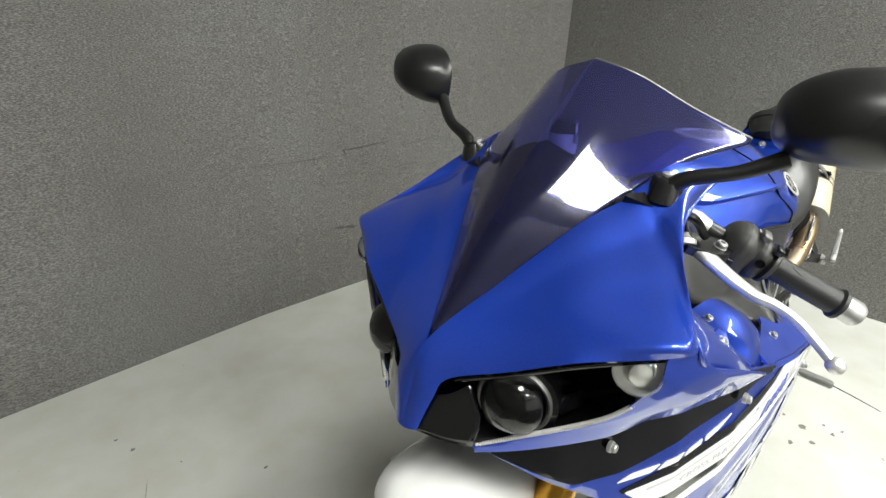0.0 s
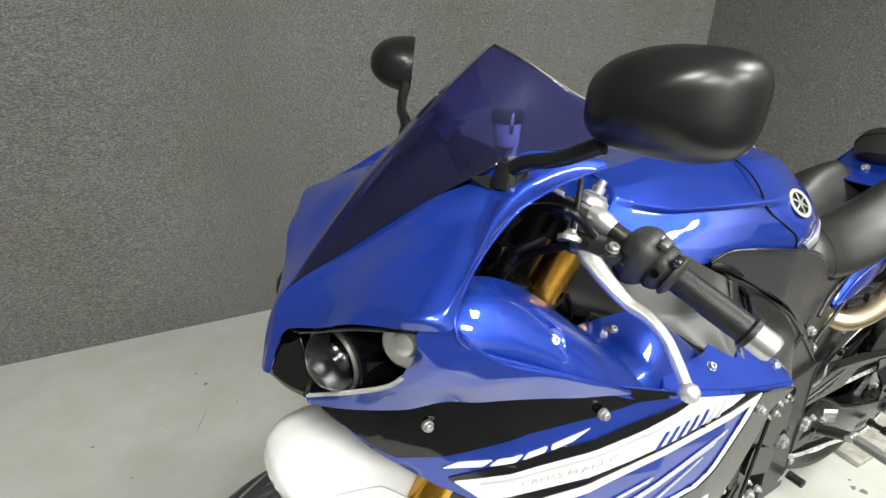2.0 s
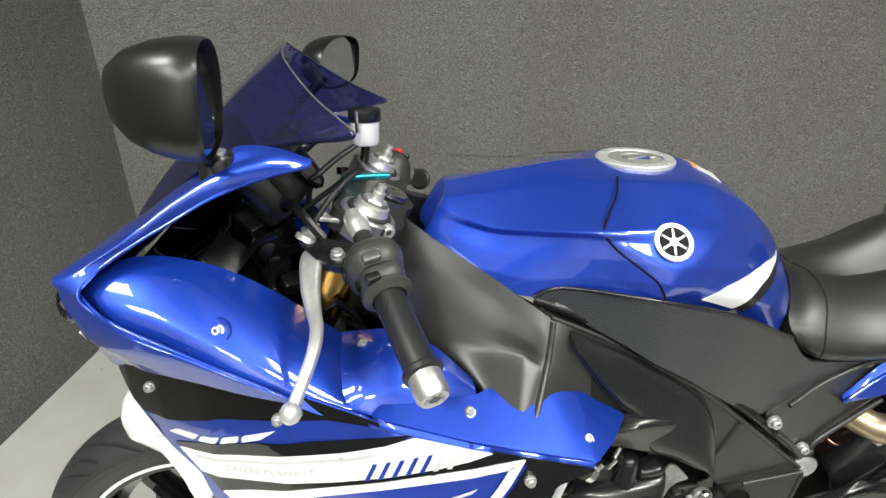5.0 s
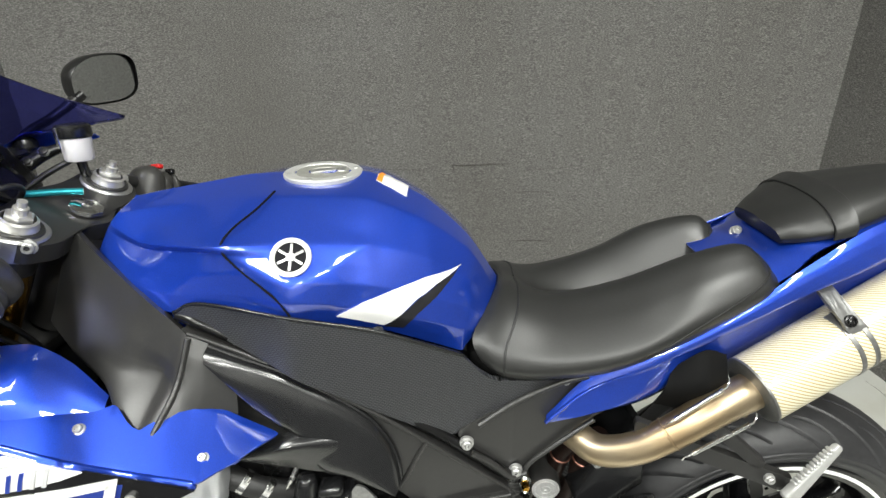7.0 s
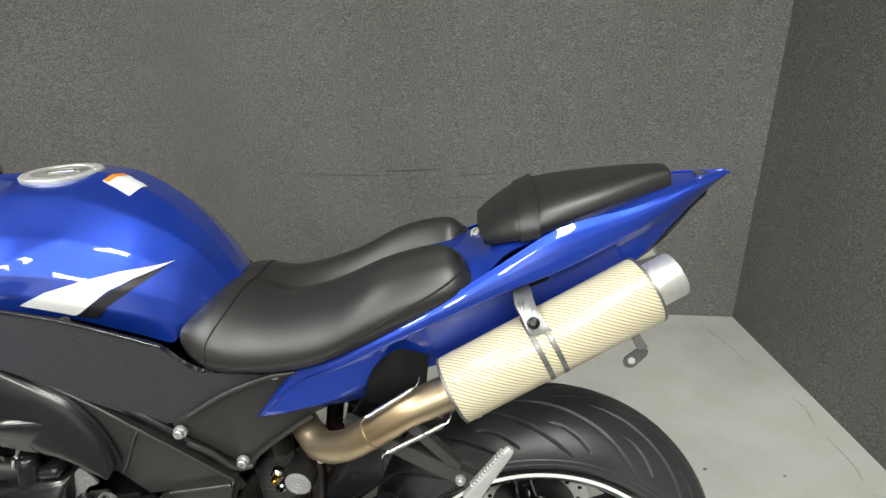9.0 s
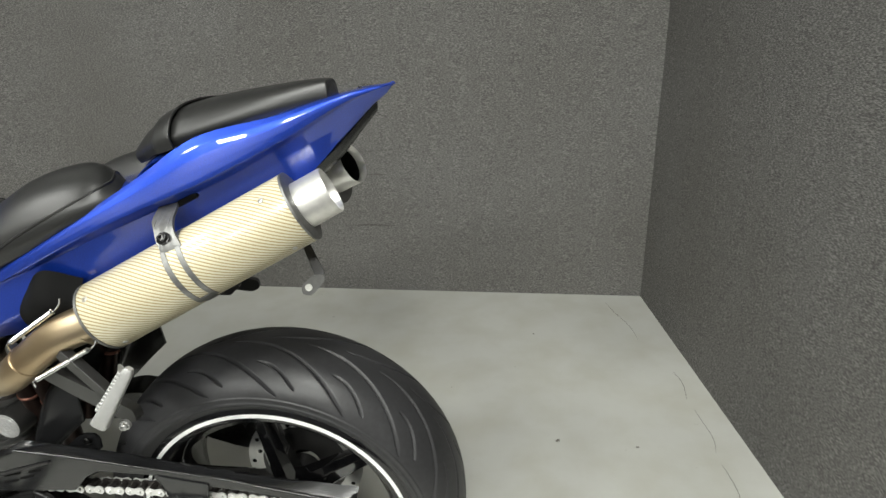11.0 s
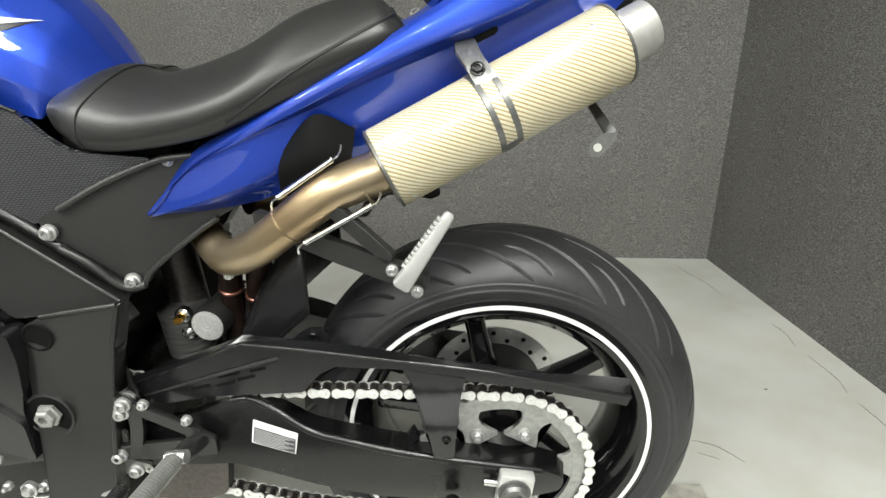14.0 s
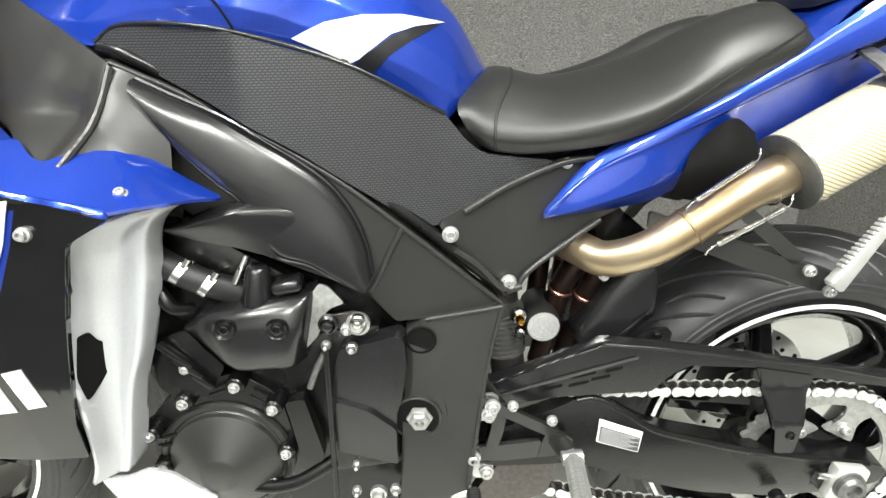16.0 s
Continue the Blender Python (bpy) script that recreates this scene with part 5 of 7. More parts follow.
def rolled(row, roll):
    """The last points of a row turned over, so that it runs on into the limb below."""
    b, q = row[-1], row[-1] + V(*roll)
    c = row[-5]
    return row[:-4] + [c + (q - c) * 0.45 + V(-0.5, -0.62, 0.6) * 0.002, c + (q - c) * 0.80 + V(-0.5, -0.62, 0.6) * 0.002, q, b]


COWL = [
    bow((0.677, 0, 0.772), (0.682, -0.018, 0.775), (-0.002, 0, 0)),
    bow((0.690, 0, 0.820), (0.693, -0.030, 0.820), (-0.003, 0, 0)),
    bow((0.711, 0, 0.872), (0.705, -0.040, 0.846), (-0.002, 0, 0.002)),
    bow((0.788, -0.040, 0.936), (0.727, -0.100, 0.877), (-0.003, -0.002, 0.003), 0.001),
    bow((0.862, -0.082, 0.997), (0.745, -0.160, 0.912), (-0.003, -0.004, 0.003), 0.003),
    rolled(bow((0.901, -0.104, 1.018), (0.784, -0.226, 0.933), (0.000, -0.004, 0.002), 0.0042), (-0.007, 0.004, 0.011)),
    rolled(bow((0.918, -0.112, 1.030), (0.812, -0.240, 0.938), (0.002, -0.004, 0.000), 0.0046), (-0.009, 0.004, 0.012)),
    bow((0.935, -0.120, 1.044), (0.838, -0.212, 0.961), (0.002, -0.006, 0.002), 0.0045),
    bow((0.950, -0.126, 1.053), (0.884, -0.182, 0.985), (0.002, -0.008, 0.004), 0.004),
    bow((0.972, -0.131, 1.055), (0.930, -0.165, 1.008), (0.002, -0.008, 0.004), 0.002),
    bow((1.000, -0.140, 1.053), (0.985, -0.163, 1.028), (0.000, -0.006, 0.004)),
    bow((1.036, -0.160, 1.046), (1.034, -0.168, 1.041), (0, 0, 0)),
]
LIMB = [
    [(0.7115, -0.0745, 0.773), (0.712, -0.0755, 0.772), (0.7125, -0.077, 0.770), (0.713, -0.0775, 0.764)],
    [(0.736, -0.118, 0.800), (0.738, -0.122, 0.798), (0.7395, -0.1245, 0.795), (0.741, -0.124, 0.782)],
    [(0.768, -0.186, 0.845), (0.772, -0.189, 0.843), (0.777, -0.191, 0.839), (0.786, -0.184, 0.811)],
    [(0.782, -0.222, 0.905), (0.796, -0.229, 0.884), (0.811, -0.228, 0.862), (0.820, -0.210, 0.829)],
    [(0.784, -0.226, 0.933), (0.812, -0.241, 0.902), (0.836, -0.245, 0.870), (0.848, -0.229, 0.833)],
    [(0.812, -0.240, 0.938), (0.839, -0.252, 0.905), (0.864, -0.256, 0.874), (0.876, -0.240, 0.834)],
    [(0.833, -0.246, 0.910), (0.866, -0.258, 0.890), (0.897, -0.262, 0.871), (0.912, -0.250, 0.831)],
    [(0.906, -0.258, 0.874), (0.922, -0.264, 0.868), (0.937, -0.267, 0.858), (0.956, -0.260, 0.824)],
    [(0.986, -0.266, 0.834), (0.990, -0.268, 0.833), (0.994, -0.270, 0.830), (1.000, -0.267, 0.817)],
    [(1.018, -0.271, 0.818), (1.019, -0.271, 0.818), (1.020, -0.271, 0.817), (1.021, -0.271, 0.814)],
]


def cowl_bm():
    bm = bmesh.new()
    for rows, nu, nv, sharp in ((COWL, 70, 34, 0.0), (LIMB, 50, 19, 0.75)):
        g = surface(rows, nu, nv, sharp)
        add_grid(bm, g)
        add_grid(bm, mirrored(g, True), flip=True)
    return solid(bm, 0.0015)


part("nose_filler", half_shell([[(0.690, 0, 0.772), (0.700, -0.030, 0.772), (0.722, -0.075, 0.770)], [(0.730, 0, 0.775), (0.735, -0.050, 0.776), (0.745, -0.110, 0.785)], [(0.800, 0, 0.79), (0.800, -0.10, 0.80), (0.810, -0.19, 0.83)]], 10, 10, 0.003), PLASTIC, BIKE, "black panel under the nose")
cowl = part("front_cowl", cowl_bm(), BLUE, BIKE, "blue metallic front cowl", angle=50)
LIP = [r[-1] for r in COWL[:5:-1]] + [r[0] for r in LIMB[6:]]
part("cowl_lip", tube(LIP, 0.0020, 10, 90), BLUE, cowl)
part("cowl_lip", skewed(flip_y(tube(LIP, 0.0020, 10, 90))), BLUE, cowl)
# windscreen
WS = [
    [(0.716, 0.0, 0.876), (0.716, -0.002, 0.876), (0.717, -0.004, 0.875), (0.718, -0.005, 0.874)],
    [(0.797, 0, 0.977), (0.795, -0.018, 0.971), (0.791, -0.032, 0.953), (0.788, -0.041, 0.937)],
    [(0.866, 0, 1.048), (0.865, -0.036, 1.038), (0.863, -0.062, 1.016), (0.862, -0.083, 0.998)],
    [(0.929, 0, 1.108), (0.929, -0.046, 1.094), (0.929, -0.083, 1.065), (0.930, -0.119, 1.040)],
    [(0.972, 0, 1.143), (0.975, -0.052, 1.128), (0.985, -0.096, 1.094), (0.998, -0.138, 1.056)],
    [(0.984, 0, 1.152), (0.990, -0.055, 1.138), (1.025, -0.112, 1.103), (1.072, -0.168, 1.068)],
    [(0.986, 0, 1.153), (0.993, -0.056, 1.139), (1.032, -0.115, 1.105), (1.084, -0.170, 1.074)],
]
screen = part("windscreen", half_shell(WS, 44, 30, 0.003, skew=True), SCREEN, BIKE, "smoked blue tinted windscreen", angle=80)

# Added black sheet: stands for the dark nose interior seen through the lower screen.
SCREEN_DARK = [[V(*p) * V(1, 0.93, 1) + V(0.010, 0, -0.010) for p in r] for r in WS[:3]]
part("screen_dark_sheet", half_shell(SCREEN_DARK + [[(0.902, 0, 1.065), (0.901, -0.040, 1.052), (0.900, -0.070, 1.026), (0.900, -0.092, 1.004)]], 24, 20, 0.002, skew=True), VOID, BIKE, "matt black sheet added to darken the lower windscreen")
RIM = [WS[-1][k] for k in (3, 2, 1, 0)]
# The rim's highlight, put in as a thin pale tube.
part("screen_edge_glint", tube([V(*p) + V(0.0012, 0, 0.0006) for p in RIM], 0.0010, 8, 40), CLAMP_PALE, screen, "pale line that stands for the highlight on the screen's edge")
stay = part("cowl_stay", tube([(0.955, 0.095, 0.985), (0.985, 0.118, 1.005), (1.020, 0.140, 1.018)], [0.012, 0.010, 0.007], 12, 16), PLASTIC, BIKE, "black cowl stay")
for p in ((0.972, 0.098, 1.000), (0.992, 0.112, 1.012)):
    bolt(p, (0.4, -0.8, 0.5), BOLT_DARK, stay)

# headlights and their dark openings
def opening(side):
    rows = [
        [(0.712, -0.042, 0.842), (0.728, -0.100, 0.873), (0.746, -0.160, 0.908), (0.785, -0.222, 0.930)],
        [(0.760, -0.040, 0.840), (0.790, -0.100, 0.860), (0.810, -0.150, 0.885), (0.810, -0.205, 0.915)],
        [(0.770, -0.035, 0.795), (0.800, -0.090, 0.810), (0.820, -0.140, 0.835), (0.815, -0.195, 0.875)],
        [(0.720, -0.050, 0.766), (0.745, -0.110, 0.778), (0.775, -0.170, 0.812), (0.795, -0.205, 0.850)],
    ]
    bm = bmesh.new()
    add_grid(bm, surface(rows, 16, 16))
    solid(bm, 0.003)
    return bm if side < 0 else skewed(flip_y(bm))


for side in (-1, 1):
    far = (lambda b: skewed(b)) if side > 0 else (lambda b: b)
    lamp = part("headlight", opening(side), GLOSS_BLACK, BIKE, "projector headlight in a black recess")
    nose = bmesh.new()
    add_grid(nose, surface([[(0.700, -0.030, 0.822), (0.706, -0.045, 0.83), (0.716, -0.062, 0.846)], [(0.690, -0.020, 0.790), (0.704, -0.045, 0.795), (0.722, -0.075, 0.806)], [(0.686, -0.014, 0.772), (0.700, -0.045, 0.768), (0.716, -0.072, 0.768)]], 10, 10))
    solid(nose, 0.003)
    part("recess_panel", nose if side < 0 else far(flip_y(nose)), GLOSS_BLACK, lamp)
    c, aim = V(0.744, side * 0.100, 0.834), V(-0.90, side * 0.36, 0.02)
    part("barrel", far(lathe([(-0.05, 0.050), (-0.004, 0.048), (0.002, 0.046), (0.002, 0.039), (-0.03, 0.036)], c, aim, 40)), GLOSS_BLACK, lamp)
    part("lens_ring", far(lathe([(-0.002, 0.0395), (0.004, 0.0405), (0.007, 0.0385), (0.006, 0.0365), (-0.002, 0.036)], c, aim, 48, closed=True)), CLAMP, lamp, "bright ring round the lens")
    part("projector_lens", far(lathe([(0.002, 0.0365), (0.008, 0.0358), (0.018, 0.0315), (0.026, 0.023), (0.031, 0.012), (0.0325, 0)], c, aim, 48)), PROJECTOR, lamp, "dark projector lens")
    part("reflector", far(lathe([(-0.026, 0.0), (-0.022, 0.018), (-0.012, 0.030), (0.0, 0.0362)], c, aim, 40)), ENGINE, lamp)
    part("shutter", far(lathe([(-0.014, 0.0), (-0.014, 0.016), (-0.010, 0.018), (-0.016, 0.020)], c, aim, 32)), GLOSS_BLACK, lamp)
    part("barrel_clip", far(block((0.030, 0.004, 0.022), c + V(0.035, side * 0.046, 0.004), (0, 0, side * 20), 0.0015)), GLOSS_BLACK, lamp)
    strip = [(0.7125, side * 0.077, 0.773), (0.737, side * 0.121, 0.801), (0.756, side * 0.160, 0.827), (0.771, side * 0.188, 0.848), (0.779, side * 0.207, 0.870)]
    if side > 0:
        strip = [tuple(V(*p) + SKEW * p[1]) for p in strip]
    part("position_lamp", tube([V(*p) + V(0.001, side * 0.001, 0.002) for p in strip], [0.0016, 0.0026, 0.0026, 0.0022, 0.0012], 10, 40), FLUID_POT, lamp, "clear ribbed lamp strip")
    sp = spline(strip, 80)
    rib = mesh_of("strip_rib", block((0.0009, 0.0042, 0.0036), bevel=0.0003, seg=1), PEG)
    for q0, q1 in zip(sp[2:-2], sp[3:-1]):
        ob = part("strip_rib", rib, None, lamp)
        ob.matrix_basis = Matrix.Translation((q0 + q1) / 2 + V(-0.001, 0, 0.002)) @ Vector((1, 0, 0)).rotation_difference(Vector(q1 - q0)).to_matrix().to_4x4()
    part("indicator", far(lathe([(-0.010, 0.021), (0.002, 0.0245), (0.011, 0.0215), (0.018, 0.013), (0.021, 0)], (0.784, side * 0.203, 0.908), (-0.8, side * 0.55, 0.1), 28)), LENS, lamp, "clear bulbous indicator lens")
    part("indicator_bulb", far(lathe([(-0.006, 0.020), (-0.002, 0.011), (0.006, 0.009), (0.011, 0)], (0.784, side * 0.203, 0.908), (-0.8, side * 0.55, 0.1), 16)), PIPE, lamp)

# mirrors
def squat(ca, sa):
    """The housing is lower at its inner upper corner."""
    return 1.0 - 0.30 * max(0.0, -ca) * (1 if sa > 0 else 0.15)


def mirror(side):
    piv = V(0.925, -0.139, 1.036) if side < 0 else V(0.938, 0.142, 1.018)
    m = part("mirror", tube([piv + V(0, 0, 0.0), piv + V(0.004, side * 0.02, 0.016), piv + V(0.015, side * 0.061, 0.030), piv + (V(0.030, -0.097, 0.050) if side < 0 else V(0.046, 0.112, 0.062))], [0.010, 0.0085, 0.0075, 0.009], 14, 24), MIRROR_SHELL, BIKE, "black rear-view mirror on a stalk")
    part("mirror_base", merge(lathe([(-0.012, 0.017), (0.004, 0.014), (0.010, 0.012), (0.010, 0)], piv, (0, side * 0.1, 1), 28),
                              plate([(0.895, -0.106), (0.925, -0.125), (0.948, -0.128), (0.940, -0.155), (0.915, -0.152)], lambda x, y: 1.026 + (x - 0.92) * 0.35 - (abs(y) - 0.13) * 0.45, 0.016, 0.008, axis="z") if side < 0 else
                              skewed(flip_y(plate([(0.895, -0.106), (0.925, -0.125), (0.948, -0.128), (0.940, -0.155), (0.915, -0.152)], lambda x, y: 1.026 + (x - 0.92) * 0.35 - (abs(y) - 0.13) * 0.45, 0.016, 0.008, axis="z")))), PLASTIC, m)
    part("mirror_knob", lathe([(-0.008, 0.018), (0.006, 0.0175), (0.010, 0.015), (0.011, 0.009), (0.0115, 0)], piv + V(0.008, -side * 0.002, 0.002), (0, side * 0.1, 1), 28), PLASTIC, m)
    part("pivot_screw", lathe([(0.010, 0.0085), (0.0135, 0.008), (0.014, 0)], piv + V(0.008, -side * 0.002, 0.002), (0, side * 0.1, 1), 24), BRUSHED, m)
    # housing: a deep rounded pod that tapers to the front
    c = V(0.988, -0.277, 1.127) if side < 0 else V(1.012, 0.290, 1.101)
    swing = 0.22 if side < 0 else 0.48
    fwd = V(-1.0, side * swing, 0.10)
    fwd /= np.linalg.norm(fwd)
    out = V(swing, side, 0.0)
    out -= fwd * np.dot(out, fwd)
    out /= np.linalg.norm(out)
    up = np.cross(out, fwd) * (1 if np.cross(out, fwd)[2] > 0 else -1)
    bm = bmesh.new()
    rows = []
    for k, (f, s) in enumerate(((0.0, 0.97), (0.004, 1.0), (0.018, 0.985), (0.036, 0.90), (0.052, 0.74), (0.064, 0.50), (0.070, 0.25), (0.0715, 0.02))):
        ring = []
        for a in np.linspace(0, 2 * math.pi, 40, endpoint=False):
            ca, sa = math.cos(a), math.sin(a)
            e = 0.62
            px = (0.070 if side < 0 else 0.064) * abs(ca) ** e * np.sign(ca)
            pz = (0.045 if side < 0 else 0.043) * abs(sa) ** e * np.sign(sa) * squat(ca, sa)
            ring.append(c + fwd * f + out * px * s + up * (pz * s + 0.004 * ca))
        rows.append(ring)
    vs = add_grid(bm, np.array(rows), wrap=True)
    bm.faces.new(vs[-1])
    bmesh.ops.recalc_face_normals(bm, faces=bm.faces)
    part("mirror_shell", bm, MIRROR_SHELL, m, "satin black mirror shell", angle=60)
    g = bmesh.new()
    ring = []
    for a in np.linspace(0, 2 * math.pi, 40, endpoint=False):
        ca, sa = math.cos(a), math.sin(a)
        ring.append(g.verts.new(c + fwd * (0.007 + 0.0045 * sa) + out * (0.064 if side < 0 else 0.059) * abs(ca) ** 0.62 * np.sign(ca) + up * ((0.040 if side < 0 else 0.039) * abs(sa) ** 0.62 * np.sign(sa) * squat(ca, sa) + 0.004 * ca)))
    g.faces.new(ring)
    bmesh.ops.recalc_face_normals(g, faces=g.faces)
    bmesh.ops.solidify(g, geom=g.faces[:], thickness=0.002)
    part("mirror_glass", g, MIRROR, m, "mirror glass")
    return m


mirror(-1)
mirror(1)

# side fairing
SIDE_Y = lambda x, z: lay(x, [0.70, 0.73, 0.77, 0.83, 0.90, 0.99, 1.10, 1.20, 1.36], [-0.062, -0.098, -0.145, -0.190, -0.230, -0.262, -0.277, -0.285, -0.287]) + 0.35 * max(0.0, 0.68 - z) ** 2 + 0.15 * max(0.0, z - 0.745)


def side_fairing():
    return plate([(0.722, 0.765), (0.745, 0.780), (0.785, 0.811), (0.835, 0.832), (0.905, 0.838), (0.965, 0.828), (1.02, 0.815), (1.10, 0.790), (1.20, 0.765), (1.334, 0.736), (1.335, 0.726), (1.292, 0.706), (1.273, 0.635), (1.258, 0.57), (1.244, 0.505), (1.242, 0.462), (1.19, 0.458),
                  (1.08, 0.455), (0.98, 0.50), (0.915, 0.565), (0.890, 0.60), (0.870, 0.666), (0.812, 0.698), (0.762, 0.732)], SIDE_Y, 0.004, 0.008, 0.02)


fairing = part("side_fairing", side_fairing(), BLUE, BIKE, "side fairing in blue and black with white stripes", angle=60)
part("side_fairing", flip_y(side_fairing()), BLUE, BIKE, "side fairing in blue and black with white stripes", angle=60)


def decal(outline, mat, label, lift=0.0015, r=0.003, name="fairing_decal", edge=0.015, t=0.0012):
    return part(name, plate(outline, lambda x, z: SIDE_Y(x, z) - lift, t, r, edge), mat, fairing, label)


decal([(0.724, 0.764), (0.745, 0.779), (0.785, 0.810), (0.835, 0.831), (0.905, 0.837), (0.965, 0.827), (1.02, 0.814), (1.10, 0.789), (1.10, 0.783), (1.045, 0.789), (0.990, 0.784), (0.915, 0.768), (0.835, 0.735), (0.790, 0.722), (0.755, 0.742)], GLOSS_BLACK, "gloss black upper band")
decal([(0.832, 0.716), (0.848, 0.727), (0.882, 0.733), (0.872, 0.722)], PRINT, "short white stripe")
decal([(0.886, 0.734), (0.912, 0.742), (0.905, 0.731), (0.878, 0.723)], PRINT, "short white stripe")
decal([(0.916, 0.743), (0.938, 0.751), (0.935, 0.742), (0.911, 0.733)], PRINT, "short white stripe")
decal([(0.942, 0.752), (0.985, 0.770), (0.965, 0.754), (0.941, 0.744)], PRINT, "short white stripe")
decal([(0.838, 0.702), (0.887, 0.724), (0.958, 0.748), (1.026, 0.761), (1.106, 0.772), (1.138, 0.776), (1.107, 0.760), (1.061, 0.748), (0.990, 0.736), (0.929, 0.720), (0.872, 0.703), (0.844, 0.696)], GLOSS_BLACK, "gloss black stripe")
decal([(0.844, 0.698), (0.872, 0.705), (0.929, 0.722), (0.990, 0.738), (1.061, 0.750), (1.107, 0.762), (1.138, 0.773), (1.222, 0.755), (1.203, 0.748), (1.165, 0.734), (1.114, 0.720), (1.047, 0.706), (0.986, 0.697), (0.928, 0.684), (0.873, 0.672)], PRINT, "broad white stripe", 0.0022)
decal([(0.870, 0.699), (0.929, 0.716), (0.990, 0.732), (1.061, 0.744), (1.110, 0.757), (1.165, 0.764), (1.110, 0.753), (1.061, 0.740), (0.990, 0.728), (0.929, 0.712), (0.870, 0.695)], GREY_PRINT, "thin grey stripe", 0.0032)
decal([(0.873, 0.674), (0.928, 0.686), (0.986, 0.699), (1.047, 0.708), (1.114, 0.722), (1.165, 0.736), (1.203, 0.750), (1.222, 0.757), (1.33, 0.732), (1.262, 0.738), (1.228, 0.738), (1.162, 0.722), (1.077, 0.702), (0.999, 0.685), (0.941, 0.669), (0.90, 0.652)], GLOSS_BLACK, "gloss black stripe", 0.0016)
decal([(0.900, 0.655), (0.941, 0.671), (0.999, 0.688), (1.077, 0.705), (1.162, 0.725), (1.228, 0.741), (1.257, 0.747), (1.244, 0.733), (1.184, 0.718), (1.095, 0.698), (1.024, 0.681), (0.968, 0.665), (0.91, 0.645)], PRINT, "white stripe edge", 0.0026)
decal([(1.257, 0.747), (1.242, 0.708), (1.203, 0.633), (1.180, 0.609), (1.142, 0.600), (1.100, 0.596), (1.100, 0.603), (1.142, 0.609), (1.174, 0.617), (1.194, 0.637), (1.230, 0.710), (1.242, 0.738)], PRINT, "white stripe edge", 0.0026)
for a, b in (((1.02, 0.612), (1.205, 0.704)), ((1.06, 0.628), (1.190, 0.690)), ((0.985, 0.628), (1.090, 0.664)), ((1.095, 0.612), (1.172, 0.668))):
    decal([a, b, (b[0] - 0.006, b[1] - 0.007), (a[0] + 0.004, a[1] - 0.004)], GREY_PRINT, "pale sketch line", 0.0026, 0)
decal([(1.262, 0.744), (1.336, 0.728), (1.2945, 0.705), (1.2755, 0.634), (1.2605, 0.57), (1.2465, 0.505), (1.2445, 0.459), (1.19, 0.455), (1.10, 0.454), (1.14, 0.594), (1.183, 0.603), (1.209, 0.629), (1.247, 0.706)], GLOSS_BLACK, "gloss black rear part", 0.0018, t=0.0075)
for k in range(7):
    x0, z0 = 1.080 + 0.0152 * k, 0.7125 + 0.0037 * k
    decal([(x0, z0), (x0 + 0.0055, z0 + 0.001), (x0 + 0.0155, z0 + 0.026), (x0 + 0.0105, z0 + 0.025)], BLUE if k < 5 else GREY_PRINT, "slanted blue bar" if k < 5 else "slanted grey bar", 0.0034, 0)
for k, (x0, w) in enumerate(((1.030, 0.03), (1.065, 0.03), (1.100, 0.034), (1.138, 0.03), (1.172, 0.032), (1.207, 0.028))):
    z0 = 0.490 + (x0 - 1.03) * 0.22
    decal([(x0, z0), (x0 + w * 0.72, z0 + 0.004), (x0 + w * 0.72 - 0.011, z0 + 0.049), (x0 - 0.011, z0 + 0.0445)], PRINT, "plain white slanted block", 0.003, 0)
for p in ((0.818, -0.184, 0.776), (0.992, -0.266, 0.792), (1.263, -0.291, 0.717)):
    bolt(p, (0, -1, 0.1), BOLT, fairing)
txt = bpy.data.curves.new("stripe_text", "FONT")
txt.body, txt.size, txt.extrude, txt.space_character = "CROSS PLANE i4", 0.0135, 0.0003, 1.15
txt_ob = new("stripe_text_tmp", txt)
bpy.context.view_layer.update()
tm = bpy.data.meshes.new_from_object(txt_ob.evaluated_get(bpy.context.evaluated_depsgraph_get()))
bpy.data.objects.remove(txt_ob)
for v in tm.vertices:
    x, z = 0.912 + v.co.x * 1.0, 0.6945 + v.co.x * 0.225 + v.co.y * 0.9
    v.co = (x, SIDE_Y(x, z) - 0.0042 - v.co.z, z)
tm.materials.append(GREY_PRINT)
part("stripe_text", tm, None, fairing, "grey lettering on the white stripe")

# inner scoop panel behind the cowl's arch
SCOOP = [
    [(0.788, -0.200, 0.944), (0.793, -0.214, 0.938), (0.802, -0.226, 0.920), (0.812, -0.230, 0.892)],
    [(0.820, -0.190, 0.948), (0.824, -0.214, 0.940), (0.831, -0.234, 0.918), (0.838, -0.241, 0.892)],
    [(0.866, -0.172, 0.944), (0.872, -0.208, 0.933), (0.879, -0.238, 0.904), (0.886, -0.247, 0.868)],
    [(0.923, -0.158, 0.920), (0.930, -0.205, 0.906), (0.938, -0.242, 0.877), (0.946, -0.256, 0.846)],
    [(0.980, -0.150, 0.880), (0.987, -0.205, 0.868), (0.994, -0.246, 0.842), (1.000, -0.261, 0.814)],
    [(1.026, -0.150, 0.842), (1.032, -0.208, 0.834), (1.038, -0.247, 0.814), (1.042, -0.263, 0.793)],
    [(1.062, -0.155, 0.814), (1.065, -0.214, 0.810), (1.068, -0.247, 0.798), (1.070, -0.260, 0.784)],
]
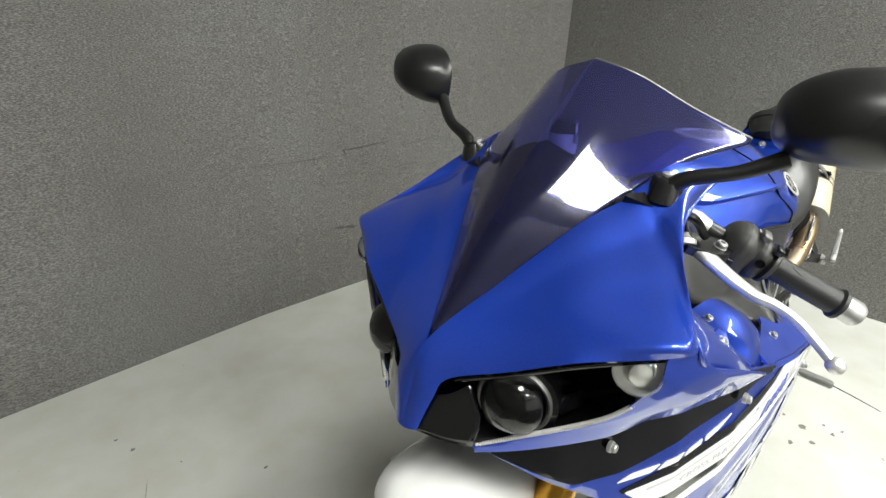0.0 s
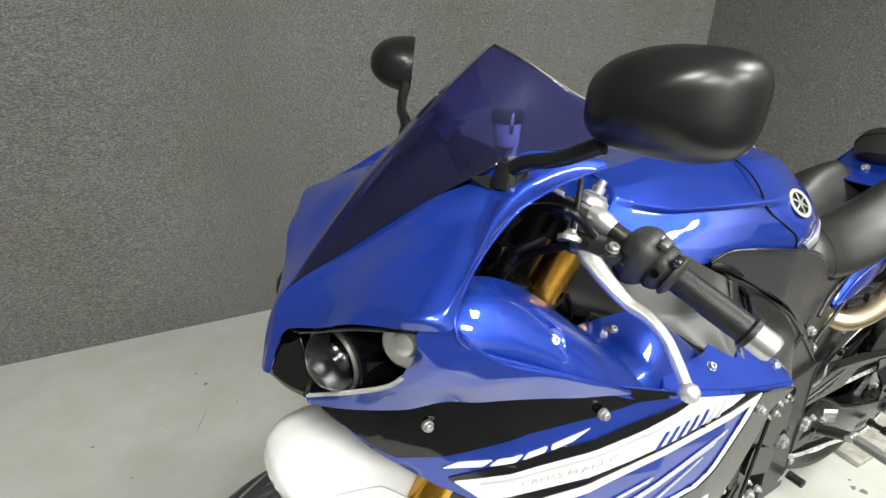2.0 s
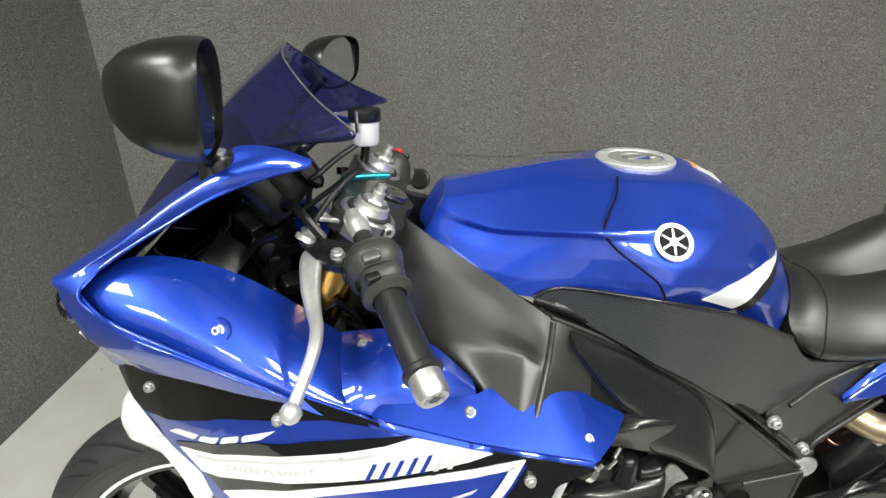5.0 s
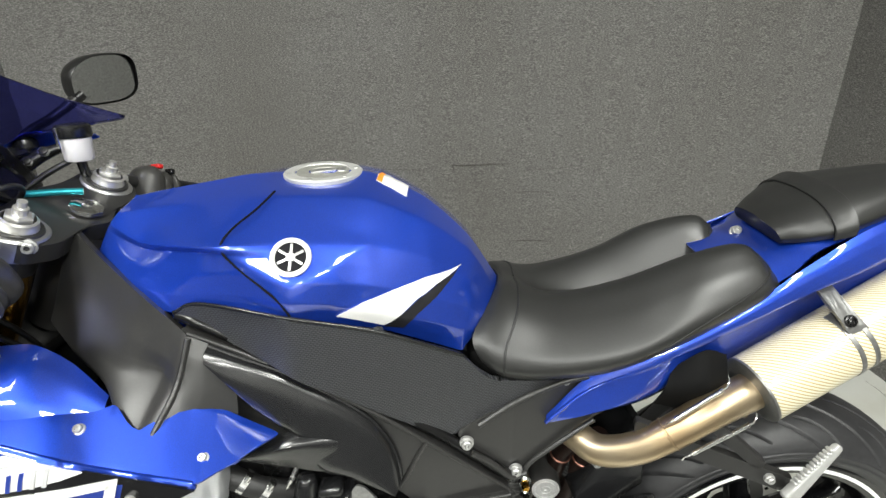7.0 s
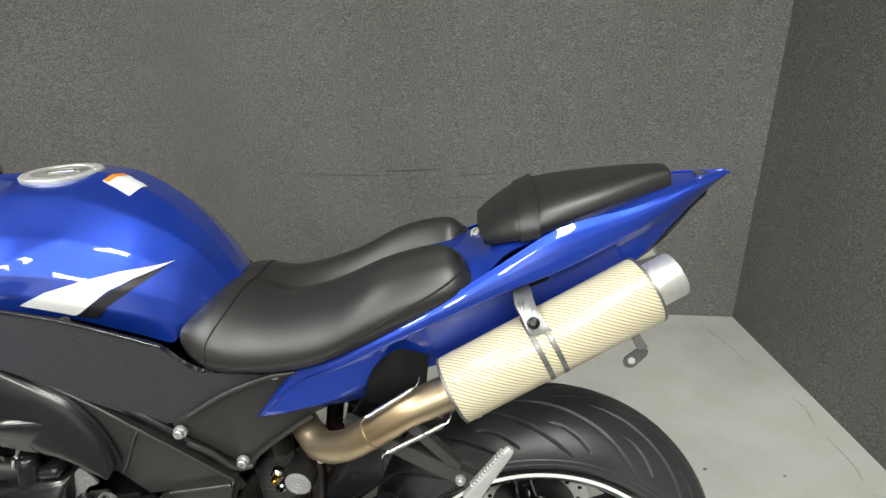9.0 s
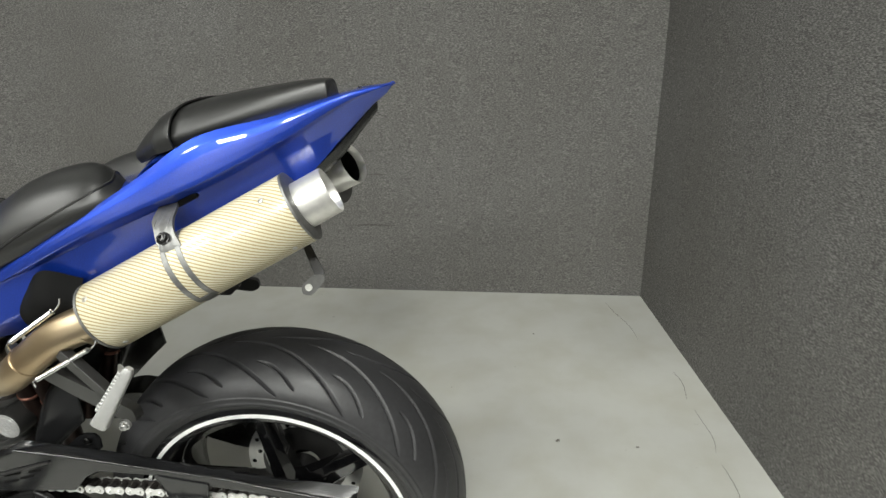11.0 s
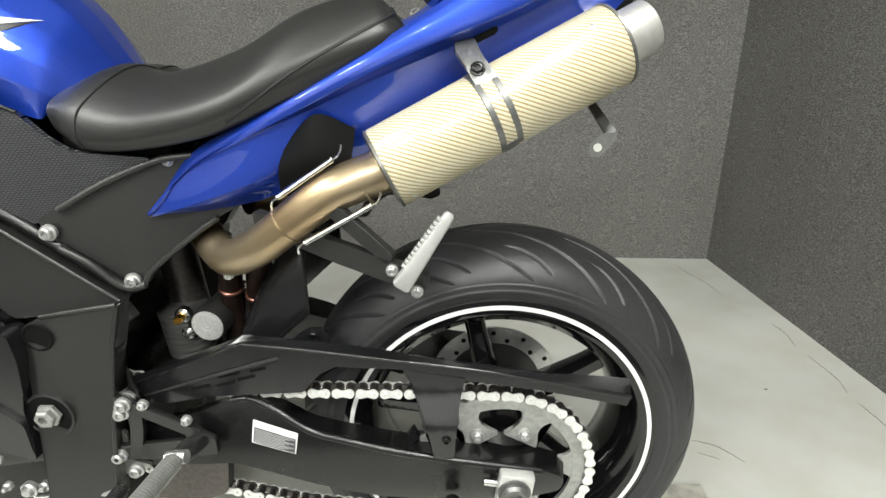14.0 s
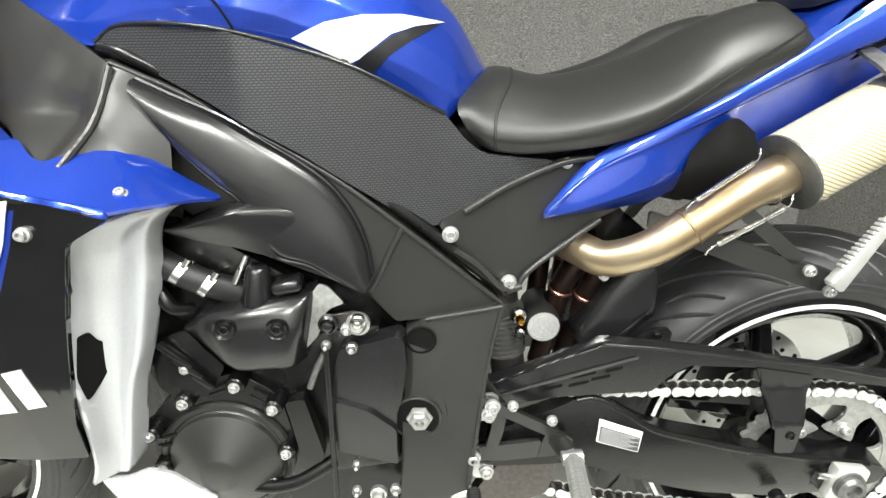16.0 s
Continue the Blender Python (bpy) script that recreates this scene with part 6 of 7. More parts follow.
SCOOP_REAR = [
    [(1.046, -0.148, 0.824), (1.052, -0.205, 0.819), (1.056, -0.240, 0.806), (1.058, -0.259, 0.786)],
    [(1.078, -0.158, 0.833), (1.083, -0.208, 0.826), (1.086, -0.240, 0.810), (1.088, -0.256, 0.786)],
    [(1.118, -0.168, 0.838), (1.122, -0.205, 0.830), (1.125, -0.232, 0.811), (1.127, -0.249, 0.785)],
    [(1.163, -0.180, 0.820), (1.167, -0.206, 0.811), (1.169, -0.225, 0.797), (1.170, -0.238, 0.780)],
    [(1.206, -0.196, 0.784), (1.208, -0.206, 0.782), (1.209, -0.214, 0.778), (1.210, -0.220, 0.772)],
]


def scoop(rows, n):
    bm = bmesh.new()
    add_grid(bm, surface(rows, n, 22))
    return solid(bm, 0.003)


scoop_part = part("air_scoop_panel", scoop(SCOOP, 50), BLUE, BIKE, "blue metallic inner panel")
part("air_scoop_panel", skewed(flip_y(scoop(SCOOP[1:], 44))), BLUE, BIKE, "blue metallic inner panel")
both_sides("scoop_rear_panel", lambda: scoop(SCOOP_REAR, 36), BLUE, scoop_part)
bolt((0.9345, -0.2325, 0.8845), (-0.1, -0.8, 0.6), BOLT, scoop_part)
bolt((1.077, -0.182, 0.829), (0, -0.3, 0.95), BOLT, scoop_part)
part("scoop_clip", block((0.012, 0.010, 0.030), (0.842, -0.2105, 0.921), (25, 10, 20), 0.003), BLUE, scoop_part)
part("scoop_boss", lathe([(-0.002, 0.0145), (0.0, 0.0135), (-0.0015, 0.0105), (-0.002, 0)], (0.9345, -0.2325, 0.8845), (-0.1, -0.8, 0.6), 28), BLUE, scoop_part)
PANEL_Z = lambda x, y: lay(x, [1.05, 1.10, 1.20, 1.336, 1.402], [0.790, 0.779, 0.758, 0.734, 0.712]) + (y + 0.285) * lay(x, [1.1, 1.30, 1.36, 1.402], [0.45, 0.52, 0.25, 0.10])


def lower_panel():
    return plate([(1.085, -0.272), (1.20, -0.284), (1.336, -0.286), (1.368, -0.250), (1.402, -0.196), (1.345, -0.198), (1.300, -0.203), (1.292, -0.232), (1.272, -0.243), (1.250, -0.238), (1.225, -0.215), (1.212, -0.225), (1.15, -0.238), (1.10, -0.248)], PANEL_Z, 0.004, 0.008, 0.02, axis="z")


lp = part("lower_panel", lower_panel(), BLUE, BIKE, "blue metallic panel beside the frame", angle=60, bevel=0.0015)
part("lower_panel", flip_y(lower_panel()), BLUE, BIKE, "blue metallic panel beside the frame", angle=60, bevel=0.0015)
bolt((1.334, -0.257, 0.743), (0, -0.5, 0.85), BOLT, lp)
bolt((1.199, -0.246, 0.778), (0, -0.5, 0.85), BOLT, lp)


def silver_wing():
    rows = [[(1.300, -0.279, 0.711), (1.335, -0.252, 0.722), (1.358, -0.238, 0.724), (1.370, -0.226, 0.7255), (1.375, -0.205, 0.726)],
            [(1.2835, -0.280, 0.7013), (1.300, -0.258, 0.706), (1.320, -0.243, 0.705), (1.3390, -0.236, 0.7024), (1.342, -0.205, 0.702)],
            [(1.2700, -0.280, 0.645), (1.280, -0.250, 0.647), (1.300, -0.232, 0.647), (1.3240, -0.236, 0.6458), (1.328, -0.203, 0.646)],
            [(1.2620, -0.278, 0.597), (1.272, -0.248, 0.597), (1.288, -0.231, 0.597), (1.3110, -0.236, 0.5965), (1.315, -0.203, 0.597)],
            [(1.2565, -0.276, 0.558), (1.266, -0.249, 0.559), (1.280, -0.232, 0.560), (1.3005, -0.236, 0.5607), (1.304, -0.203, 0.561)],
            [(1.2540, -0.273, 0.518), (1.260, -0.250, 0.5185), (1.270, -0.234, 0.518), (1.2845, -0.236, 0.518), (1.288, -0.203, 0.518)],
            [(1.2490, -0.268, 0.450), (1.254, -0.250, 0.449), (1.260, -0.238, 0.447), (1.268, -0.236, 0.445), (1.271, -0.203, 0.445)],
            [(1.2340, -0.262, 0.412), (1.243, -0.248, 0.411), (1.250, -0.240, 0.410), (1.2595, -0.236, 0.409), (1.262, -0.203, 0.409)]]
    bm = bmesh.new()
    add_grid(bm, surface(rows, 44, 24, 0.15))
    return solid(bm, 0.004)


wing = part("fairing_wing", silver_wing(), SILVER, BIKE, "silver inner fairing wing", angle=60)
part("wing_opening", plate([(1.267, 0.603), (1.271, 0.602), (1.272, 0.586), (1.276, 0.576), (1.273, 0.558), (1.264, 0.537), (1.257, 0.525), (1.259, 0.558)], lambda x, z: -0.2815 + (x - 1.2615 - (z - 0.597) * 0.14) * 2.9, 0.003, 0.006, 0.01), VOID, wing, "dark opening in the wing")
part("wing_foot", plate([(1.2286, 0.4085), (1.262, 0.404), (1.2798, 0.4093), (1.3031, 0.3959), (1.3241, 0.3677), (1.345, 0.345), (1.26, 0.345), (1.2366, 0.3896)], lambda x, z: -0.246 + 0.30 * max(0, x - 1.25), 0.005, 0.005, 0.015), SILVER, wing, bevel=0.002)
part("fairing_wing", flip_y(silver_wing()), SILVER, BIKE, "silver inner fairing wing", angle=60)

# front fender and fork
FENDER = [
    [(0.664, 0, 0.615), (0.666, -0.022, 0.612), (0.672, -0.042, 0.602), (0.680, -0.050, 0.585)],
    [(0.676, 0, 0.638), (0.678, -0.032, 0.634), (0.686, -0.060, 0.616), (0.695, -0.068, 0.588)],
    [(0.705, 0, 0.654), (0.706, -0.038, 0.649), (0.714, -0.072, 0.624), (0.725, -0.080, 0.582)],
    [(0.760, 0, 0.658), (0.760, -0.040, 0.652), (0.764, -0.078, 0.624), (0.772, -0.088, 0.560)],
    [(0.830, 0, 0.645), (0.830, -0.040, 0.639), (0.830, -0.078, 0.610), (0.830, -0.090, 0.530)],
    [(0.900, 0, 0.612), (0.900, -0.038, 0.606), (0.895, -0.074, 0.578), (0.885, -0.086, 0.510)],
]
fender = part("front_fender", half_shell(FENDER, 30, 20, 0.003), WHITE, BIKE, "white front mudguard", angle=60)
for s in (-1, 1):
    b = plate([(0.735, 0.612), (0.80, 0.600), (0.845, 0.555), (0.835, 0.47), (0.842, 0.40), (0.815, 0.36), (0.790, 0.38), (0.795, 0.46), (0.775, 0.54)], lambda x, z: -0.090 - 0.012 * math.sin(min(1, max(0, (0.6 - z) / 0.24)) * math.pi), 0.004, 0.012)
    part("fender_blade", b if s < 0 else flip_y(b), WHITE, fender)


def fork_leg(s):
    top, low = V(1.088, s * 0.098, 0.968), V(0.855, s * 0.098, 0.535)
    d = low - top
    leg = part("fork_leg", tube([top + d * 0.13, low], 0.0275, 28, 2, smooth=False), GOLD, BIKE, "gold anodised fork leg")
    part("fork_slider", tube([low, low + d * 0.34], 0.021, 24, 2, smooth=False), STEEL, leg)
    part("fork_foot", tube([low + d * 0.30, low + d * 0.55], 0.026, 24, 2, smooth=False), SATIN, leg)
    part("fork_ring", lathe([(0, 0.028), (0.002, 0.030), (0.012, 0.030), (0.014, 0.028)], top + d * 0.47, d, 28), PLASTIC, leg)
    part("fork_collar", tube([top + d * 0.06, top + d * 0.13], 0.0285, 28, 2, smooth=False), SATIN, leg)
    cap = part("fork_cap", lathe([(-0.004, 0.0228), (0, 0.0228), (0.002, 0.0215), (0.008, 0.0212), (0.010, 0.018)], top, -d, 40), PIPE, leg, "bright alloy fork cap with adjuster")
    part("clamp_collar", lathe([(-0.030, 0.030), (-0.006, 0.030), (-0.002, 0.028), (-0.002, 0.0228)], top, -d, 36), SATIN, leg)
    part("cap_hex", lathe([(0.008, 0.0165), (0.013, 0.0165), (0.015, 0.014), (0.015, 0)], top, -d, 6), PIPE, cap)
    part("cap_screw", lathe([(0.015, 0.0085), (0.024, 0.0085), (0.025, 0.0055), (0.033, 0.0055), (0.034, 0)], top, -d, 18), PIPE, cap)
    return leg


fork_leg(-1)
fork_leg(1)
part("top_clamp", merge(plate([(1.045, -0.125), (1.11, -0.128), (1.128, -0.09), (1.125, -0.04), (1.140, 0.0), (1.125, 0.04), (1.128, 0.09), (1.11, 0.128), (1.045, 0.125), (1.050, 0.05), (1.040, 0), (1.050, -0.05)], lambda x, y: 0.958 - (x - 1.09) * 0.5, 0.026, 0.012, axis="z")), SATIN, BIKE, "black upper fork clamp", bevel=0.003)
part("stem_nut", lathe([(0, 0.022), (0.006, 0.022), (0.008, 0.016), (0.008, 0.006), (0.002, 0.006), (0.002, 0)], (1.108, 0.0, 0.952), (0.45, 0, 0.9), 8), STEEL, BIKE)
part("steering_damper", tube([(1.045, -0.020, 0.982), (1.075, -0.005, 0.980), (1.105, 0.010, 0.976)], 0.005, 14, 10), TEAL, BIKE, "teal anodised damper rod")
bolt((1.108, -0.118, 0.945), (0.3, -0.95, 0), BOLT_BIG)


# handlebars
def blade(path, wide, thick, across, n=16, steps=56):
    """A flattened bar along path, with its wide way towards across."""
    p = spline(path, steps)
    tang = np.gradient(p, axis=0)
    k = np.linspace(0, 1, steps)
    w, t = (np.interp(k, np.linspace(0, 1, len(v)), v) for v in (wide, thick))
    bm = bmesh.new()
    rings = []
    for i in range(steps):
        d = tang[i] / np.linalg.norm(tang[i])
        side = across - d * np.dot(across, d)
        side /= np.linalg.norm(side)
        up = np.cross(d, side)
        rings.append([bm.verts.new(p[i] + side * w[i] * np.sign(math.cos(a)) * abs(math.cos(a)) ** 0.7 + up * t[i] * np.sign(math.sin(a)) * abs(math.sin(a)) ** 0.7) for a in np.linspace(0, 2 * math.pi, n, endpoint=False)])
    for r0, r1 in zip(rings, rings[1:]):
        for j in range(n):
            bm.faces.new((r0[j], r0[(j + 1) % n], r1[(j + 1) % n], r1[j]))
    bm.faces.new(rings[0][::-1])
    bm.faces.new(rings[-1])
    bmesh.ops.recalc_face_normals(bm, faces=bm.faces)
    return bm


def bar(s):
    a, b = V(1.072, s * 0.128, 0.962), V(1.158, s * 0.330, 0.868)
    d = (b - a) / np.linalg.norm(b - a)
    n = np.linalg.norm(b - a)
    h = part("handlebar", tube([a, b], 0.011, 16, 2, smooth=False), SATIN, BIKE, "clip-on handlebar with a black rubber grip")
    part("bar_clamp", lathe([(-0.016, 0.034), (-0.014, 0.036), (0.014, 0.036), (0.016, 0.034), (0.016, 0.028), (-0.016, 0.028)], (1.078, s * 0.098, 0.950), (-0.47, 0, -0.88), 32, closed=True), BRUSHED, h)
    grip = lathe([(0.098, 0.0165), (0.100, 0.0225), (0.104, 0.0225), (0.106, 0.0172), (0.14, 0.0165), (0.17, 0.0172), (0.204, 0.0168), (0.207, 0.0205), (0.212, 0.0205), (0.214, 0.016)], a, d, 28)
    part("grip", grip, GRIP, h, "ribbed black rubber grip")
    up = np.cross(d, V(1, 0, 0))
    for k in range(5):
        w = k * 1.25
        sd = np.cross(d, up)
        line = [a + d * (0.125 + 0.07 * f) + (up * math.cos(w + 0.7 * math.sin(4 * f)) + sd * math.sin(w + 0.7 * math.sin(4 * f))) * 0.0172 for f in np.linspace(0, 1, 8)]
        part("grip_rib", tube(line, 0.0012, 6, 16), GRIP, h)
    part("bar_end", lathe([(n - 0.034, 0.0150), (n - 0.032, 0.0168), (n - 0.005, 0.0168), (n, 0.0140), (n, 0.006), (n - 0.003, 0.005), (n - 0.003, 0)], a, d, 28), BRUSHED, h, "alloy bar end weight")
    up_bar = np.cross(d, V(1, 0, 0)) * -s
    up_bar /= np.linalg.norm(up_bar)
    fore = np.cross(d, up_bar)
    turn = Matrix((d, fore, up_bar)).transposed().to_4x4()

    def boxed(size, along, f, u, bevel, seg=3):
        bm = block(size, (0, 0, 0), (0, 0, 0), bevel, seg)
        bm.transform(Matrix.Translation(Vector(a + d * along + fore * f + up_bar * u)) @ turn)
        return bm

    sw = part("switch_box", merge(boxed((0.050, 0.066, 0.076), 0.068, 0.0, -0.006, 0.027, 6), boxed((0.036, 0.052, 0.056), 0.094, 0.0, -0.002, 0.020, 5)), SWITCH, h, "dark grey moulded switch housing")
    part("switch_collar", lathe([(0.106, 0.020), (0.109, 0.0275), (0.113, 0.0275), (0.116, 0.0225), (0.118, 0.019)], a, d, 32), SWITCH, sw)
    for k, (along, f, u, size) in enumerate(((0.084, 0.006, 0.033, (0.012, 0.020, 0.008)), (0.106, 0.012, 0.027, (0.010, 0.016, 0.010)), (0.060, -0.033 * s, -0.012, (0.016, 0.006, 0.014)))):
        part("switch", boxed(size, along, f, u, 0.0025), RED if s > 0 and k == 0 else CLAMP if k == 0 else PLASTIC, sw)
    for k in range(3):
        part("switch_mark", boxed((0.0030, 0.0014, 0.0008), 0.077, -0.004 + 0.0028 * k, 0.0322, 0), PRINT, sw)
    part("socket", lathe([(0, 0.0058), (0.002, 0.0058), (0.0005, 0.004), (0.0005, 0)], a + d * 0.095 - fore * s * 0.0262 + up_bar * 0.006, -fore * s, 16), VOID, sw)
    part("bar_root", tube([a - d * 0.012, a + d * 0.006, a + d * 0.024], [0.0120, 0.0150, 0.0120], 22, 12), PIPE, h, "pale cast clip-on root")
    # lever with its perch
    perch = plate([(1.008, -0.152), (1.018, -0.138), (1.046, -0.150), (1.080, -0.160), (1.078, -0.188), (1.052, -0.192), (1.030, -0.178)], lambda x, y: 0.950 + 0.30 * (y + 0.15), 0.012, 0.006, 0.02, axis="z")
    part("lever_perch", perch if s < 0 else flip_y(perch), PLASTIC, h, "flat black lever perch", bevel=0.002)
    bolt((1.056, s * 0.176, 0.942), (0, s * 0.3, 0.95), BOLT_BIG, h)
    tip = V(1.0277, s * 0.330, 0.858)
    lever = part("lever", blade([(1.030, s * 0.156, 0.940), (1.026, s * 0.174, 0.934), (1.029, s * 0.205, 0.917), (1.036, s * 0.232, 0.903), (1.042, s * 0.255, 0.897), (1.041, s * 0.285, 0.885), tip], [0.0125, 0.0130, 0.0105, 0.0080, 0.0068, 0.0062, 0.0058], [0.0060, 0.0065, 0.0065, 0.0060, 0.0056, 0.0054, 0.0054], V(1, 0, 0.1)), PIPE, h, "polished alloy lever with a ball end")
    part("lever_ball", lathe([(-0.0105, 0), (-0.0095, 0.0045), (-0.006, 0.0085), (0, 0.0105), (0.006, 0.0085), (0.0095, 0.0045), (0.0105, 0)], tip, (0, s, -0.3), 20), PIPE, lever)
    return h


bar(-1)
bar(1)
adjw = part("cable_adjuster", lathe([(-0.004, 0.006), (-0.003, 0.0145), (0.003, 0.0145), (0.005, 0.010), (0.010, 0.006), (0.022, 0.005), (0.022, 0)], (1.0178, -0.1435, 0.948), (0.45, 0.35, 0.8), 24), PIPE, BIKE, "knurled alloy clutch cable adjuster")
part("clutch_cable", tube([(1.022, -0.142, 0.960), (1.040, -0.125, 0.985), (1.062, -0.10, 1.005), (1.075, -0.07, 1.008), (1.05, -0.03, 0.985), (0.99, -0.02, 0.94)], 0.0038, 10, 40), GRIP, adjw)
bracket_l = part("cable_bracket", block((0.030, 0.016, 0.006), (1.040, -0.124, 0.966), (0, 18, 30), 0.002), PIPE, BIKE, "small alloy bracket")
bolt((1.034, -0.121, 0.968), (-0.2, -0.2, 0.95), BOLT, bracket_l)
# brake fluid pot
pot = part("brake_reservoir", lathe([(0, 0.017), (0.003, 0.0195), (0.034, 0.021), (0.036, 0.021)], (1.069, 0.076, 1.005), (0, 0.05, 1), 28), FLUID_POT, BIKE, "milky brake fluid pot with a black lid")
part("lid", lathe([(0.034, 0.0225), (0.036, 0.024), (0.050, 0.024), (0.053, 0.021), (0.054, 0)], (1.069, 0.076, 1.005), (0, 0.05, 1), 28), PLASTIC, pot)
part("lid_clip", block((0.006, 0.004, 0.03), (1.060, 0.053, 1.042), (0, 0, -15), 0.001), STEEL, pot)
part("pot_bracket", tube([(1.069, 0.077, 1.006), (1.065, 0.085, 0.985), (1.06, 0.10, 0.965)], 0.007, 12, 10), PLASTIC, pot)
part("pot_hose", tube([(1.060, 0.075, 1.008), (1.02, 0.05, 0.985), (0.99, 0.03, 0.955), (0.985, 0.03, 0.90)], 0.0045, 8, 24), GRIP, pot)

# dashboard and the dark works behind the cowl
dash = part("instrument_panel", merge(block((0.05, 0.19, 0.09), (0.955, 0.0, 0.985), (0, -35, 0), 0.015), block((0.03, 0.10, 0.03), (0.965, 0, 1.02), (0, -35, 0), 0.008)), ENGINE, BIKE, "black instrument panel")
for k, (x, y, z) in enumerate(((0.972, -0.075, 0.995), (0.978, -0.075, 0.985), (0.986, -0.058, 0.975))):
    part("panel_mark", block((0.003, 0.016, 0.005), (x, y, z), (0, -35, 8), 0.0008), PRINT, dash)
part("dial", lathe([(0, 0.034), (0.006, 0.036), (0.009, 0.033), (0.006, 0.031), (0.006, 0)], (0.985, 0.02, 0.985), (0.8, 0, 0.6), 32), GLOSS_BLACK, dash)
# Added black sheet that puts the shade inside the nose into its colour.
part("inner_dark_sheet", half_shell([[(0.76, 0, 0.80), (0.77, -0.10, 0.82), (0.82, -0.20, 0.87)], [(0.86, 0, 0.80), (0.87, -0.10, 0.80), (0.90, -0.19, 0.84)], [(0.98, 0, 0.74), (0.98, -0.12, 0.74), (0.99, -0.21, 0.77)], [(1.10, 0, 0.72), (1.10, -0.13, 0.72), (1.11, -0.23, 0.74)]], 16, 14, 0.004), VOID, BIKE, "dark sheet added to black out the space behind the cowl")
part("radiator", block((0.04, 0.40, 0.26), (0.99, 0, 0.60), (0, -18, 0), 0.01), ENGINE, BIKE, "black radiator")
part("headstock", lathe([(0, 0.04), (0, 0.04), (0.16, 0.045)], (1.10, 0, 0.93), (-0.45, 0, -0.88), 28), SATIN, BIKE)
part("lower_clamp", block((0.07, 0.25, 0.04), (1.00, 0, 0.77), (0, 28, 0), 0.012), SATIN, BIKE, "black lower fork clamp")
# Cables and connectors carry the shade behind the cowl in their colour.
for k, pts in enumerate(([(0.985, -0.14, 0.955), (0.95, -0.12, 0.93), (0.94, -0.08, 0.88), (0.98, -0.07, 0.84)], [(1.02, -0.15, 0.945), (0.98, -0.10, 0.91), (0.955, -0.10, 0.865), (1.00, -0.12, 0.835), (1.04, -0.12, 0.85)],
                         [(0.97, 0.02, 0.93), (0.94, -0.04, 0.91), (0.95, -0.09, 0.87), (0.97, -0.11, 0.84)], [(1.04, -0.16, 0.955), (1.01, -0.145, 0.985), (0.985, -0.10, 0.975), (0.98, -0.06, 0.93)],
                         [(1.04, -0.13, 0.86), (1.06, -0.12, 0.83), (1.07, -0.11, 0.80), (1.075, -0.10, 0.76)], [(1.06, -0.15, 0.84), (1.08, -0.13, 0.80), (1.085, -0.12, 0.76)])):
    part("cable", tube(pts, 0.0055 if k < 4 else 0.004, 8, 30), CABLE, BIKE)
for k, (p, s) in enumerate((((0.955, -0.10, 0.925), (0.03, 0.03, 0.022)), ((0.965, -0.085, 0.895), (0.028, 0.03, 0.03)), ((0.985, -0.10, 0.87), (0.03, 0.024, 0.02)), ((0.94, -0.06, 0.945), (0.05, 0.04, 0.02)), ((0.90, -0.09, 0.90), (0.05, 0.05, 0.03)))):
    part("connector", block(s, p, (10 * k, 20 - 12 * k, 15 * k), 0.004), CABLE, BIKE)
part("horn", lathe([(-0.012, 0), (-0.012, 0.022), (0.004, 0.026), (0.008, 0.020), (0.006, 0)], (0.885, -0.12, 0.885), (0.2, -0.6, 0.7), 24), BRUSHED, BIKE)

# engine
engine = part("engine_block", block((0.30, 0.34, 0.22), (1.42, 0, 0.43), (0, -8, 0), 0.02), ENGINE, BIKE, "black engine")
part("cylinder_bank", block((0.22, 0.34, 0.20), (1.33, 0, 0.58), (0, 32, 0), 0.02), ENGINE, engine)
part("gearbox", block((0.18, 0.28, 0.16), (1.50, 0, 0.60), (0, 0, 0), 0.02), ENGINE, engine)
EC = (1.351, -0.174, 0.380)
part("stator_cover", lathe([(0, 0.0825), (0.012, 0.0825), (0.0155, 0.0800), (0.0165, 0.0745), (0.0150, 0.0725), (0.0165, 0.0705), (0.0215, 0.0685), (0.0455, 0.0245), (0.0470, 0.0215), (0.0475, 0)], EC, (0, -1, 0), 64), SATIN, engine, "black cone shaped stator cover with a turned rim", angle=30)
part("crankcase", block((0.31, 0.23, 0.26), (1.290, 0, 0.50), (0, 0, 0), 0.02), ENGINE, engine)
part("oil_pan", block((0.38, 0.31, 0.20), (1.43, 0, 0.295), (0, -3, 0), 0.02), ENGINE, engine)
for x, z in ((1.379, 0.494), (1.315, 0.472), (1.419, 0.461), (1.267, 0.426), (1.273, 0.376), (1.428, 0.395), (1.405, 0.346), (1.33, 0.320)):
    part("bolt_boss", lathe([(0, 0.013), (0.024, 0.011), (0.026, 0.009), (0.026, 0)], (x, -0.175, z), (0, -1, 0), 20), ENGINE, engine)
    bolt((x, -0.202, z), parent=engine)
part("gasket_rib", plate([(1.262, 0.360), (1.258, 0.435), (1.30, 0.480), (1.375, 0.505), (1.425, 0.472), (1.438, 0.395), (1.412, 0.335), (1.33, 0.308)], -0.184, 0.02, 0.02), ENGINE, engine, bevel=0.003)
for k, (p, q) in enumerate((((1.270, 0.405), (1.300, 0.408)), ((1.268, 0.415), (1.296, 0.422)), ((1.278, 0.388), (1.296, 0.392)), ((1.345, 0.478), (1.372, 0.488)), ((1.392, 0.476), (1.412, 0.462)))):
    part("cover_rib", tube([(p[0], -0.192, p[1]), (q[0], -0.192, q[1])], 0.0022, 8, 3), ENGINE, engine)


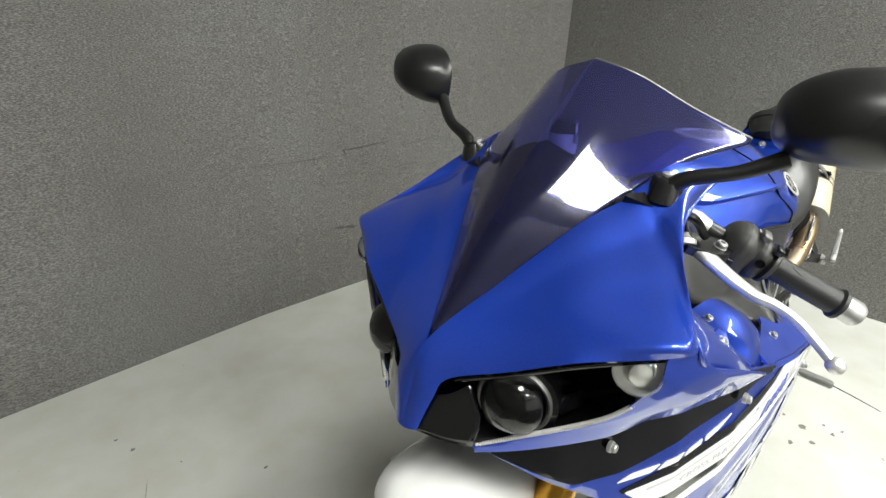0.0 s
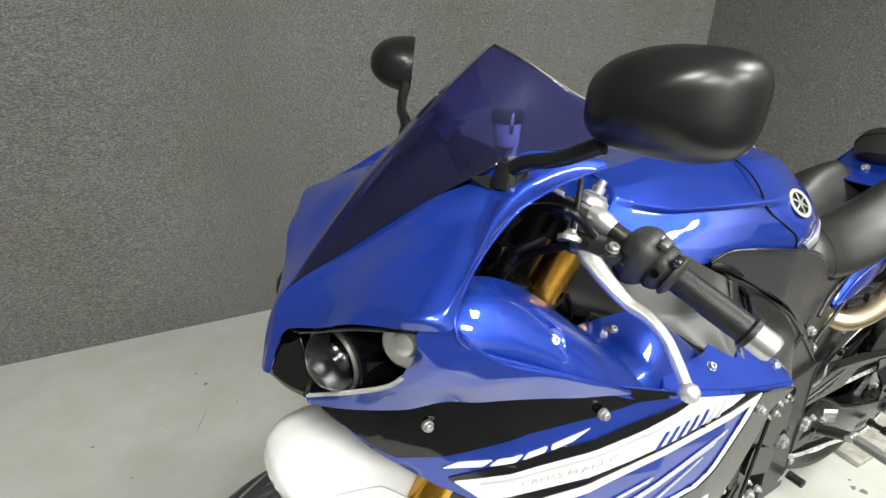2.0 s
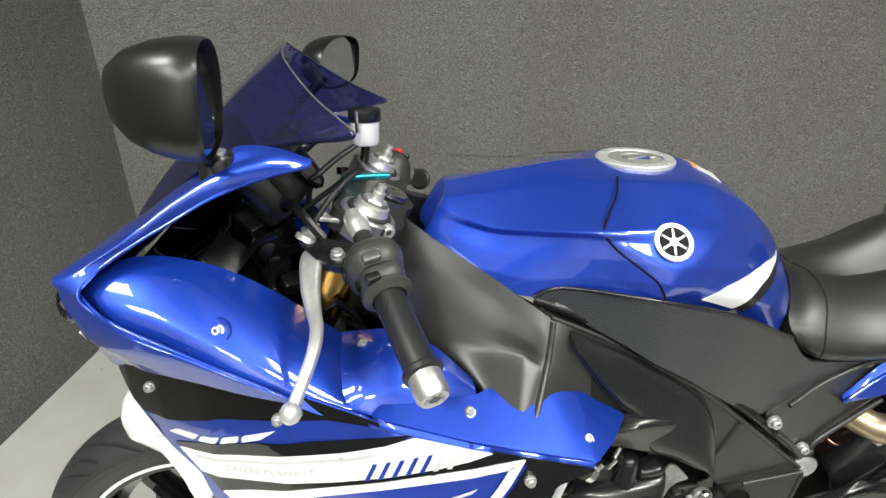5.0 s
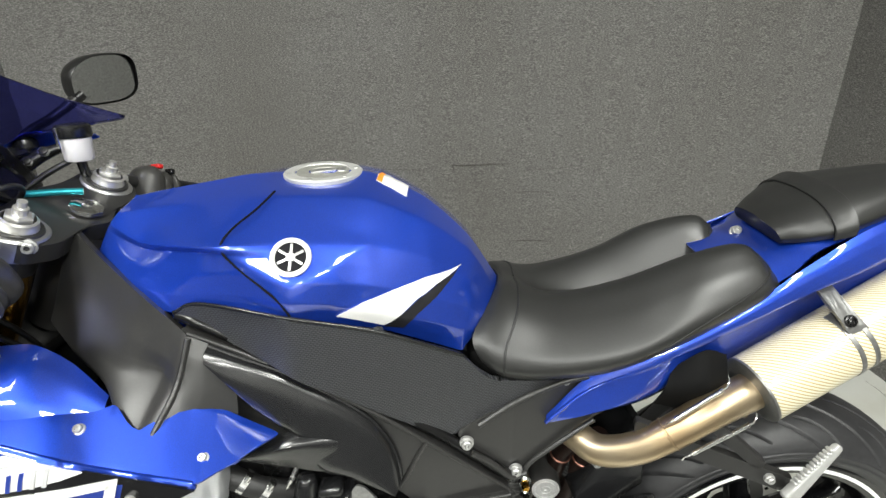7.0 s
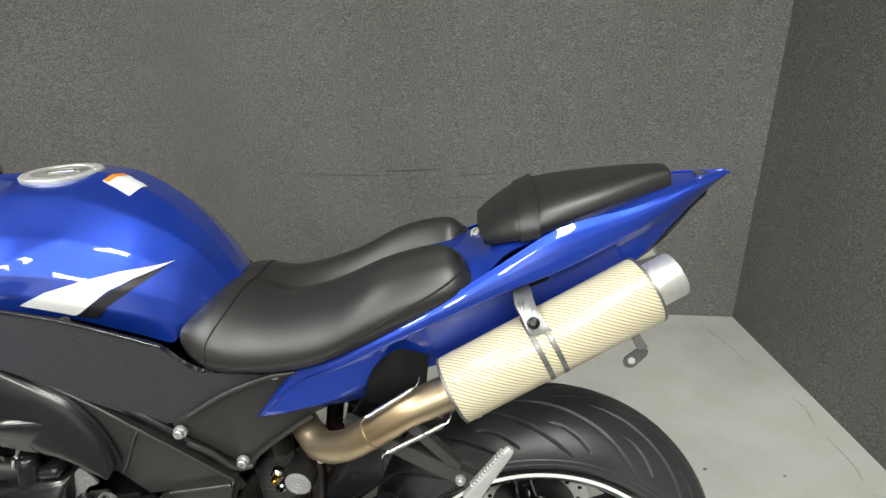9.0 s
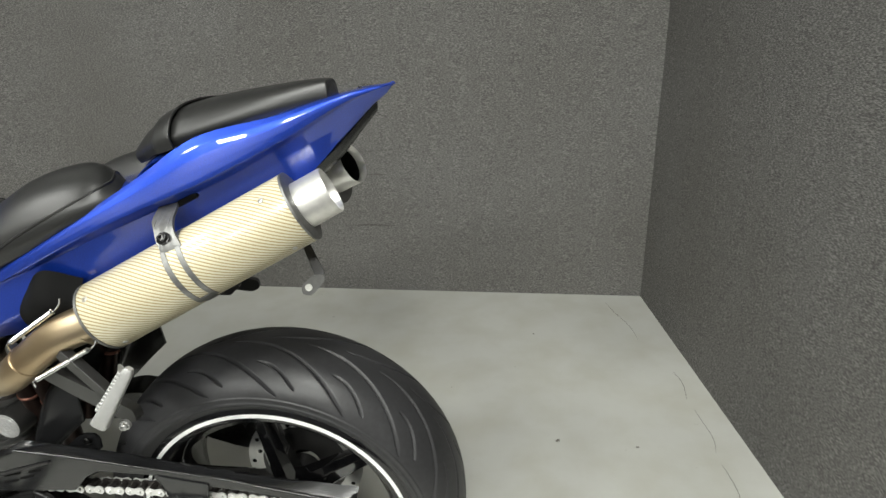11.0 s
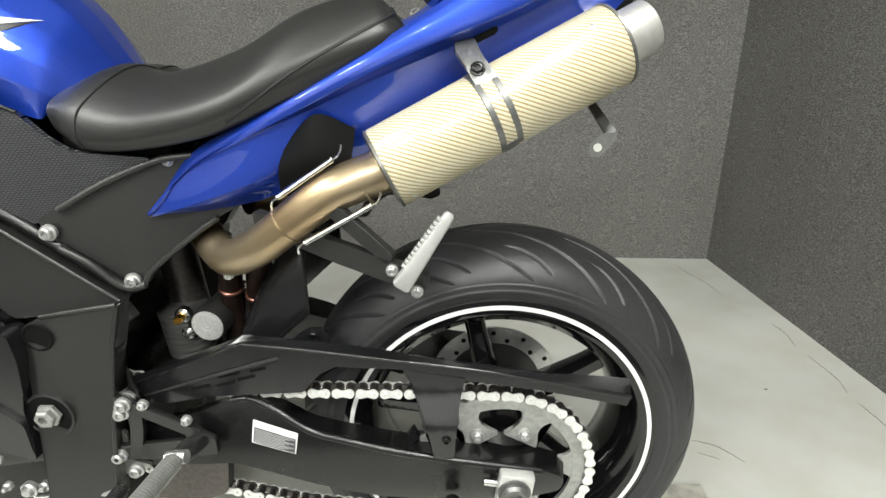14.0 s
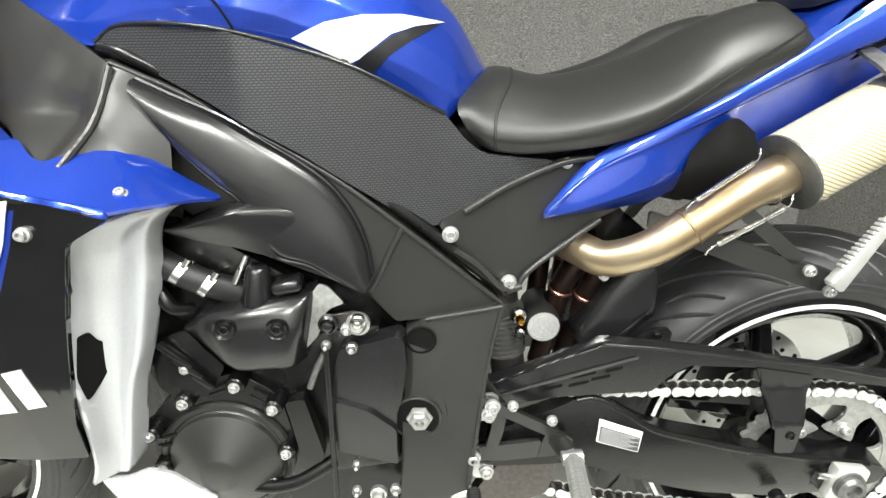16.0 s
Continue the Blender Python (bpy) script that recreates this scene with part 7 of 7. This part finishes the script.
def head_sheet():
    rows = [[(1.330, -0.186, 0.571), (1.3295, -0.189, 0.569), (1.333, -0.192, 0.566), (1.337, -0.190, 0.562), (1.339, -0.186, 0.560)],
            [(1.357, -0.176, 0.595), (1.360, -0.203, 0.590), (1.364, -0.2105, 0.572), (1.361, -0.205, 0.549), (1.362, -0.178, 0.541)],
            [(1.392, -0.173, 0.604), (1.395, -0.205, 0.598), (1.394, -0.2165, 0.576), (1.389, -0.212, 0.527), (1.388, -0.180, 0.512)],
            [(1.436, -0.170, 0.609), (1.438, -0.203, 0.604), (1.436, -0.2165, 0.578), (1.430, -0.212, 0.527), (1.429, -0.180, 0.512)],
            [(1.470, -0.168, 0.612), (1.471, -0.198, 0.606), (1.464, -0.2130, 0.572), (1.453, -0.209, 0.527), (1.451, -0.180, 0.513)],
            [(1.480, -0.160, 0.612), (1.480, -0.180, 0.606), (1.473, -0.190, 0.572), (1.463, -0.187, 0.527), (1.460, -0.165, 0.514)]]
    bm = bmesh.new()
    add_grid(bm, surface(rows, 44, 30, 0.25))
    bmesh.ops.recalc_face_normals(bm, faces=bm.faces)
    return solid(bm, 0.003)


head = part("head_cover", head_sheet(), PLASTIC, engine, "moulded black engine cover")
for x, z in ((1.3866, 0.580), (1.4431, 0.579)):
    part("cover_dimple", lathe([(0, 0.013), (0.0015, 0.0125), (-0.002, 0.009), (-0.002, 0)], (x, -0.2168, z), (0, -1, 0), 24), PLASTIC, head)
    bolt((x, -0.2160, z), parent=head, mesh=BOLT_DARK)
part("coil_cap", lathe([(0, 0.0185), (0.006, 0.0178), (0.034, 0.0142), (0.042, 0.0125), (0.045, 0.0095), (0.045, 0)], (1.4175, -0.189, 0.598), (0.10, 0.02, 1), 12), PLASTIC, engine, angle=50)
part("coil_cap", block((0.034, 0.03, 0.016), (1.452, -0.185, 0.618), (0, -12, 0), 0.006, 3), PLASTIC, engine)
spro = part("sprocket_cover", plate([(1.503, 0.538), (1.572, 0.556), (1.579, 0.550), (1.581, 0.517), (1.575, 0.477), (1.566, 0.445), (1.565, 0.402), (1.567, 0.377), (1.493, 0.396), (1.490, 0.45), (1.496, 0.511)], lambda x, z: -0.196 + 0.05 * (1.53 - x), 0.03, 0.006, 0.03), PLASTIC, engine, "black front sprocket cover", bevel=0.005)
part("cover_step", plate([(1.494, 0.470), (1.535, 0.455), (1.566, 0.430), (1.565, 0.402), (1.567, 0.377), (1.493, 0.396), (1.490, 0.44)], lambda x, z: -0.2015 + 0.05 * (1.53 - x), 0.008, 0.006, 0.03), PLASTIC, spro, bevel=0.004)
part("starter_case", plate([(1.4345, 0.470), (1.458, 0.475), (1.465, 0.440), (1.4755, 0.389), (1.470, 0.379), (1.453, 0.380), (1.4455, 0.397), (1.440, 0.435)], -0.200, 0.018, 0.006), ENGINE, engine, bevel=0.003)
part("hose", tube([(1.290, -0.180, 0.668), (1.32, -0.190, 0.650), (1.358, -0.192, 0.628), (1.395, -0.178, 0.606)], 0.0150, 16, 20), GRIP, engine)
for p in ((1.341, -0.1915, 0.638), (1.368, -0.1905, 0.622)):
    clip = part("hose_clip", lathe([(-0.0045, 0.0166), (0.0045, 0.0166), (0.0045, 0.0154), (-0.0045, 0.0154)], p, (0.78, -0.05, -0.62), 24, closed=True), STEEL, engine)
    part("clip_screw", lathe([(-0.007, 0), (-0.007, 0.004), (0.007, 0.004), (0.007, 0)], (p[0] + 0.010, p[1] - 0.008, p[2] + 0.013), (0.6, 0, 0.8), 10), STEEL, clip)
part("hose", tube([(1.300, -0.185, 0.632), (1.318, -0.200, 0.616), (1.330, -0.203, 0.600), (1.345, -0.190, 0.592)], 0.0075, 12, 20), CABLE, engine)
for p, q in (((1.395, -0.188, 0.622), (1.404, -0.190, 0.640)), ((1.402, -0.186, 0.636), (1.410, -0.182, 0.652))):
    part("clip_screw", tube([p, q], 0.0042, 10, 4), STEEL, engine)
part("hose", tube([(1.372, -0.195, 0.342), (1.41, -0.202, 0.345), (1.445, -0.202, 0.355), (1.485, -0.192, 0.376)], 0.0085, 14, 24), CABLE, engine)
fin = part("fin_box", plate([(1.288, 0.551), (1.328, 0.563), (1.370, 0.519), (1.348, 0.484), (1.309, 0.473), (1.288, 0.492)], lambda x, z: -0.194 + 0.25 * max(0, z - 0.53), 0.04, 0.006), ENGINE, engine, bevel=0.004)
for k in range(3):
    part("fin_step", block((0.046 - 0.008 * k, 0.010, 0.008), (1.318 + 0.013 * k, -0.198, 0.538 - 0.017 * k), (0, 42, 0), 0.002), ENGINE, fin)
bolt((1.326, -0.200, 0.520), parent=fin)
for x, z, r, m in ((1.5286, 0.5745, 0.0135, BRUSHED), (1.5295, 0.5805, 0.0085, STEEL), (1.5155, 0.5676, 0.0068, PEG), (1.4953, 0.5746, 0.0115, PLASTIC), (1.4904, 0.5471, 0.0055, BRUSHED), (1.5193, 0.5433, 0.0065, BRUSHED), (1.5135, 0.3744, 0.005, BRUSHED), (1.511, 0.332, 0.006, BRUSHED), (1.561, 0.333, 0.007, BRUSHED), (1.5387, 0.327, 0.011, BRUSHED)):
    part("joint", lathe([(0, r), (0.006, r), (0.008, r * 0.75), (0.005, r * 0.62), (0.012, r * 0.5), (0.013, r * 0.3), (0.013, 0)], (x, -0.196 - (0.006 if r == 0.0085 else 0), z), (0, -1, 0), 18), m, engine)
part("shift_bracket", plate([(1.472, 0.600), (1.485, 0.617), (1.495, 0.6137), (1.513, 0.594), (1.497, 0.589), (1.488, 0.579), (1.484, 0.568), (1.480, 0.553), (1.4615, 0.534), (1.458, 0.546), (1.4605, 0.567), (1.464, 0.585)], lambda x, z: -0.188 + 0.2 * max(0, z - 0.59), 0.004, 0.004, 0.012), SPROCKET, engine, "pale cast bracket", bevel=0.001)
part("shift_arm", plate([(1.4953, 0.581), (1.526, 0.586), (1.530, 0.573), (1.517, 0.561), (1.500, 0.566)], -0.192, 0.004, 0.004), DARK_STEEL, engine, bevel=0.001)
part("pale_hose", tube([(1.487, -0.196, 0.535), (1.477, -0.198, 0.516), (1.4665, -0.198, 0.490)], 0.0042, 10, 14), CLAMP, engine, "short grey hose")
part("shift_rod", tube([(1.4915, -0.206, 0.545), (1.489, -0.207, 0.445), (1.487, -0.208, 0.33)], 0.0034, 10, 8), ENGINE, engine)
fp = part("footpeg_plate", plate([(1.668, 0.462), (1.690, 0.452), (1.772, 0.406), (1.762, 0.396), (1.697, 0.432), (1.676, 0.438)], -0.186, 0.009, 0.002, 0.02), SATIN, BIKE, "black triangular footrest bracket")
for arm, y in (([(1.680, 0.440), (1.702, 0.430), (1.698, 0.404), (1.691, 0.378), (1.676, 0.380), (1.684, 0.416)], -0.1852), ([(1.757, 0.412), (1.788, 0.394), (1.788, 0.370), (1.744, 0.366), (1.750, 0.394)], -0.1852), ([(1.652, 0.381), (1.690, 0.385), (1.7475, 0.392), (1.752, 0.3667), (1.70, 0.361), (1.652, 0.363)], -0.1845)):
    part("bracket_arm", plate(arm, y, 0.008, 0.003, 0.02), SATIN, fp)
for tab in ([(1.666, 0.456), (1.684, 0.459), (1.694, 0.452), (1.684, 0.420), (1.670, 0.418)], [(1.652, 0.402), (1.668, 0.398), (1.668, 0.352), (1.690, 0.345), (1.678, 0.332), (1.650, 0.330)]):
    part("bracket_tab", plate(tab, -0.176, 0.005, 0.004), BRUSHED, fp, "pale alloy tab", bevel=0.001)
for x, z in ((1.684, 0.449), (1.6795, 0.437), (1.661, 0.370), (1.678, 0.347), (1.709, 0.449), (1.759, 0.4256)):
    bolt((x, -0.189, z), mesh=BOLT_BIG if x < 1.70 else BOLT, parent=fp)
part("stand_bracket", plate([(1.70, 0.325), (1.78, 0.332), (1.77, 0.27), (1.72, 0.25), (1.66, 0.265)], -0.15, 0.02, 0.01), DARK_STEEL, BIKE)


def spring(a, b, r, wire, turns, mat, name, parent, label=""):
    a, b = V(*a), V(*b)
    d = (b - a) / np.linalg.norm(b - a)
    u = np.cross(d, V(0, 1, 0.2))
    u /= np.linalg.norm(u)
    w = np.cross(d, u)
    pts = [a + (b - a) * f + r * (u * math.cos(2 * math.pi * turns * f) + w * math.sin(2 * math.pi * turns * f)) for f in np.linspace(0, 1, turns * 12)]
    return part(name, tube(pts, wire, 6, turns * 12, smooth=False), mat, parent, label)


rider_peg = part("rider_footrest", tube([(1.768, -0.184, 0.392), (1.770, -0.215, 0.405), (1.7716, -0.240, 0.4155)], [0.011, 0.0125, 0.010], 14, 10), SATIN, BIKE, "folding alloy footrest with a ribbed silver peg and feeler")
peg_a, peg_b = V(1.7716, -0.246, 0.4172), V(1.763, -0.332, 0.420)
part("peg", tube([peg_a, peg_b], [0.0088, 0.0084], 16, 10), SPROCKET, rider_peg)
groove = mesh_of("peg_rib", lathe([(-0.0014, 0.0095), (-0.0008, 0.0112), (0.0008, 0.0112), (0.0014, 0.0090)], n=16), SPROCKET)
for k in range(22):
    ob = part("peg_rib", groove, None, rider_peg)
    ob.matrix_basis = Matrix.Translation(peg_a + (peg_b - peg_a) * (0.06 + 0.042 * k)) @ Vector((0, 1, 0)).rotation_difference(Vector(peg_b - peg_a)).to_matrix().to_4x4()
part("feeler", tube([peg_b, (1.763, -0.38, 0.413), (1.762, -0.43, 0.405)], [0.0018, 0.0013, 0.0009], 8, 12), SATIN, rider_peg)
part("peg_pivot", lathe([(-0.012, 0), (-0.012, 0.008), (0.012, 0.008), (0.012, 0)], (1.7716, -0.241, 0.4165), (1, 0, 0.1), 16), BRUSHED, rider_peg)
shifter = part("gear_lever", tube([(1.535, -0.192, 0.304), (1.575, -0.192, 0.306), (1.655, -0.196, 0.322)], 0.0065, 12, 10), BRUSHED, BIKE, "bright alloy gear lever with a ribbed rubber tip")
part("lever_rubber", lathe([(0.0, 0.007)] + [(0.004 * k + o, r) for k in range(8) for o, r in ((0.0005, 0.0095), (0.003, 0.0095), (0.0036, 0.0082))] + [(0.034, 0.0)], (1.6606, -0.203, 0.328), (0, -1, 0.05), 18), GRIP, shifter)


# shock absorber and its reservoir
part("shock_body", tube([(1.700, -0.03, 0.62), (1.712, -0.035, 0.50), (1.725, -0.04, 0.40)], 0.026, 20, 10), DARK_STEEL, BIKE)
part("shock_adjuster", lathe([(0, 0.0)] + [(0.008 * k + o, 0.030 + r) for k in range(9) for o, r in ((0.0, 0.0), (0.001, 0.003), (0.005, 0.003), (0.006, 0.0))] + [(0.075, 0.0)], (1.713, -0.055, 0.450), (-0.08, 0, 1), 32), CLAMP, BIKE, "ribbed shock preload collar")
res = part("shock_reservoir", lathe([(0, 0.0), (0, 0.021), (0.004, 0.024), (0.075, 0.024), (0.078, 0.022), (0.078, 0.021), (0.076, 0.0205), (0.076, 0)], (1.765, -0.020, 0.508), (-0.05, -1, 0), 36), SATIN, BIKE, "remote shock reservoir")
part("reservoir_face", lathe([(0.0765, 0.0225), (0.0785, 0.0215), (0.0787, 0.017), (0.0780, 0.0165), (0.0787, 0.016), (0.0788, 0.008), (0.0780, 0.0075), (0.0787, 0.007), (0.0787, 0.002), (0.0770, 0.0018), (0.0770, 0)], (1.765, -0.020, 0.508), (-0.05, -1, 0), 40), FACED, res, "lathe turned alloy face")
for p, r, m in (((1.728, -0.085, 0.522), 0.011, STEEL), ((1.728, -0.098, 0.522), 0.006, GOLD), ((1.730, -0.085, 0.495), 0.009, STEEL)):
    part("damper_knob", lathe([(0, r), (0.010, r), (0.013, r * 0.7), (0.013, 0)], p, (0, -1, 0), 8), m, res)
part("rear_hugger", half_shell([[(1.80, 0, 0.495), (1.803, -0.06, 0.494), (1.808, -0.098, 0.490), (1.815, -0.108, 0.45)], [(1.843, 0, 0.575), (1.846, -0.06, 0.573), (1.852, -0.098, 0.566), (1.870, -0.108, 0.50)], [(1.893, 0, 0.635), (1.897, -0.06, 0.632), (1.903, -0.095, 0.622), (1.905, -0.106, 0.53)]], 16, 16, 0.004), PLASTIC, BIKE, "black rear tyre hugger")
boot = part("wire_boot", lathe([(0, 0.0)] + [(0.006 * k + o, 0.010 + r) for k in range(8) for o, r in ((0.0, 0.0), (0.001, 0.002), (0.004, 0.002), (0.005, 0.0))] + [(0.05, 0.0)], (1.806, -0.052, 0.494), (0.12, 0, 1), 18), GRIP, BIKE, "ribbed black rubber boot on a wire")
part("wire", tube([(1.812, -0.052, 0.543), (1.818, -0.055, 0.565), (1.83, -0.05, 0.60)], 0.004, 8, 12), CABLE, boot)


# passenger footrests
def footrest(s):
    def arm(o):
        b = plate(o, lambda x, z: -0.145 - (x - 1.87) * 0.26, 0.012, 0.006)
        return b if s < 0 else flip_y(b)
    h = part("passenger_footrest", arm([(1.865, 0.682), (1.96, 0.652), (2.045, 0.628), (2.064, 0.622), (2.066, 0.606), (2.05, 0.600), (1.96, 0.626), (1.865, 0.660)]), SATIN, BIKE, "black hanger with a silver folding peg" if s < 0 else "black footrest hanger", bevel=0.003)
    part("hanger_strut", arm([(1.935, 0.700), (1.955, 0.705), (2.030, 0.640), (2.020, 0.628)]), SATIN, h, bevel=0.003)
    if s > 0:
        return
    a, b = V(2.040, s * 0.222, 0.622), V(2.092, s * 0.212, 0.696)
    d = (b - a) / np.linalg.norm(b - a)
    rows = []
    for f, w, t in ((-0.03, 0.008, 0.005), (0.0, 0.0102, 0.007), (0.2, 0.0092, 0.007), (0.9, 0.0062, 0.005), (0.97, 0.0055, 0.0045), (1.0, 0.0035, 0.003)):
        c = a + (b - a) * f
        side = np.cross(d, V(0, 1, 0))
        side /= np.linalg.norm(side)
        out = np.cross(side, d)
        rows.append([c + side * w * np.sign(math.cos(q)) * abs(math.cos(q)) ** 0.5 + out * t * np.sign(math.sin(q)) * abs(math.sin(q)) ** 0.5 for q in np.linspace(0, 2 * math.pi, 20, endpoint=False)])
    bm = bmesh.new()
    vs = add_grid(bm, np.array(rows), wrap=True)
    bm.faces.new(vs[0][::-1])
    bm.faces.new(vs[-1])
    bmesh.ops.recalc_face_normals(bm, faces=bm.faces)
    peg = part("peg", bm, PEG, h, "ribbed silver peg")
    front = -1 if side[0] > 0 else 1
    tooth = mesh_of("peg_tooth", block((0.006, 0.010, 0.0042), bevel=0.001, seg=1), PEG)
    for k in range(12):
        t = part("peg_tooth", tooth, None, peg)
        t.matrix_basis = Matrix.Translation(a + (b - a) * (0.22 + 0.06 * k) + front * side * (0.0090 - 0.0028 * k / 11)) @ Vector((0, 0, 1)).rotation_difference(Vector(d)).to_matrix().to_4x4()
    bolt((2.028, s * 0.200, 0.629), (0, s, 0), BOLT, h)
    bolt((2.054, s * 0.203, 0.605), (0, s, 0), BOLT, h)


footrest(-1)
footrest(1)
bracket = part("licence_bracket", plate([(2.254, 0.786), (2.264, 0.788), (2.290, 0.751), (2.277, 0.747)], lambda x, z: -0.048 - 0.7 * max(0, 0.785 - z), 0.003, 0.002, 0.012), SATIN, BIKE, "small black metal bracket", bevel=0.0006)
part("bracket_tab", plate([(2.274, 0.750), (2.290, 0.750), (2.289, 0.741), (2.270, 0.721), (2.257, 0.723), (2.256, 0.735)], lambda x, z: -0.074 - 0.15 * (0.75 - z), 0.003, 0.005, 0.012), CLAMP, bracket, "grey metal tab with a round hole", bevel=0.0008)
part("tab_hole", lathe([(0, 0.0), (0, 0.0050), (0.0008, 0.0050), (0.0008, 0)], (2.267, -0.0772, 0.733), (0, -1, 0.15), 20), FLOOR, bracket)
part("muffler_bracket", plate([(1.93, 0.590), (1.944, 0.610), (1.960, 0.655), (1.975, 0.661), (2.050, 0.659), (2.066, 0.643), (2.046, 0.625), (1.986, 0.627), (1.965, 0.612), (1.950, 0.590)], 0.115, 0.010, 0.004), SATIN, BIKE, "black bracket behind the exhaust", bevel=0.002)
spring((2.046, 0.155, 0.640), (2.088, 0.155, 0.691), 0.0045, 0.0011, 16, STEEL, "exhaust_spring", BIKE, "coiled exhaust spring")
for a, b in (((1.905, -0.168, 0.703), (1.966, -0.158, 0.741)), ((1.932, -0.178, 0.654), (2.006, -0.168, 0.692))):
    a, b = V(*a), V(*b)
    e = (b - a) / np.linalg.norm(b - a)
    sp = spring(a, b, 0.0026, 0.0009, 52, STEEL, "exhaust_spring", BIKE, "coiled exhaust spring")
    for q, s in ((a, -1), (b, 1)):
        part("hook", tube([q, q + e * s * 0.006, q + e * s * 0.010 + V(0, 0.003, 0.003 * s), q + e * s * 0.011 + V(0, 0.005, 0.009 * s)], 0.0012, 6, 12), STEEL, sp)

# ---- loose things and marks ----
plank = part("plank", block((0.30, 0.26, 0.02), (2.43, -0.007, FZ + 0.010), (0, 0, 0), 0.004), PLANK, None)
tagged(plank, "grimy grey plank lying on the floor by the rear tyre", "plank")
fl_marks = [([(2.97, 1.29), (2.99, 1.20), (3.02, 1.10), (3.03, 1.00)], 0.0016), ([(3.09, 0.80), (3.10, 0.74), (3.085, 0.66)], 0.0024), ([(3.092, 0.615), (3.095, 0.58), (3.10, 0.50), (3.087, 0.44)], 0.0020), ([(3.086, 0.40), (3.09, 0.33), (3.08, 0.25)], 0.0022), ([(3.10, 0.205), (3.12, 0.15), (3.13, 0.05), (3.14, -0.02)], 0.0026),
            ([(2.62, 0.27), (2.67, 0.25), (2.71, 0.20)], 0.0028), ([(2.62, 0.23), (2.66, 0.21)], 0.002), ([(0.60, 0.93), (0.56, 0.84)], 0.002)]
for k, (pts, w) in enumerate(fl_marks):
    part("crack", ribbon([(x, y, FZ + 0.0008) for x, y in pts], w * 0.6, "z", 10 + k, 60, 0.9), CRACK, fl)


rng = random.Random(5)
chip_spots = [(0.587, 1.14), (0.61, 1.07), (0.85, 0.75), (0.69, 0.93), (0.29, 0.905), (0.39, 0.734), (2.024, 0.936), (2.054, 0.915), (2.66, 1.04), (2.684, 0.477), (2.892, 0.458)]
chip_spots += [(1.89, -0.16), (1.94, -0.20), (2.08, -0.29), (2.19, -0.30), (2.21, -0.24), (2.19, -0.17), (2.20, -0.19), (1.86, -0.19), (1.75, -0.14), (2.22, -0.38), (2.25, -0.35), (2.13, -0.34), (2.21, -0.15), (2.26, -0.40)]
for x, y in chip_spots:
    r = rng.uniform(0.003, 0.008) if y > 0 else rng.uniform(0.005, 0.016)
    bm = bmesh.new()
    bm.faces.new([bm.verts.new((x + r * rng.uniform(0.4, 1.1) * math.cos(a), y + r * rng.uniform(0.3, 1.0) * math.sin(a), FZ + 0.001)) for a in np.linspace(0, 2 * math.pi, 9, endpoint=False)])
    part("floor_chip", thicken(bm, 0.0008), CRACK, fl)


def on_wall(x, z, lift=0.002):
    return (x, float(np.interp(x, [C_FRONT[0], C_MID[0], C_REAR[0]], [C_FRONT[1], C_MID[1], C_REAR[1]])) - lift, z)


back = bpy.data.objects["wall_back"]
for k, (pts, w) in enumerate((([(1.64, 0.640), (1.70, 0.636), (1.80, 0.640), (1.90, 0.643)], 0.0045), ([(1.66, 0.638), (1.67, 0.615)], 0.006), ([(1.90, 0.30), (2.0, 0.302), (2.10, 0.298)], 0.004), ([(1.905, 0.30), (1.907, 0.27)], 0.005), ([(1.9, 0.52), (2.0, 0.522), (2.1, 0.52)], 0.003), ([(1.60, 0.300), (1.66, 0.292), (1.72, 0.286)], 0.010), ([(1.68, 0.286), (1.71, 0.280)], 0.008), ([(1.20, 0.628), (1.40, 0.620), (1.62, 0.616)], 0.0016), ([(1.92, 0.612), (2.05, 0.620), (2.20, 0.632)], 0.0016))):
    part("scuff", ribbon([on_wall(x, z) for x, z in pts], w, "y", 30 + k, 50, 0.25), SCUFF, back)
